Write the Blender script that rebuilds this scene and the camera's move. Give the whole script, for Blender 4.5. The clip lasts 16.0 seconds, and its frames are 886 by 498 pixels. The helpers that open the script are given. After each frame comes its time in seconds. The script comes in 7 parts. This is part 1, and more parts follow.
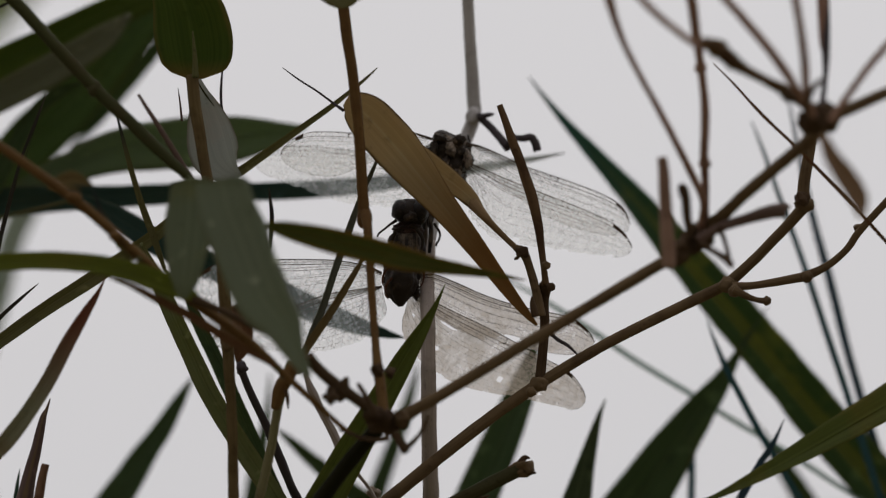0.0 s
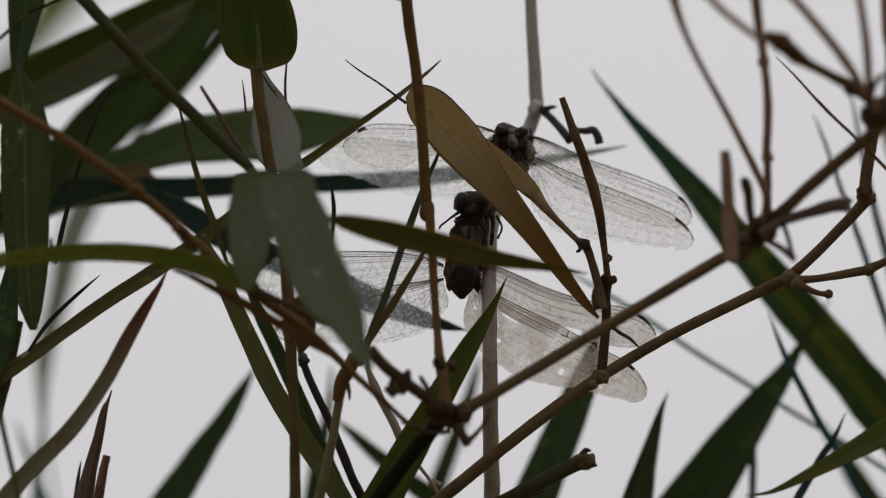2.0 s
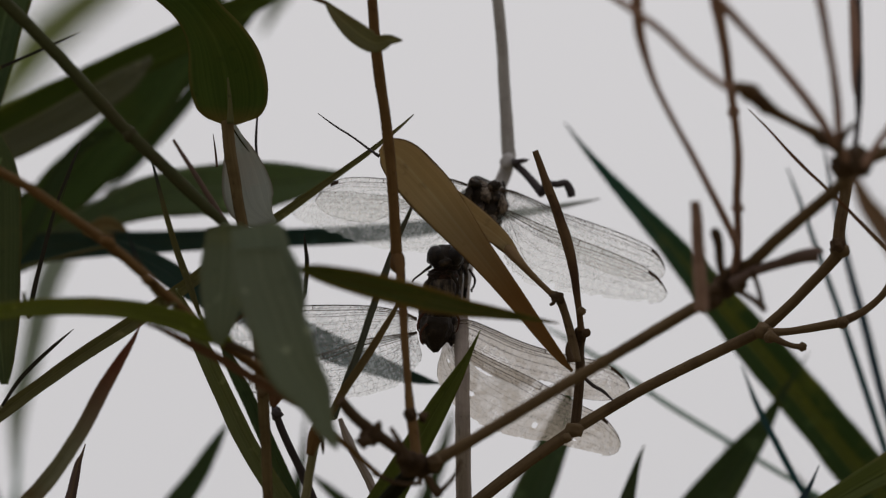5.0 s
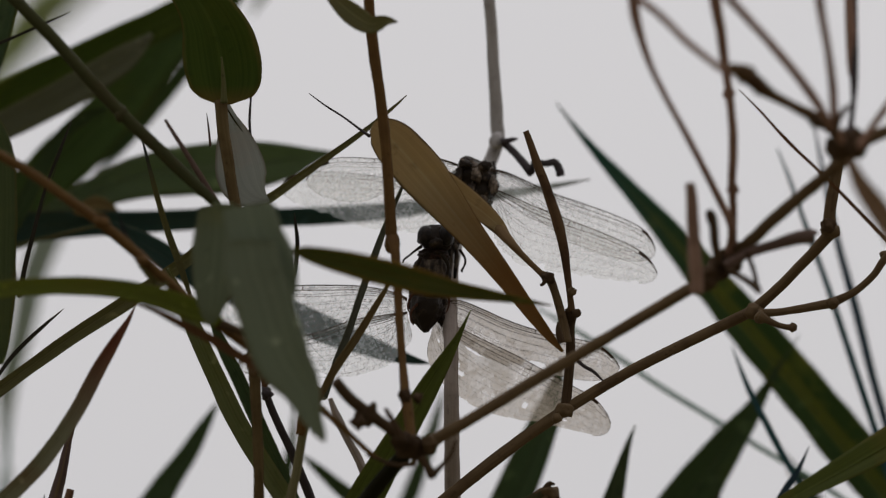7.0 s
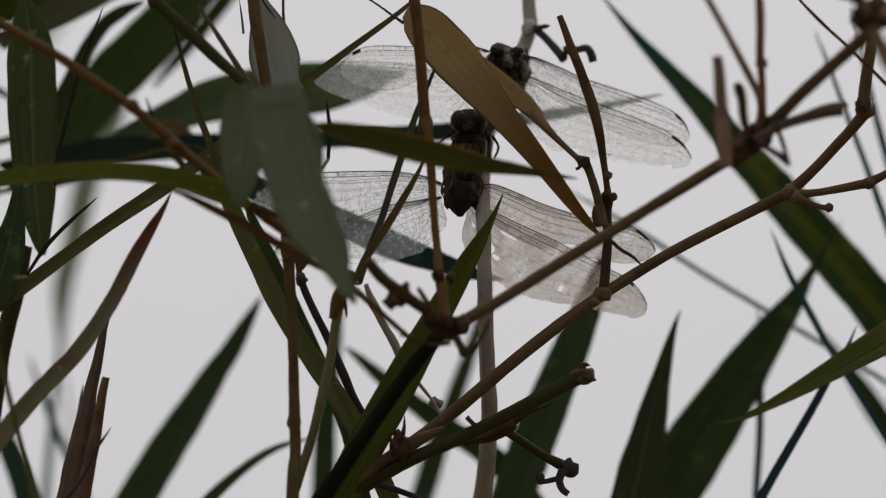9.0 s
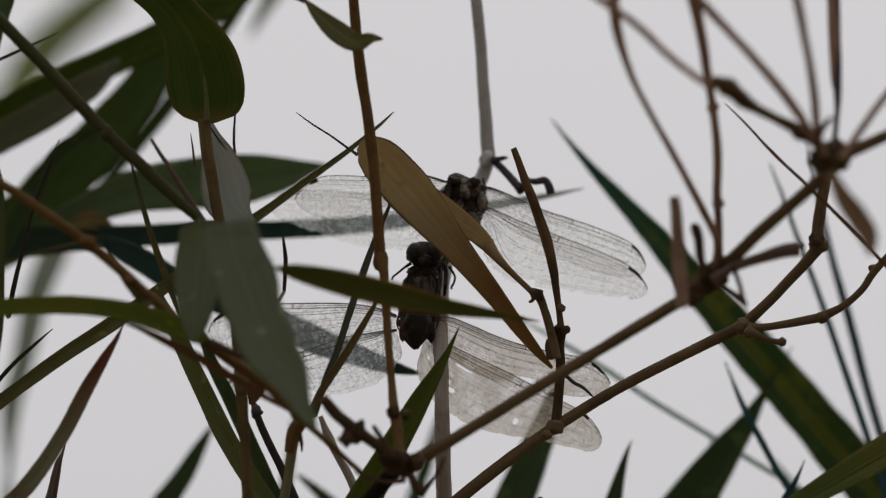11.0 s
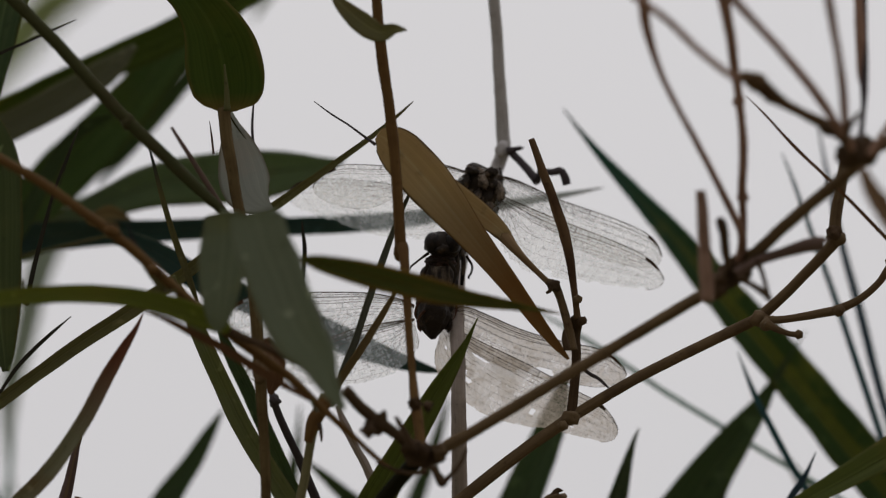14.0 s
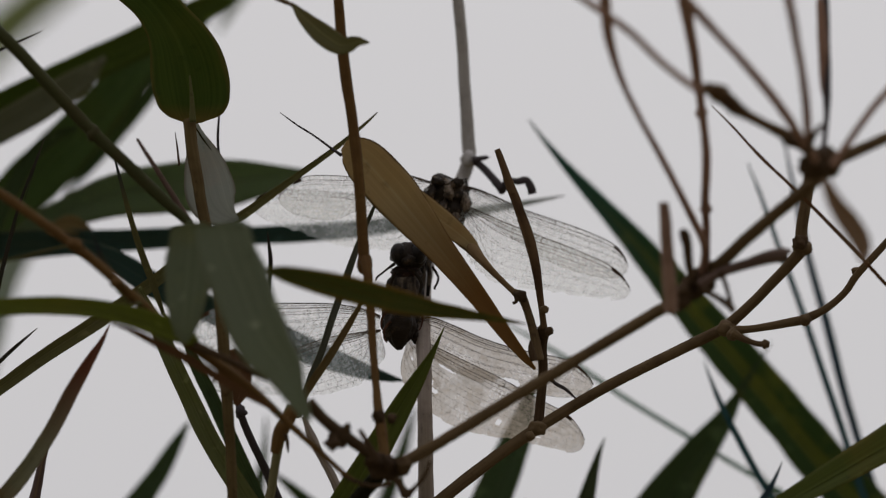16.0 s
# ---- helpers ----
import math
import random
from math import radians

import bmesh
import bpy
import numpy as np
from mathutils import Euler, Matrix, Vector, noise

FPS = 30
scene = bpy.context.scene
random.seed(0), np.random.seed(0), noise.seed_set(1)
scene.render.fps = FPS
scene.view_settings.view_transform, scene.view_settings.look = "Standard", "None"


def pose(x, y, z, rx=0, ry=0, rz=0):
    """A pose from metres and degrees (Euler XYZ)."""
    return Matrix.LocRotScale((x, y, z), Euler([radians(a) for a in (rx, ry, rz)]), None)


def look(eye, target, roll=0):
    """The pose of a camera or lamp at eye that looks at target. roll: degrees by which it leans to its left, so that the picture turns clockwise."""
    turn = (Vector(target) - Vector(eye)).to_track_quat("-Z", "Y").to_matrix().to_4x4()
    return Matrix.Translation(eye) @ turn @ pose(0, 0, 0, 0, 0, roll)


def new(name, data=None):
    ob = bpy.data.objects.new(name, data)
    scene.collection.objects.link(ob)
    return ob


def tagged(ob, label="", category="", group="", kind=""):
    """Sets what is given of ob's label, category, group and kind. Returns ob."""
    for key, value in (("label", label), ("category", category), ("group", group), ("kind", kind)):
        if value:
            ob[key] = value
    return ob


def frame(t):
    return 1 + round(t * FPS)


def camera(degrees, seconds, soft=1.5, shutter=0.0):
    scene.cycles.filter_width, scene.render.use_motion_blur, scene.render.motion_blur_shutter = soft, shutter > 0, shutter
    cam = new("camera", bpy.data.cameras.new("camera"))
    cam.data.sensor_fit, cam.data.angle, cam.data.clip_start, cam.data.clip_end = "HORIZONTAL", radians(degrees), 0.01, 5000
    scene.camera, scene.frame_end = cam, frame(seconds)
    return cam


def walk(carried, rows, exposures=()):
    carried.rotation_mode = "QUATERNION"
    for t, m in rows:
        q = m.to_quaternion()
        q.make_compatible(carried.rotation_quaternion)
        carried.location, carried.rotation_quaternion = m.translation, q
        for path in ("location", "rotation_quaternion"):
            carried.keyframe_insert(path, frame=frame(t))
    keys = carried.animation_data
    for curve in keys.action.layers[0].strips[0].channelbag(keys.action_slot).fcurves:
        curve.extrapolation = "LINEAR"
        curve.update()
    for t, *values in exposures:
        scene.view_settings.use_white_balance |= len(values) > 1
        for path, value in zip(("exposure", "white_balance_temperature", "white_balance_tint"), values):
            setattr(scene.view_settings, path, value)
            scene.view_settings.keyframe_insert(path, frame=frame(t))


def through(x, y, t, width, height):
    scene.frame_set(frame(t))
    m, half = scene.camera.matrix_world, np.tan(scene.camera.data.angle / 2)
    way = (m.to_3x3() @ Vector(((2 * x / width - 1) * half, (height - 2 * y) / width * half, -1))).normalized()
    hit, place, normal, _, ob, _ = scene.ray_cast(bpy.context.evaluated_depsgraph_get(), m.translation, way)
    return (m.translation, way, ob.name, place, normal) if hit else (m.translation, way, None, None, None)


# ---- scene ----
# The camera: a long lens held by hand, looking up into the canes.
cam = camera(4.8, 16.0, soft=1.2)
cam.data.dof.use_dof = True
cam.data.dof.focus_distance = 2.478
cam.data.dof.aperture_fstop = 9.5
walk(cam, [
    (0, pose(0, 0, 1.5, 110.0000, 0.0000, 0.0000)),
    (0.5, pose(0, 0, 1.5, 109.9612, 0.1155, 0.0243)),
    (1, pose(0, 0, 1.5, 109.7559, -0.0111, 0.0847)),
    (1.5, pose(0, 0, 1.5, 109.8408, -0.2509, 0.2095)),
    (2, pose(0, 0, 1.5, 109.9582, -0.2538, 0.2642)),
    (2.5, pose(0, 0, 1.5, 109.9282, -0.1550, 0.2195)),
    (3, pose(0, 0, 1.5, 110.0714, -0.2852, 0.1141)),
    (3.5, pose(0, 0, 1.5, 110.2802, -0.1738, 0.1067)),
    (3.7, pose(0, 0, 1.5, 110.2591, -0.1843, 0.0777)),
    (5.8, pose(0, 0, 1.5, 110.2379, 0.0041, 0.1870)),
    (6, pose(0, 0, 1.5, 110.1546, 0.0141, 0.1737)),
    (6.5, pose(0, 0, 1.5, 110.0915, -0.1639, 0.1683)),
    (7, pose(0, 0, 1.5, 110.1405, -0.1471, 0.0930)),
    (7.5, pose(0.005, 0.00068, 1.49812, 110.1208, 0.1834, 0.1570)),
    (8, pose(0.034, 0.0041, 1.48872, 110.2079, 0.3195, 1.1666)),
    (8.5, pose(0.04, 0.00752, 1.47933, 110.1246, 0.4211, 1.4990)),
    (9, pose(0.042, 0.01197, 1.46711, 110.3162, 0.2422, 1.4698)),
    (9.5, pose(0.04325, 0.01026, 1.47181, 110.4735, 0.1145, 1.2193)),
    (10, pose(0.0445, 0.00684, 1.48121, 110.5081, 0.3859, 1.2198)),
    (10.2, pose(0.045, 0.00616, 1.48309, 110.5274, 0.4766, 1.3331)),
    (12.3, pose(-0.01, -0.00068, 1.50188, 110.2442, -0.4233, -0.2921)),
    (12.5, pose(-0.01057, -0.00068, 1.50188, 110.3130, -0.2770, -0.2227)),
    (13, pose(-0.012, -0.00068, 1.50188, 110.0598, -0.1172, -0.0710)),
    (13.5, pose(-0.012, -0.00068, 1.50188, 109.9385, 0.0117, -0.0755)),
    (14, pose(-0.012, -0.00068, 1.50188, 110.1310, 0.0524, -0.0879)),
    (14.5, pose(-0.012, -0.00068, 1.50188, 110.0692, 0.0162, -0.0814)),
    (15, pose(-0.012, -0.00068, 1.50188, 110.1208, -0.1145, -0.0896)),
    (15.5, pose(-0.012, -0.00068, 1.50188, 110.2015, -0.0315, -0.2099)),
    (16, pose(-0.012, -0.00068, 1.50188, 110.1885, 0.2755, -0.2031)),
], exposures=[(0.0, -0.01), (3.5, -0.02), (6.0, -0.06), (8.0, -0.04), (9.0, -0.045), (10.0, -0.03), (12.5, -0.08), (13.0, -0.08), (13.5, -0.03), (14.0, -0.01), (15.0, -0.03), (15.5, -0.035), (16.0, -0.10)])

# World: even overcast sky and one very soft sun behind the cloud.
world = bpy.data.worlds.new("overcast_sky")
scene.world = world
world.use_nodes = True
wn, wl = world.node_tree.nodes, world.node_tree.links
sky = wn.new("ShaderNodeTexSky")
sky.sky_type, sky.sun_disc = "NISHITA", False
sky.sun_elevation, sky.sun_rotation = radians(48), radians(12)
sky_bw = wn.new("ShaderNodeHueSaturation")
sky_bw.inputs["Saturation"].default_value = 0.15
sky_bw.inputs["Value"].default_value = 0.10
cloud = wn.new("ShaderNodeMix")
cloud.data_type = "RGBA"
cloud.inputs["Factor"].default_value = 0.88
cloud.inputs["B"].default_value = (0.620, 0.602, 0.612, 1)
wl.new(sky.outputs["Color"], sky_bw.inputs["Color"])
wl.new(sky_bw.outputs["Color"], cloud.inputs["A"])
# an overcast sky brightens from the horizon to the zenith
toward_sky = wn.new("ShaderNodeTexCoord")
height = wn.new("ShaderNodeSeparateXYZ")
rise = wn.new("ShaderNodeMapRange")
rise.inputs["To Min"].default_value, rise.inputs["To Max"].default_value = 0.594, 1.782
dome = wn.new("ShaderNodeMix")
dome.data_type, dome.blend_type = "RGBA", "MULTIPLY"
dome.inputs["Factor"].default_value = 1.0
wl.new(toward_sky.outputs["Generated"], height.inputs[0])
wl.new(height.outputs["Z"], rise.inputs["Value"])
wl.new(cloud.outputs["Result"], dome.inputs["A"])
wl.new(rise.outputs["Result"], dome.inputs["B"])
wl.new(dome.outputs["Result"], wn["Background"].inputs["Color"])
wn["Background"].inputs["Strength"].default_value = 1.0
sun = new("sun", bpy.data.lights.new("sun", "SUN"))
sun.data.energy, sun.data.angle, sun.data.color = 0.6, radians(25), (1.0, 0.97, 0.93)
sun.matrix_world = look((1.0, 4.0, 5.0), (0, 2.35, 2.35))


# ---- materials ----
def graph(name):
    m = bpy.data.materials.new(name)
    m.use_nodes = True
    nt = m.node_tree
    return m, nt.nodes, nt.links, nt.nodes["Principled BSDF"], nt.nodes["Material Output"]


def tint(n, l, source, stops):
    r = n.new("ShaderNodeValToRGB")
    e = r.color_ramp.elements
    while len(e) < len(stops):
        e.new(0.5)
    for i, (at, c) in enumerate(stops):
        e[i].position, e[i].color = at, (*c, 1)
    l.new(source, r.inputs["Fac"])
    return r.outputs["Color"]


def noise_tex(n, l, vec, scale, detail=4.0, rough=0.6):
    t = n.new("ShaderNodeTexNoise")
    t.inputs["Scale"].default_value, t.inputs["Detail"].default_value = scale, detail
    t.inputs["Roughness"].default_value = rough
    l.new(vec, t.inputs["Vector"])
    return t.outputs["Fac"]


def mixc(n, l, fac, a, b, blend="MIX"):
    m = n.new("ShaderNodeMix")
    m.data_type, m.blend_type = "RGBA", blend
    for key, v in (("Factor", fac), ("A", a), ("B", b)):
        if isinstance(v, (int, float)):
            m.inputs[key].default_value = v
        elif isinstance(v, tuple):
            m.inputs[key].default_value = (*v, 1)
        else:
            l.new(v, m.inputs[key])
    return m.outputs["Result"]


def leaf_mat(name, dark, light, blotch, rough=0.45, through=0.35, blotchy=0.5, glow=(1.3, 1.35, 0.8), dusty=0.22, rim=((0.17, 0.12, 0.04), 0.4), rib=0.35, ribs=(0.012, 0.035), tip=None, gloss=0.18, relief=0.35, stripe=None, fringe=0.52):
    """A grass-like blade: fine lines along its length, blotches, light that shines through it."""
    m, n, l, bsdf, out = graph(name)
    uv = n.new("ShaderNodeUVMap").outputs["UV"]
    geo = n.new("ShaderNodeTexCoord").outputs["Object"]
    lines = n.new("ShaderNodeMapping")
    lines.inputs["Scale"].default_value = (26, 12, 1)
    l.new(uv, lines.inputs["Vector"])
    fine = noise_tex(n, l, lines.outputs["Vector"], 1.0, 3.0)
    broad = noise_tex(n, l, geo, 45.0, 4.0)
    spots = noise_tex(n, l, geo, 260.0, 3.0)
    col = tint(n, l, fine, [(0.3, dark), (0.72, light)])
    mask = tint(n, l, broad, [(0.52, (0, 0, 0)), (0.70, (blotchy,) * 3)])
    col = mixc(n, l, mask, col, blotch)
    speck = tint(n, l, spots, [(0.62, (0, 0, 0)), (0.75, (0.45,) * 3)])
    col = mixc(n, l, speck, col, tuple(0.45 * c for c in dark))
    dust = tint(n, l, noise_tex(n, l, geo, 190.0, 2.0), [(0.64, (0, 0, 0)), (0.71, (dusty,) * 3)])
    col = mixc(n, l, dust, col, tuple(min(0.6, 2.2 * c + 0.05) for c in light))
    # paler midrib, dry rim, and a stretch of another colour along the blade
    axes = n.new("ShaderNodeSeparateXYZ")
    l.new(uv, axes.inputs[0])
    off = n.new("ShaderNodeMath")
    off.operation = "SUBTRACT"
    off.inputs[1].default_value = 0.5
    l.new(axes.outputs["X"], off.inputs[0])
    gap = n.new("ShaderNodeMath")
    gap.operation = "ABSOLUTE"
    l.new(off.outputs[0], gap.inputs[0])
    col = mixc(n, l, tint(n, l, gap.outputs[0], [(ribs[0], (rib,) * 3), (ribs[1], (0, 0, 0))]), col, stripe or tuple(min(0.6, 1.9 * c + 0.03) for c in light))
    worn = n.new("ShaderNodeMath")
    worn.operation = "MULTIPLY_ADD"
    worn.inputs[1].default_value = 0.16
    l.new(broad, worn.inputs[0])
    l.new(gap.outputs[0], worn.inputs[2])
    col = mixc(n, l, tint(n, l, worn.outputs[0], [(fringe, (0, 0, 0)), (fringe + 0.05, (rim[1],) * 3)]), col, rim[0])
    if tip:
        along = n.new("ShaderNodeMapRange")
        along.inputs["From Min"].default_value, along.inputs["From Max"].default_value = tip[1], tip[2]
        l.new(axes.outputs["Y"], along.inputs["Value"])
        col = mixc(n, l, along.outputs["Result"], col, mixc(n, l, fine, tuple(0.75 * c for c in tip[0]), tuple(1.25 * c for c in tip[0])))
    l.new(col, bsdf.inputs["Base Color"])
    bsdf.inputs["Roughness"].default_value = rough
    bsdf.inputs["Specular IOR Level"].default_value = gloss
    bump = n.new("ShaderNodeBump")
    bump.inputs["Strength"].default_value, bump.inputs["Distance"].default_value = relief, 0.0004
    l.new(fine, bump.inputs["Height"])
    l.new(bump.outputs["Normal"], bsdf.inputs["Normal"])
    tr = n.new("ShaderNodeBsdfTranslucent")
    l.new(mixc(n, l, 1.0, col, glow, "MULTIPLY"), tr.inputs["Color"])
    mix = n.new("ShaderNodeMixShader")
    mix.inputs["Fac"].default_value = through
    l.new(bsdf.outputs[0], mix.inputs[1])
    l.new(tr.outputs[0], mix.inputs[2])
    l.new(mix.outputs[0], out.inputs["Surface"])
    return m


def stem_mat(name, dark, light, mark, rough=0.6):
    """A cane or twig: streaks along it, darker stains and fine relief."""
    m, n, l, bsdf, out = graph(name)
    uv = n.new("ShaderNodeUVMap").outputs["UV"]
    geo = n.new("ShaderNodeTexCoord").outputs["Object"]
    lines = n.new("ShaderNodeMapping")
    lines.inputs["Scale"].default_value = (14, 25, 1)
    l.new(uv, lines.inputs["Vector"])
    fine = noise_tex(n, l, lines.outputs["Vector"], 1.0, 4.0)
    broad = noise_tex(n, l, geo, 90.0, 5.0)
    spots = noise_tex(n, l, geo, 700.0, 3.0)
    col = tint(n, l, fine, [(0.3, dark), (0.7, light)])
    col = mixc(n, l, tint(n, l, broad, [(0.5, (0, 0, 0)), (0.68, (0.75,) * 3)]), col, mark)
    col = mixc(n, l, tint(n, l, spots, [(0.6, (0, 0, 0)), (0.72, (0.5,) * 3)]), col, tuple(0.4 * c for c in dark))
    l.new(col, bsdf.inputs["Base Color"])
    bsdf.inputs["Roughness"].default_value = rough
    bsdf.inputs["Specular IOR Level"].default_value = 0.03
    bump = n.new("ShaderNodeBump")
    bump.inputs["Strength"].default_value, bump.inputs["Distance"].default_value = 0.5, 0.0005
    l.new(mixc(n, l, 0.5, fine, spots), bump.inputs["Height"])
    l.new(bump.outputs["Normal"], bsdf.inputs["Normal"])
    return m


GREEN = leaf_mat("green_blade", (0.064, 0.091, 0.021), (0.114, 0.148, 0.036), (0.19, 0.17, 0.025), through=0.5)
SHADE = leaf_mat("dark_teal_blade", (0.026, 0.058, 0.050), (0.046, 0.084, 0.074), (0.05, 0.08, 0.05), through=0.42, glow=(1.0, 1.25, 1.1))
# Tip painted near sky grey to offset its backlit darkness.
REACH = leaf_mat("backlight_paled_tip_blade", (0.026, 0.058, 0.050), (0.046, 0.084, 0.074), (0.05, 0.08, 0.05), through=0.42, glow=(1.0, 1.25, 1.1), tip=((0.50, 0.47, 0.50), 0.118, 0.142))
# Teal-blue here imitates lens colour fringing on slender leaves.
SLENDER = leaf_mat("fringe_tinted_teal_blade", (0.034, 0.098, 0.112), (0.054, 0.134, 0.150), (0.05, 0.11, 0.10), through=0.4, glow=(1.1, 1.2, 1.1))
DEEP = leaf_mat("deep_green_blade", (0.046, 0.077, 0.033), (0.080, 0.115, 0.053), (0.10, 0.13, 0.045), through=0.45)
FLECK = leaf_mat("flecked_green_blade", (0.036, 0.070, 0.022), (0.070, 0.108, 0.034), (0.260, 0.240, 0.040), through=0.5, blotchy=0.8, rib=0.75, ribs=(0.02, 0.19), gloss=0.1, stripe=(0.20, 0.19, 0.03), tip=((0.040, 0.105, 0.088), 0.105, 0.150))
OLIVE = leaf_mat("olive_blade", (0.126, 0.120, 0.062), (0.196, 0.184, 0.098), (0.19, 0.135, 0.05), through=0.45)
FRESH = leaf_mat("fresh_green_blade", (0.075, 0.095, 0.018), (0.128, 0.150, 0.032), (0.19, 0.145, 0.03), through=0.5)
PALE = leaf_mat("pale_underside_blade", (0.150, 0.184, 0.130), (0.216, 0.252, 0.180), (0.27, 0.275, 0.130), rough=0.6, through=0.35, blotchy=0.8, glow=(1.0, 1.0, 0.85), dusty=0.65, rim=((0.2, 0.2, 0.12), 0.3), rib=0.12, relief=0.15)
WHITE = leaf_mat("whitish_sheath", (0.350, 0.365, 0.345), (0.430, 0.445, 0.420), (0.46, 0.36, 0.30), rough=0.6, through=0.6, glow=(0.98, 0.99, 0.98), rib=0.1, relief=0.1)
TAN = leaf_mat("dry_tan_blade", (0.375, 0.298, 0.165), (0.455, 0.368, 0.215), (0.36, 0.235, 0.11), rough=0.6, through=0.5, blotchy=0.5, glow=(1.0, 0.9, 0.72), dusty=0.0, rim=((0.09, 0.045, 0.02), 0.85), rib=0.2, tip=((0.215, 0.118, 0.040), 0.018, 0.047), gloss=0.1, relief=0.15)
RUST = leaf_mat("rusty_blade", (0.105, 0.050, 0.025), (0.165, 0.085, 0.040), (0.14, 0.11, 0.045), rough=0.55, blotchy=0.8)
WITHERED = leaf_mat("withered_blade", (0.19, 0.125, 0.085), (0.27, 0.18, 0.125), (0.17, 0.10, 0.06), rough=0.6)
GREYBROWN = leaf_mat("grey_brown_blade", (0.175, 0.172, 0.118), (0.245, 0.236, 0.165), (0.16, 0.095, 0.045), rough=0.6, blotchy=0.8, rim=((0.14, 0.06, 0.03), 0.6), tip=((0.148, 0.056, 0.030), 0.042, 0.064))
TEAL = leaf_mat("bluish_green_blade", (0.044, 0.090, 0.066), (0.070, 0.124, 0.092), (0.06, 0.11, 0.09), through=0.4, glow=(1.1, 1.2, 1.1))
PURPLE = leaf_mat("dark_purple_blade", (0.020, 0.018, 0.013), (0.033, 0.029, 0.021), (0.045, 0.036, 0.022), through=0.2, dusty=0.05)
SLATE = leaf_mat("greyish_narrow_blade", (0.080, 0.086, 0.066), (0.125, 0.130, 0.104), (0.12, 0.11, 0.07), rough=0.55)
# Deep green lifted and greyed in colour to imitate haze and sheen.
MIST = leaf_mat("haze_lifted_green_blade", (0.125, 0.165, 0.110), (0.175, 0.215, 0.150), (0.16, 0.135, 0.065), through=0.5)
SPLIT = leaf_mat("purplish_sheath", (0.072, 0.046, 0.042), (0.115, 0.074, 0.062), (0.12, 0.075, 0.045), rough=0.6, through=0.2, blotchy=0.7)
BROWN = stem_mat("brown_cane", (0.076, 0.050, 0.027), (0.130, 0.090, 0.050), (0.055, 0.035, 0.020))
WHORL = stem_mat("reddish_brown_cane", (0.195, 0.116, 0.085), (0.285, 0.178, 0.135), (0.130, 0.074, 0.054))
STUB = stem_mat("dull_brown_stub", (0.168, 0.104, 0.076), (0.250, 0.160, 0.120), (0.092, 0.056, 0.040))
SHOOTGREEN = stem_mat("olive_shoot", (0.027, 0.030, 0.012), (0.050, 0.051, 0.022), (0.046, 0.034, 0.018))
DRYSHOOT = stem_mat("dry_reddish_shoot", (0.070, 0.041, 0.021), (0.112, 0.069, 0.036), (0.040, 0.021, 0.014))
WITHEREDSTEM = stem_mat("withered_twig", (0.082, 0.054, 0.044), (0.125, 0.086, 0.070), (0.070, 0.044, 0.036))
DRYSTALK = stem_mat("dry_leaf_stalk", (0.150, 0.098, 0.052), (0.225, 0.152, 0.085), (0.098, 0.058, 0.030))
YELLOWSTALK = stem_mat("yellowish_stalk", (0.108, 0.098, 0.048), (0.160, 0.145, 0.076), (0.100, 0.075, 0.040))
AMBER = stem_mat("amber_cane", (0.080, 0.043, 0.016), (0.122, 0.070, 0.026), (0.072, 0.038, 0.015))
UMBER = stem_mat("umber_cane", (0.066, 0.046, 0.019), (0.108, 0.076, 0.034), (0.046, 0.029, 0.011))
OLIVEDARK = stem_mat("dark_olive_cane", (0.029, 0.028, 0.012), (0.051, 0.046, 0.022), (0.034, 0.025, 0.011))
BUDLEAF = leaf_mat("dark_broad_blade", (0.036, 0.058, 0.008), (0.064, 0.092, 0.014), (0.075, 0.085, 0.012), through=0.42, dusty=0.0, rib=0.12, tip=((0.13, 0.085, 0.02), 0.062, 0.068), gloss=0.05)
ACROSSLEAF = leaf_mat("yellow_edged_blade", (0.064, 0.074, 0.017), (0.108, 0.114, 0.030), (0.19, 0.145, 0.03), through=0.5, rim=((0.20, 0.115, 0.025), 0.75), fringe=0.42, gloss=0.1)
LIME = leaf_mat("bright_arching_blade", (0.120, 0.142, 0.026), (0.180, 0.202, 0.042), (0.19, 0.17, 0.04), through=0.5)
GREY = stem_mat("grey_twig_bark", (0.290, 0.274, 0.268), (0.390, 0.372, 0.365), (0.215, 0.196, 0.186))
GREYLOW = stem_mat("brownish_grey_twig_bark", (0.235, 0.196, 0.174), (0.325, 0.280, 0.252), (0.165, 0.130, 0.110))
DARKTWIG = stem_mat("dark_twig_bark", (0.040, 0.034, 0.036), (0.066, 0.056, 0.058), (0.030, 0.025, 0.026))
OLIVESTEM = stem_mat("olive_cane", (0.058, 0.062, 0.024), (0.100, 0.096, 0.040), (0.085, 0.058, 0.030))
DARKCANE = stem_mat("near_black_cane", (0.007, 0.007, 0.003), (0.015, 0.014, 0.006), (0.012, 0.009, 0.005))
NODE = stem_mat("node_husk", (0.040, 0.026, 0.015), (0.074, 0.047, 0.028), (0.027, 0.017, 0.011), rough=0.8)


# ---- mesh helpers ----
def curve_points(pts, n=7):
    """Smooth path through control points (x, y, z, half width)."""
    a = [np.array(p, float) for p in pts]
    a = [2 * a[0] - a[1]] + a + [2 * a[-1] - a[-2]]
    out = []
    for i in range(1, len(a) - 2):
        p0, p1, p2, p3 = a[i - 1:i + 3]
        for k in range(n):
            s = k / n
            out.append(0.5 * (2 * p1 + (p2 - p0) * s + (2 * p0 - 5 * p1 + 4 * p2 - p3) * s * s + (3 * p1 - p0 - 3 * p2 + p3) * s ** 3))
    out.append(a[-2])
    for p in out:
        p[3] = max(p[3], 2e-5)
    return out


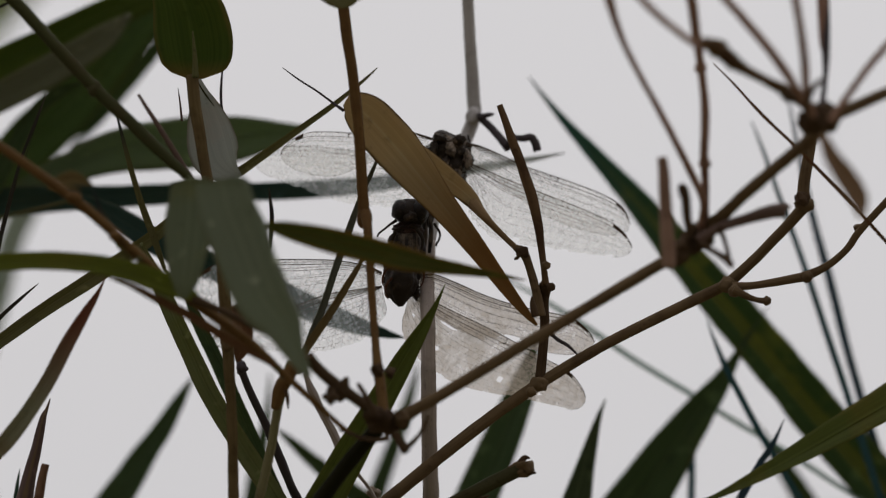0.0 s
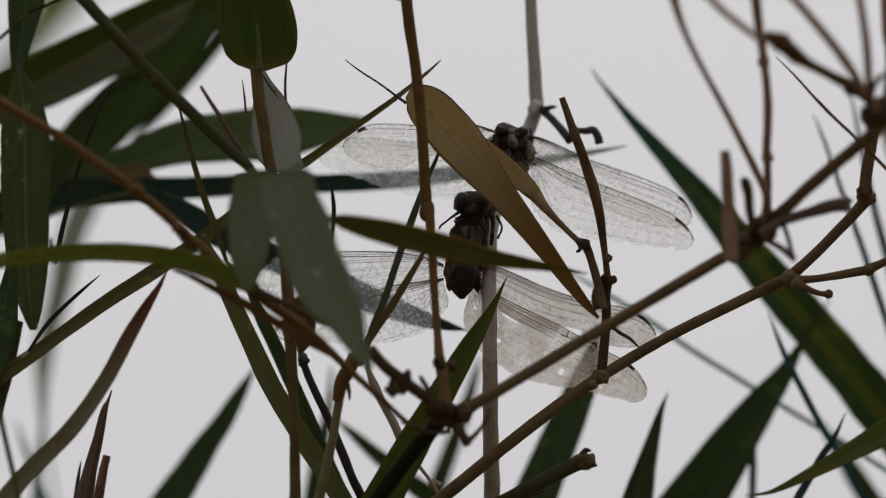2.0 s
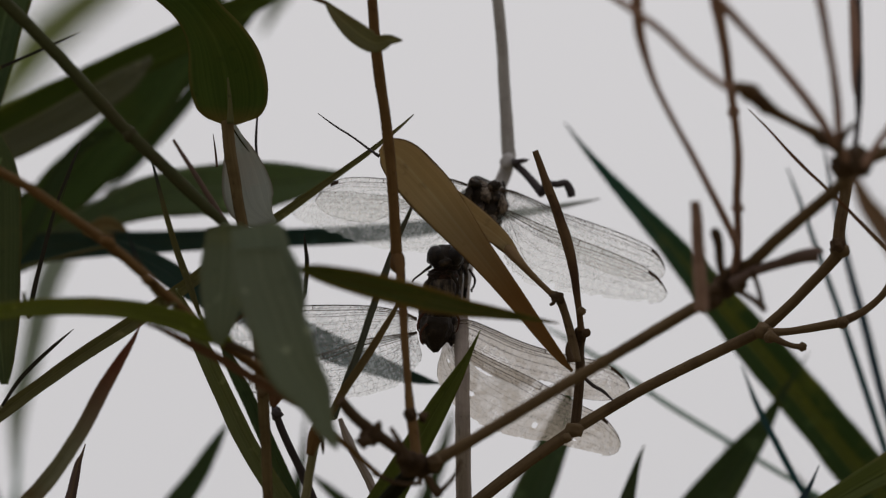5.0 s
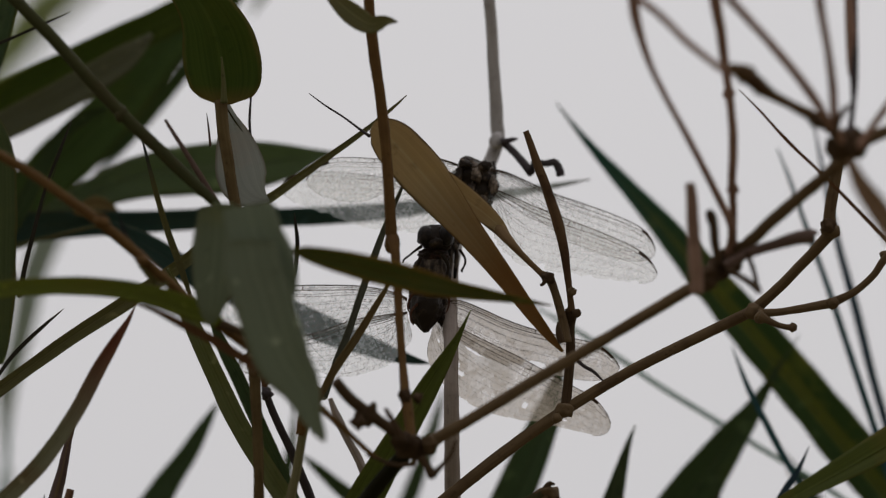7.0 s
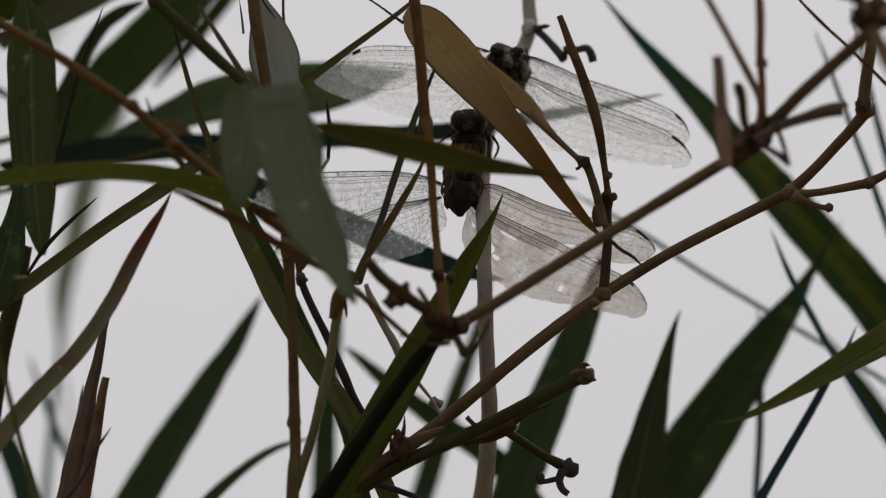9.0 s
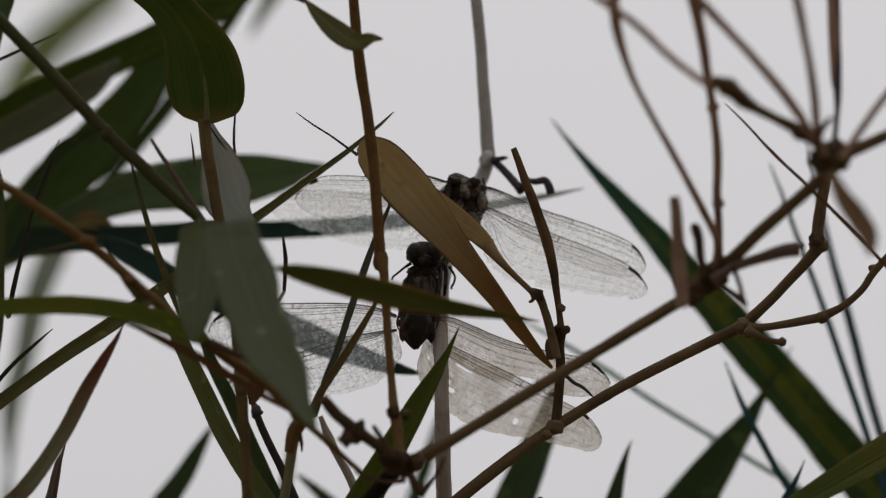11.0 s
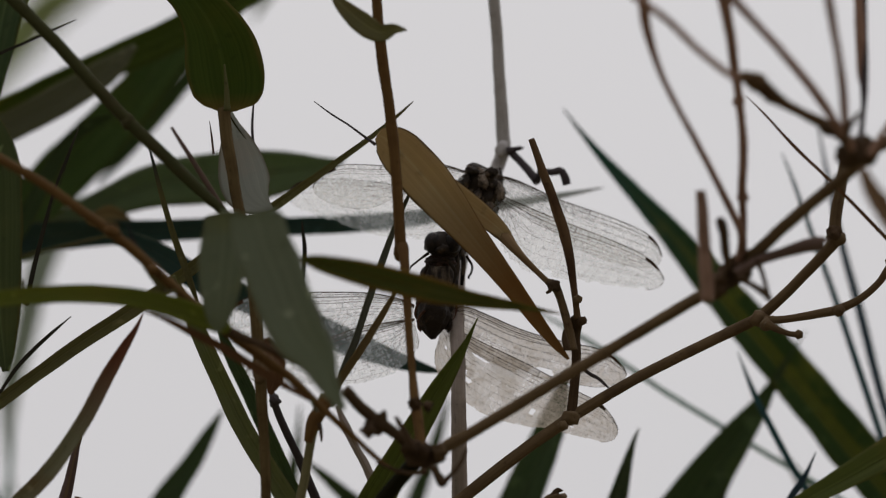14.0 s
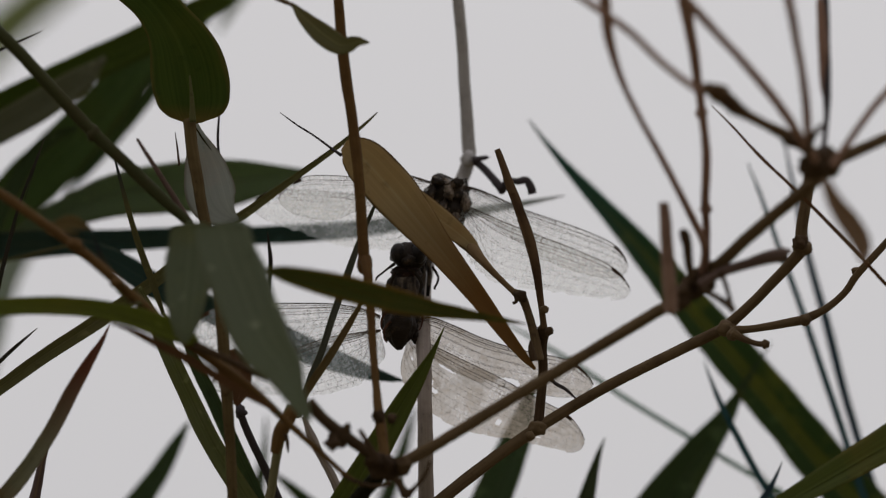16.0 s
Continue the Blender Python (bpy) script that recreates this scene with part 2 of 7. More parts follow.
TOWARD = Vector((0, -math.cos(radians(20)), -math.sin(radians(20))))


def tube(bm, pts, origin, seg=10, n=7, rough=0.06, wave=0.0):
    """A round stem along the control points, with uneven thickness and closed ends."""
    path = curve_points(pts, n)
    uv = bm.loops.layers.uv.verify()
    rings, run = [], []
    side, length = None, 0.0
    salt = 37.0 * pts[0][0] + 11.0 * pts[-1][2]
    for i, p in enumerate(path):
        a, b = path[max(i - 1, 0)], path[min(i + 1, len(path) - 1)]
        t = Vector(b[:3] - a[:3]).normalized()
        if i:
            length += float(np.linalg.norm(p[:3] - path[i - 1][:3]))
        ref = side if side is not None else TOWARD
        side = (ref - t * ref.dot(t)).normalized()
        other = t.cross(side)
        c = Vector(p[:3]) - origin
        c += (side * noise.noise((salt, length * 60, 1)) + other * noise.noise((salt, length * 60, 9))) * wave
        ring = []
        for k in range(seg):
            th = 2 * math.pi * k / seg
            d = side * math.cos(th) + other * math.sin(th)
            r = p[3] * (1 + rough * noise.noise((salt + 2 * math.cos(th), length * 170, 2 * math.sin(th))) * 2)
            ring.append(bm.verts.new(c + d * r))
        rings.append(ring)
        run.append(length)
    for i in range(len(rings) - 1):
        for k in range(seg):
            j = (k + 1) % seg
            f = bm.faces.new((rings[i][k], rings[i][j], rings[i + 1][j], rings[i + 1][k]))
            f.smooth = True
            for loop, (u, v) in zip(f.loops, ((k, i), (k + 1, i), (k + 1, i + 1), (k, i + 1))):
                loop[uv].uv = (u / seg, run[v])
    for ring, flip in ((rings[0], True), (rings[-1], False)):
        f = bm.faces.new(ring[::-1] if flip else ring)
        for loop in f.loops:
            loop[uv].uv = (0.5, 0.0)
    return bm


def blade(bm, pts, origin, tilt=0.0, fold=12.0, across=8, n=8, thick=0.00012, ripple=0.03, twist=0.0, nick=0.0):
    """A grass-like leaf of real thickness along the control points: V-fold at the midrib, rippled edge, optional twist."""
    path = curve_points(pts, n)
    uv = bm.loops.layers.uv.verify()
    top, low, run, length = [], [], [], 0.0
    salt = 53.0 * pts[0][0] + 17.0 * pts[-1][2]
    for i, p in enumerate(path):
        a, b = path[max(i - 1, 0)], path[min(i + 1, len(path) - 1)]
        t = Vector(b[:3] - a[:3]).normalized()
        if i:
            length += float(np.linalg.norm(p[:3] - path[i - 1][:3]))
        ang = radians(tilt + twist * i / (len(path) - 1))
        wide = TOWARD.cross(t).normalized()
        wide = (Matrix.Rotation(ang, 3, t) @ wide)
        up = t.cross(wide)
        w = p[3] / max(0.25, math.cos(ang) * math.cos(radians(fold)))
        c = Vector(p[:3]) - origin
        r1, r2 = [], []
        for k in range(across + 1):
            s = 2 * k / across - 1
            edge = 1 + ripple * 2 * noise.noise((salt + 3 * (s > 0), length * 130, 4.0)) * abs(s)
            if nick and abs(s) == 1 and noise.noise((salt + 5 * s, length * 420, 7.0)) > 0.25:
                edge -= nick
            q = c + wide * (w * s * edge * math.cos(radians(fold)))
            q += up * (w * abs(s) * math.sin(radians(fold)) + w * 0.05 * noise.noise((salt, length * 90, s * 1.5)))
            h = thick * (1.0 - 0.8 * abs(s)) + (0.00016 * min(1, w / 0.003) if k == across // 2 else 0)
            r1.append(bm.verts.new(q + up * h * 0.5))
            r2.append(bm.verts.new(q - up * h * 0.5))
        top.append(r1), low.append(r2), run.append(length)
    m = len(path) - 1

    def face(vs, st):
        f = bm.faces.new(vs)
        f.smooth = True
        for loop, (u, v) in zip(f.loops, st):
            loop[uv].uv = (u / across, run[v])

    for i in range(m):
        for k in range(across):
            st = ((k, i), (k + 1, i), (k + 1, i + 1), (k, i + 1))
            face([top[j][u] for u, j in st], st)
            face([low[j][u] for u, j in st[::-1]], st[::-1])
        for k in (0, across):
            st = ((k, i), (k, i + 1), (k, i + 1), (k, i))
            vs = [top[i][k], top[i + 1][k], low[i + 1][k], low[i][k]]
            face(vs if k == 0 else vs[::-1], st)
    for i in (0, m):
        for k in range(across):
            st = ((k, i), (k, i), (k + 1, i), (k + 1, i))
            face([top[i][k], low[i][k], low[i][k + 1], top[i][k + 1]], st)
    return bm


def lump(bm, at, r, origin, stretch=(1, 1, 1), turn=(0, 0, 0), rough=0.25, level=3, freq=1.3):
    """A knobbly husk or swelling."""
    made = bmesh.ops.create_icosphere(bm, subdivisions=level, radius=1.0)["verts"]
    rot = Euler([radians(a) for a in turn]).to_matrix()
    for v in made:
        d = 1 + rough * (noise.noise(v.co * freq + Vector(at) * 300) + 0.6 * noise.noise(v.co * freq * 2.7 + Vector(at) * 900))
        v.co = rot @ Vector([v.co[k] * d * r * stretch[k] for k in range(3)]) + Vector(at) - origin
    for f in bm.faces:
        f.smooth = True
    bm.loops.layers.uv.verify()
    return bm


def shell(bm, rows, origin, seg=32, n=8, groove=0.0, grooves=5, rings=0, rough=0.08, freq=1.0):
    """A closed insect segment through rows (x, y, z, half width, half depth): lengthwise grooves, ring joints, uneven hide."""
    path = curve_points([(*r[:3], r[3]) for r in rows], n)
    deep = curve_points([(*r[:3], r[4]) for r in rows], n)
    loops = []
    for i, (p, q) in enumerate(zip(path, deep)):
        a, b = path[max(i - 1, 0)], path[min(i + 1, len(path) - 1)]
        t = Vector(b[:3] - a[:3]).normalized()
        front = (TOWARD - t * TOWARD.dot(t)).normalized()
        wide = t.cross(front)
        k = i / (len(path) - 1)
        waist = 1 - 0.12 * (0.5 + 0.5 * math.cos(2 * math.pi * rings * k)) ** 4 if rings else 1
        c = Vector(p[:3]) - origin
        ring = []
        for j in range(seg):
            th = 2 * math.pi * j / seg
            d = Vector((math.cos(th), math.sin(th), 3.0 * k)) * freq
            swell = 1 + groove * math.cos(grooves * 2 * th) + rough * (noise.noise(d * 1.6 + Vector(p[:3]) * 90) + 0.8 * abs(noise.noise(d * 4.1)))
            ring.append(bm.verts.new(c + (wide * math.cos(th) * p[3] + front * math.sin(th) * q[3]) * swell * waist))
        loops.append(ring)
    for i in range(len(loops) - 1):
        for j in range(seg):
            h = (j + 1) % seg
            bm.faces.new((loops[i][j], loops[i][h], loops[i + 1][h], loops[i + 1][j])).smooth = True
    bm.faces.new(loops[0][::-1]), bm.faces.new(loops[-1])
    return bm


def part(name, bm, material, parent, label=""):
    me = bpy.data.meshes.new(name)
    bmesh.ops.recalc_face_normals(bm, faces=bm.faces)
    bm.to_mesh(me)
    bm.free()
    me.materials.append(material)
    ob = new(name, me)
    ob.parent = parent
    if label:
        ob["label"] = label
    return ob


def thing(name, at, label, category, group=""):
    ob = new(name)
    ob.location = at
    ob.empty_display_size = 0.01
    return tagged(ob, label, category, group)


def origin_of(parent):
    while parent.parent:
        parent = parent.parent
    return Vector(parent.location)


def stem(name, pts, material, parent, label="", **kw):
    return part(name, tube(bmesh.new(), pts, origin_of(parent), **kw), material, parent, label)


def leaf(pts, material, parent, name="leaf", label="", **kw):
    return part(name, blade(bmesh.new(), pts, origin_of(parent), **kw), material, parent, label)


def node(at, r, parent, material=None, name="node", label="", **kw):
    return part(name, lump(bmesh.new(), at, r, origin_of(parent), **kw), material or NODE, parent, label)


# Lines of the canes outside the view from which the leaves spring.
HOLDS = []


def nearest_hold(p):
    best = None
    for a, b in HOLDS:
        k = min(1, max(0, (p - a).dot(b - a) / (b - a).length_squared))
        q = a + (b - a) * k
        if best is None or (q - p).length < (best - p).length:
            best = q
    return best


def lone_leaf(pts, material, label, hold=None, rib=True, **kw):
    """A leaf on its own stalk, with a raised midrib."""
    foot = max((pts[0], pts[-1]), key=lambda p: p[3])
    ob = thing("bamboo_leaf", foot[:3], label, "leaf", "bamboo leaves")
    leaf(pts, material, ob, name="blade", **kw)
    if rib:
        lift = np.array(TOWARD) * 0.0002
        stem("midrib", [(*(np.array(p[:3]) + lift), max(0.00005, 0.045 * p[3])) for p in pts[:-1] if p[3] > 0.0004] + [pts[-1]] if pts[0][3] > pts[-1][3] else
             [pts[0]] + [(*(np.array(p[:3]) + lift), max(0.00005, 0.045 * p[3])) for p in pts[1:] if p[3] > 0.0004], material, ob, seg=5, n=5)
    a = Vector(foot[:3])
    b = Vector(hold) if hold else nearest_hold(a)
    mid = a.lerp(b, 0.5)
    r = min(0.0012, max(0.0004, 0.4 * foot[3]))
    stem("stalk", [(*a, r), (*mid, r), (*b, r * 1.3)], OLIVESTEM, ob, n=4)
    return ob


# ---- the unseen ground under the canes, its colour chosen as warm fill ----
def ground():
    m, n, l, bsdf, out = graph("unseen_bounce_ground")
    geo = n.new("ShaderNodeTexCoord").outputs["Object"]
    broad = noise_tex(n, l, geo, 0.6, 5.0)
    fine = noise_tex(n, l, geo, 30.0, 6.0)
    # warm earth tones picked so the bounce brightens the undersides
    col = tint(n, l, fine, [(0.3, (0.115, 0.10, 0.055)), (0.7, (0.21, 0.18, 0.10))])
    l.new(mixc(n, l, tint(n, l, broad, [(0.45, (0, 0, 0)), (0.65, (0.7,) * 3)]), col, (0.25, 0.20, 0.13)), bsdf.inputs["Base Color"])
    bsdf.inputs["Roughness"].default_value = 0.95
    bm = bmesh.new()
    steps = [-2500, -400, -80, -20, -8, -4, -2, 0, 2, 4, 8, 20, 80, 400, 2500]
    grid = [[bm.verts.new((x, y, 0.05 * noise.noise((x * 0.4, y * 0.4, 0)) if abs(x) + abs(y) < 60 else 0)) for x in steps] for y in steps]
    for a, b in zip(grid, grid[1:]):
        for k in range(len(a) - 1):
            bm.faces.new((a[k], a[k + 1], b[k + 1], b[k])).smooth = True
    me = bpy.data.meshes.new("ground")
    bm.to_mesh(me)
    bm.free()
    me.materials.append(m)
    tagged(new("ground", me), "unseen ground beneath the canes, coloured to bounce warm light", "ground", kind="structure")


ground()


# ---- upright culms and side canes outside the view ----
def culm(x, y, label):
    ob = thing("bamboo_culm", (x, y, 0), label, "bamboo", "bamboo culms")
    zs = [-0.03, 0.22, 0.55, 0.92, 1.32, 1.74, 2.16, 2.58, 3.0]
    for z0, z1 in zip(zs, zs[1:]):
        stem("internode", [(x, y, z0, 0.0125), (x + 0.002, y, (z0 + z1) / 2, 0.0115), (x, y, z1, 0.0122)], OLIVESTEM, ob, seg=14, n=3)
        node((x, y, z1), 0.0138, ob, OLIVESTEM, stretch=(1, 1, 0.3), rough=0.08)
    return ob


def side_cane(height, depth, ends, label):
    """A cane between the two culms, bowed to its own depth."""
    (xa, ya), (xb, yb) = ends
    ob = thing("bamboo_cane", (xa, ya, height), label, "bamboo", "bamboo side canes")
    xs = (-0.10, -0.03, 0.05, 0.12)
    pts = [(xa, ya, height, 0.004)] + [(x, depth, height, 0.0036) for x in xs] + [(xb, yb, height, 0.004)]
    stem("stem", pts, OLIVESTEM, ob, n=6)
    for p in pts[1:-1]:
        node(p[:3], 0.0046, ob, OLIVESTEM, stretch=(0.5, 1, 1), rough=0.1)
    for p, q in zip(pts, pts[1:]):
        HOLDS.append((Vector(p[:3]), Vector(q[:3])))


ENDS = ((-0.165, 2.385), (0.165, 2.385))
for spot in ENDS:
    culm(*spot, "upright green bamboo culm rooted in the grass")
for x in (-0.138, 0.138):
    ob = thing("bamboo_cane", (x, 2.42, 0), "thin upright green bamboo cane", "bamboo", "bamboo side canes")
    for z0, z1 in ((-0.03, 0.7), (0.7, 1.4), (1.4, 2.1), (2.1, 2.75)):
        stem("internode", [(x, 2.42, z0, 0.005), (x, 2.421, (z0 + z1) / 2, 0.0045), (x, 2.42, z1, 0.005)], OLIVESTEM, ob, n=3)
    HOLDS.append((Vector((x, 2.42, 2.2)), Vector((x, 2.42, 2.6))))
for height, depth in ((2.225, 2.30), (2.250, 2.385), (2.275, 2.47), (2.462, 2.25), (2.485, 2.40)):
    side_cane(height, depth, ENDS, "slim green bamboo cane between two culms")


# ---- grey twig that carries the dragonflies ----
def grey_twig():
    ob = thing("twig", (-0.00323, 2.39839, 2.27847), "bare pale grey twig with a dark hooked side shoot", "twig")
    stem("stem", [(0.00378, 2.34219, 2.43872, 0.00142), (0.00566, 2.34911, 2.42116, 0.00142), (0.00647, 2.35419, 2.40867, 0.00148), (0.00728, 2.35881, 2.39744, 0.00162), (0.00742, 2.36043, 2.39301, 0.00175), (0.00553, 2.36133, 2.38758, 0.00169), (0.00148, 2.36011, 2.37778, 0.00162), (-0.00188, 2.35537, 2.36742, 0.00161), (-0.00334, 2.34873, 2.35643, 0.00167)], GREY, ob, n=9)
    stem("stem", [(-0.00334, 2.34873, 2.35643, 0.00167), (-0.00373, 2.34252, 2.34425, 0.00173), (-0.00358, 2.33819, 2.33422, 0.00175), (-0.00345, 2.33948, 2.32483, 0.0018), (-0.00332, 2.34294, 2.31621, 0.00186), (-0.00319, 2.35315, 2.30569, 0.00193), (-0.00293, 2.36358, 2.29517, 0.002), (-0.00428, 2.37573, 2.28516, 0.00214), (-0.00617, 2.38887, 2.27538, 0.00221), (-0.00688, 2.41063, 2.25946, 0.00223)], GREYLOW, ob, "brownish-grey lower stretch of the twig", n=9)
    node((0.00727, 2.35715, 2.39177), 0.00174, ob, GREY, stretch=(1, 1, 1.2))
    side = stem("side_shoot", [(0.00781, 2.35706, 2.39202, 0.00101), (0.01104, 2.3562, 2.38853, 0.00094), (0.01358, 2.35525, 2.3853, 0.00101), (0.01559, 2.35416, 2.38245, 0.00114)], DARKTWIG, ob, "dark grey crooked side shoot", wave=0.0004)
    stem("hook", [(0.01505, 2.35407, 2.3827, 0.00094), (0.01667, 2.35342, 2.38447, 0.00074), (0.01908, 2.35342, 2.38447, 0.00087), (0.02097, 2.35333, 2.38472, 0.00094), (0.02204, 2.35388, 2.3832, 0.00101), (0.02244, 2.35444, 2.38169, 0.00101)], DARKTWIG, side, wave=0.0003)
    node((0.01665, 2.35155, 2.38376), 0.0012, side, DARKTWIG, name="bud")
    stem("thorn", [(0.00821, 2.35542, 2.39068, 0.00094), (0.00996, 2.35528, 2.39106, 0.00067), (0.01131, 2.35519, 2.39131, 0.00054), (0.01238, 2.35514, 2.39144, 0.00007)], DARKTWIG, ob, "dark pointed thorn")
    return ob


TWIG = grey_twig()


# ---- sharp branch with the dry leaf ----
def dry_branch():
    ob = thing("bamboo_branch", (-0.02174, 2.35306, 2.28604), "thin brown jointed bamboo branch with one dry tan leaf", "branch", "bamboo branches")
    stem("stem", [(-0.06019, 2.36767, 2.24593, 0.0017), (-0.05091, 2.36123, 2.26362, 0.0017), (-0.0403, 2.3576, 2.27358, 0.0017), (-0.0297, 2.35465, 2.28168, 0.0017), (-0.02174, 2.35284, 2.28667, 0.0017), (-0.01246, 2.35043, 2.29327, 0.00164), (-0.00053, 2.34708, 2.30249, 0.00154), (0.0114, 2.34391, 2.31121, 0.00148), (0.02201, 2.34137, 2.31819, 0.00148)], BROWN, ob)
    stem("stem", [(0.02201, 2.34137, 2.31819, 0.00143), (0.03659, 2.33837, 2.32641, 0.00133), (0.0525, 2.33561, 2.33401, 0.00133), (0.06682, 2.33325, 2.34049, 0.00138)], BROWN, ob)
    stem("stem", [(0.06682, 2.33325, 2.34049, 0.00138), (0.07362, 2.32794, 2.34533, 0.00127), (0.07947, 2.32268, 2.35003, 0.00132), (0.08464, 2.31761, 2.35422, 0.00148)], BROWN, ob)
    stem("stem", [(0.08464, 2.31761, 2.35422, 0.00158), (0.08425, 2.31603, 2.35856, 0.00148), (0.08557, 2.31332, 2.36601, 0.00137), (0.08662, 2.31129, 2.37159, 0.00137)], BROWN, ob)
    for nm in ((0.02226, 2.33939, 2.31777), (0.06677, 2.33141, 2.33968), (0.08451, 2.31747, 2.35459)):
        node(nm, 0.0019, ob, BROWN, stretch=(1.15, 1, 0.95), rough=0.28)
    node((0.02063, 2.33624, 2.31471), 0.00118, ob, BROWN, rough=0.3)
    node((0.06825, 2.32815, 2.33696), 0.0015, ob, BROWN, rough=0.3)
    node((0.08384, 2.31327, 2.35445), 0.0016, ob, rough=0.6)
    # side shoots of the far joint
    side = stem("side_shoot", [(0.06774, 2.32877, 2.33817, 0.00112), (0.07224, 2.32868, 2.33842, 0.00093), (0.07754, 2.32841, 2.33916, 0.00099), (0.08481, 2.32796, 2.34041, 0.00119)], BROWN, ob)
    stem("side_shoot", [(0.08481, 2.32796, 2.34041, 0.00119), (0.09007, 2.32611, 2.34255, 0.00093), (0.09466, 2.32381, 2.34594, 0.00086), (0.09792, 2.32129, 2.34994, 0.00093), (0.10647, 2.31719, 2.35829, 0.00086), (0.11567, 2.31287, 2.36725, 0.00086)], BROWN, ob)
    node((0.08518, 2.32702, 2.34007), 0.00147, side, BROWN)
    node((0.09734, 2.32317, 2.35063), 0.0012, side, BROWN)
    stub = stem("stub", [(0.06787, 2.32425, 2.33598, 0.00105), (0.07078, 2.32479, 2.33449, 0.0008), (0.07342, 2.32511, 2.33362, 0.00068), (0.07553, 2.3252, 2.33337, 0.0008)], BROWN, ob, "short stub with a swollen end")
    node((0.0757, 2.32518, 2.3334), 0.00105, stub, BROWN, rough=0.25)
    # upright shoot that carries the dry leaf
    stem("side_shoot", [(0.02267, 2.34109, 2.31893, 0.00133), (0.02333, 2.33901, 2.32466, 0.00119), (0.02386, 2.33651, 2.33152, 0.00113), (0.0236, 2.3347, 2.3365, 0.00133), (0.02386, 2.33366, 2.33936, 0.00159)], NODE, ob)
    stem("side_shoot", [(0.02263, 2.33207, 2.33204, 0.00159), (0.02197, 2.33026, 2.33702, 0.00113), (0.02012, 2.32799, 2.34323, 0.00099), (0.0188, 2.327, 2.34597, 0.00113), (0.01694, 2.32654, 2.34722, 0.00086)], BROWN, ob)
    node((0.02398, 2.33168, 2.33894), 0.0016, ob, rough=0.5)
    node((0.02526, 2.32783, 2.33783), 0.00107, ob)
    node((0.01852, 2.32503, 2.34554), 0.00139, ob, rough=0.55)
    stem("husk", [(0.02166, 2.32642, 2.33002, 0.00092), (0.021, 2.32551, 2.33251, 0.00079), (0.02086, 2.32479, 2.33449, 0.0002)], NODE, ob)
    stem("spur", [(0.01796, 2.32136, 2.34392, 0.00053), (0.01743, 2.32172, 2.34293, 0.00046), (0.01664, 2.32185, 2.34256, 0.00033)], NODE, ob)
    stem("spur", [(0.02337, 2.34028, 2.33286, 0.00046), (0.02669, 2.34142, 2.32974, 0.00046), (0.02935, 2.34196, 2.32824, 0.0004), (0.0324, 2.34296, 2.32549, 0.00013)], DARKTWIG, ob, "fine dark curling tendril")
    dry = stem("dry_shoot", [(0.02409, 2.32958, 2.33888, 0.00086), (0.02356, 2.32799, 2.34323, 0.00079), (0.0229, 2.32618, 2.34821, 0.00093), (0.02224, 2.3246, 2.35256, 0.00113), (0.02065, 2.32233, 2.35878, 0.00132), (0.01827, 2.31984, 2.36562, 0.00119), (0.01602, 2.31781, 2.37122, 0.00106), (0.01443, 2.31622, 2.37557, 0.00086), (0.01324, 2.31513, 2.37856, 0.00073)], DRYSHOOT, ob, "dry brown pointed shoot")
    node((0.02407, 2.32611, 2.34255), 0.00107, dry, BROWN)
    # the dry leaf: stalk, folded lobe, long blade
    stem("leaf_stalk", [(0.01735, 2.32762, 2.34718, 0.00073), (0.01443, 2.32573, 2.34945, 0.00073), (0.01151, 2.32379, 2.35185, 0.00086), (0.00913, 2.32289, 2.35433, 0.00119), (0.00715, 2.32395, 2.35726, 0.00159), (0.00504, 2.32702, 2.36052, 0.00172), (0.00213, 2.33, 2.36403, 0.00159)], DRYSTALK, ob, "thickened brown leaf stalk")
    dl = leaf([(-0.02268, 2.30542, 2.376, 0.00132), (-0.02084, 2.30646, 2.37527, 0.00369), (-0.01794, 2.30796, 2.3733, 0.00514), (-0.01425, 2.30999, 2.36983, 0.00554), (-0.0103, 2.31221, 2.36587, 0.00554), (-0.00555, 2.31487, 2.36067, 0.00462), (-0.00026, 2.31781, 2.35472, 0.00343), (0.00502, 2.32076, 2.34876, 0.00271), (0.01031, 2.32379, 2.34256, 0.00211), (0.0156, 2.32691, 2.3361, 0.00152), (0.0193, 2.32918, 2.33199, 0.00099), (0.02196, 2.33091, 2.32938, 0.00033)], TAN, ob, name="dry_leaf", label="dry tan curled bamboo leaf", tilt=4, fold=7, ripple=0.008, across=12)
    leaf([(0.00874, 2.32356, 2.35542, 0.00106), (0.00635, 2.32256, 2.35816, 0.00179), (0.00291, 2.32156, 2.3609, 0.00251), (-0.00119, 2.32057, 2.36363, 0.00304), (-0.00582, 2.31939, 2.36687, 0.00318), (-0.01046, 2.31812, 2.37035, 0.00265)], TAN, dl, name="folded_half", tilt=-6, fold=8, ripple=0.008)
    stem("leaf_tip", [(-0.02323, 2.30904, 2.37484, 0.00046), (-0.02562, 2.30962, 2.37689, 0.00033), (-0.0296, 2.3098, 2.38007, 0.00026), (-0.03358, 2.31011, 2.38287, 0.00023), (-0.03756, 2.31028, 2.38605, 0.0001)], DARKTWIG, dl, "dark wiry leaf tip", seg=6)
    return ob


DRY = dry_branch()


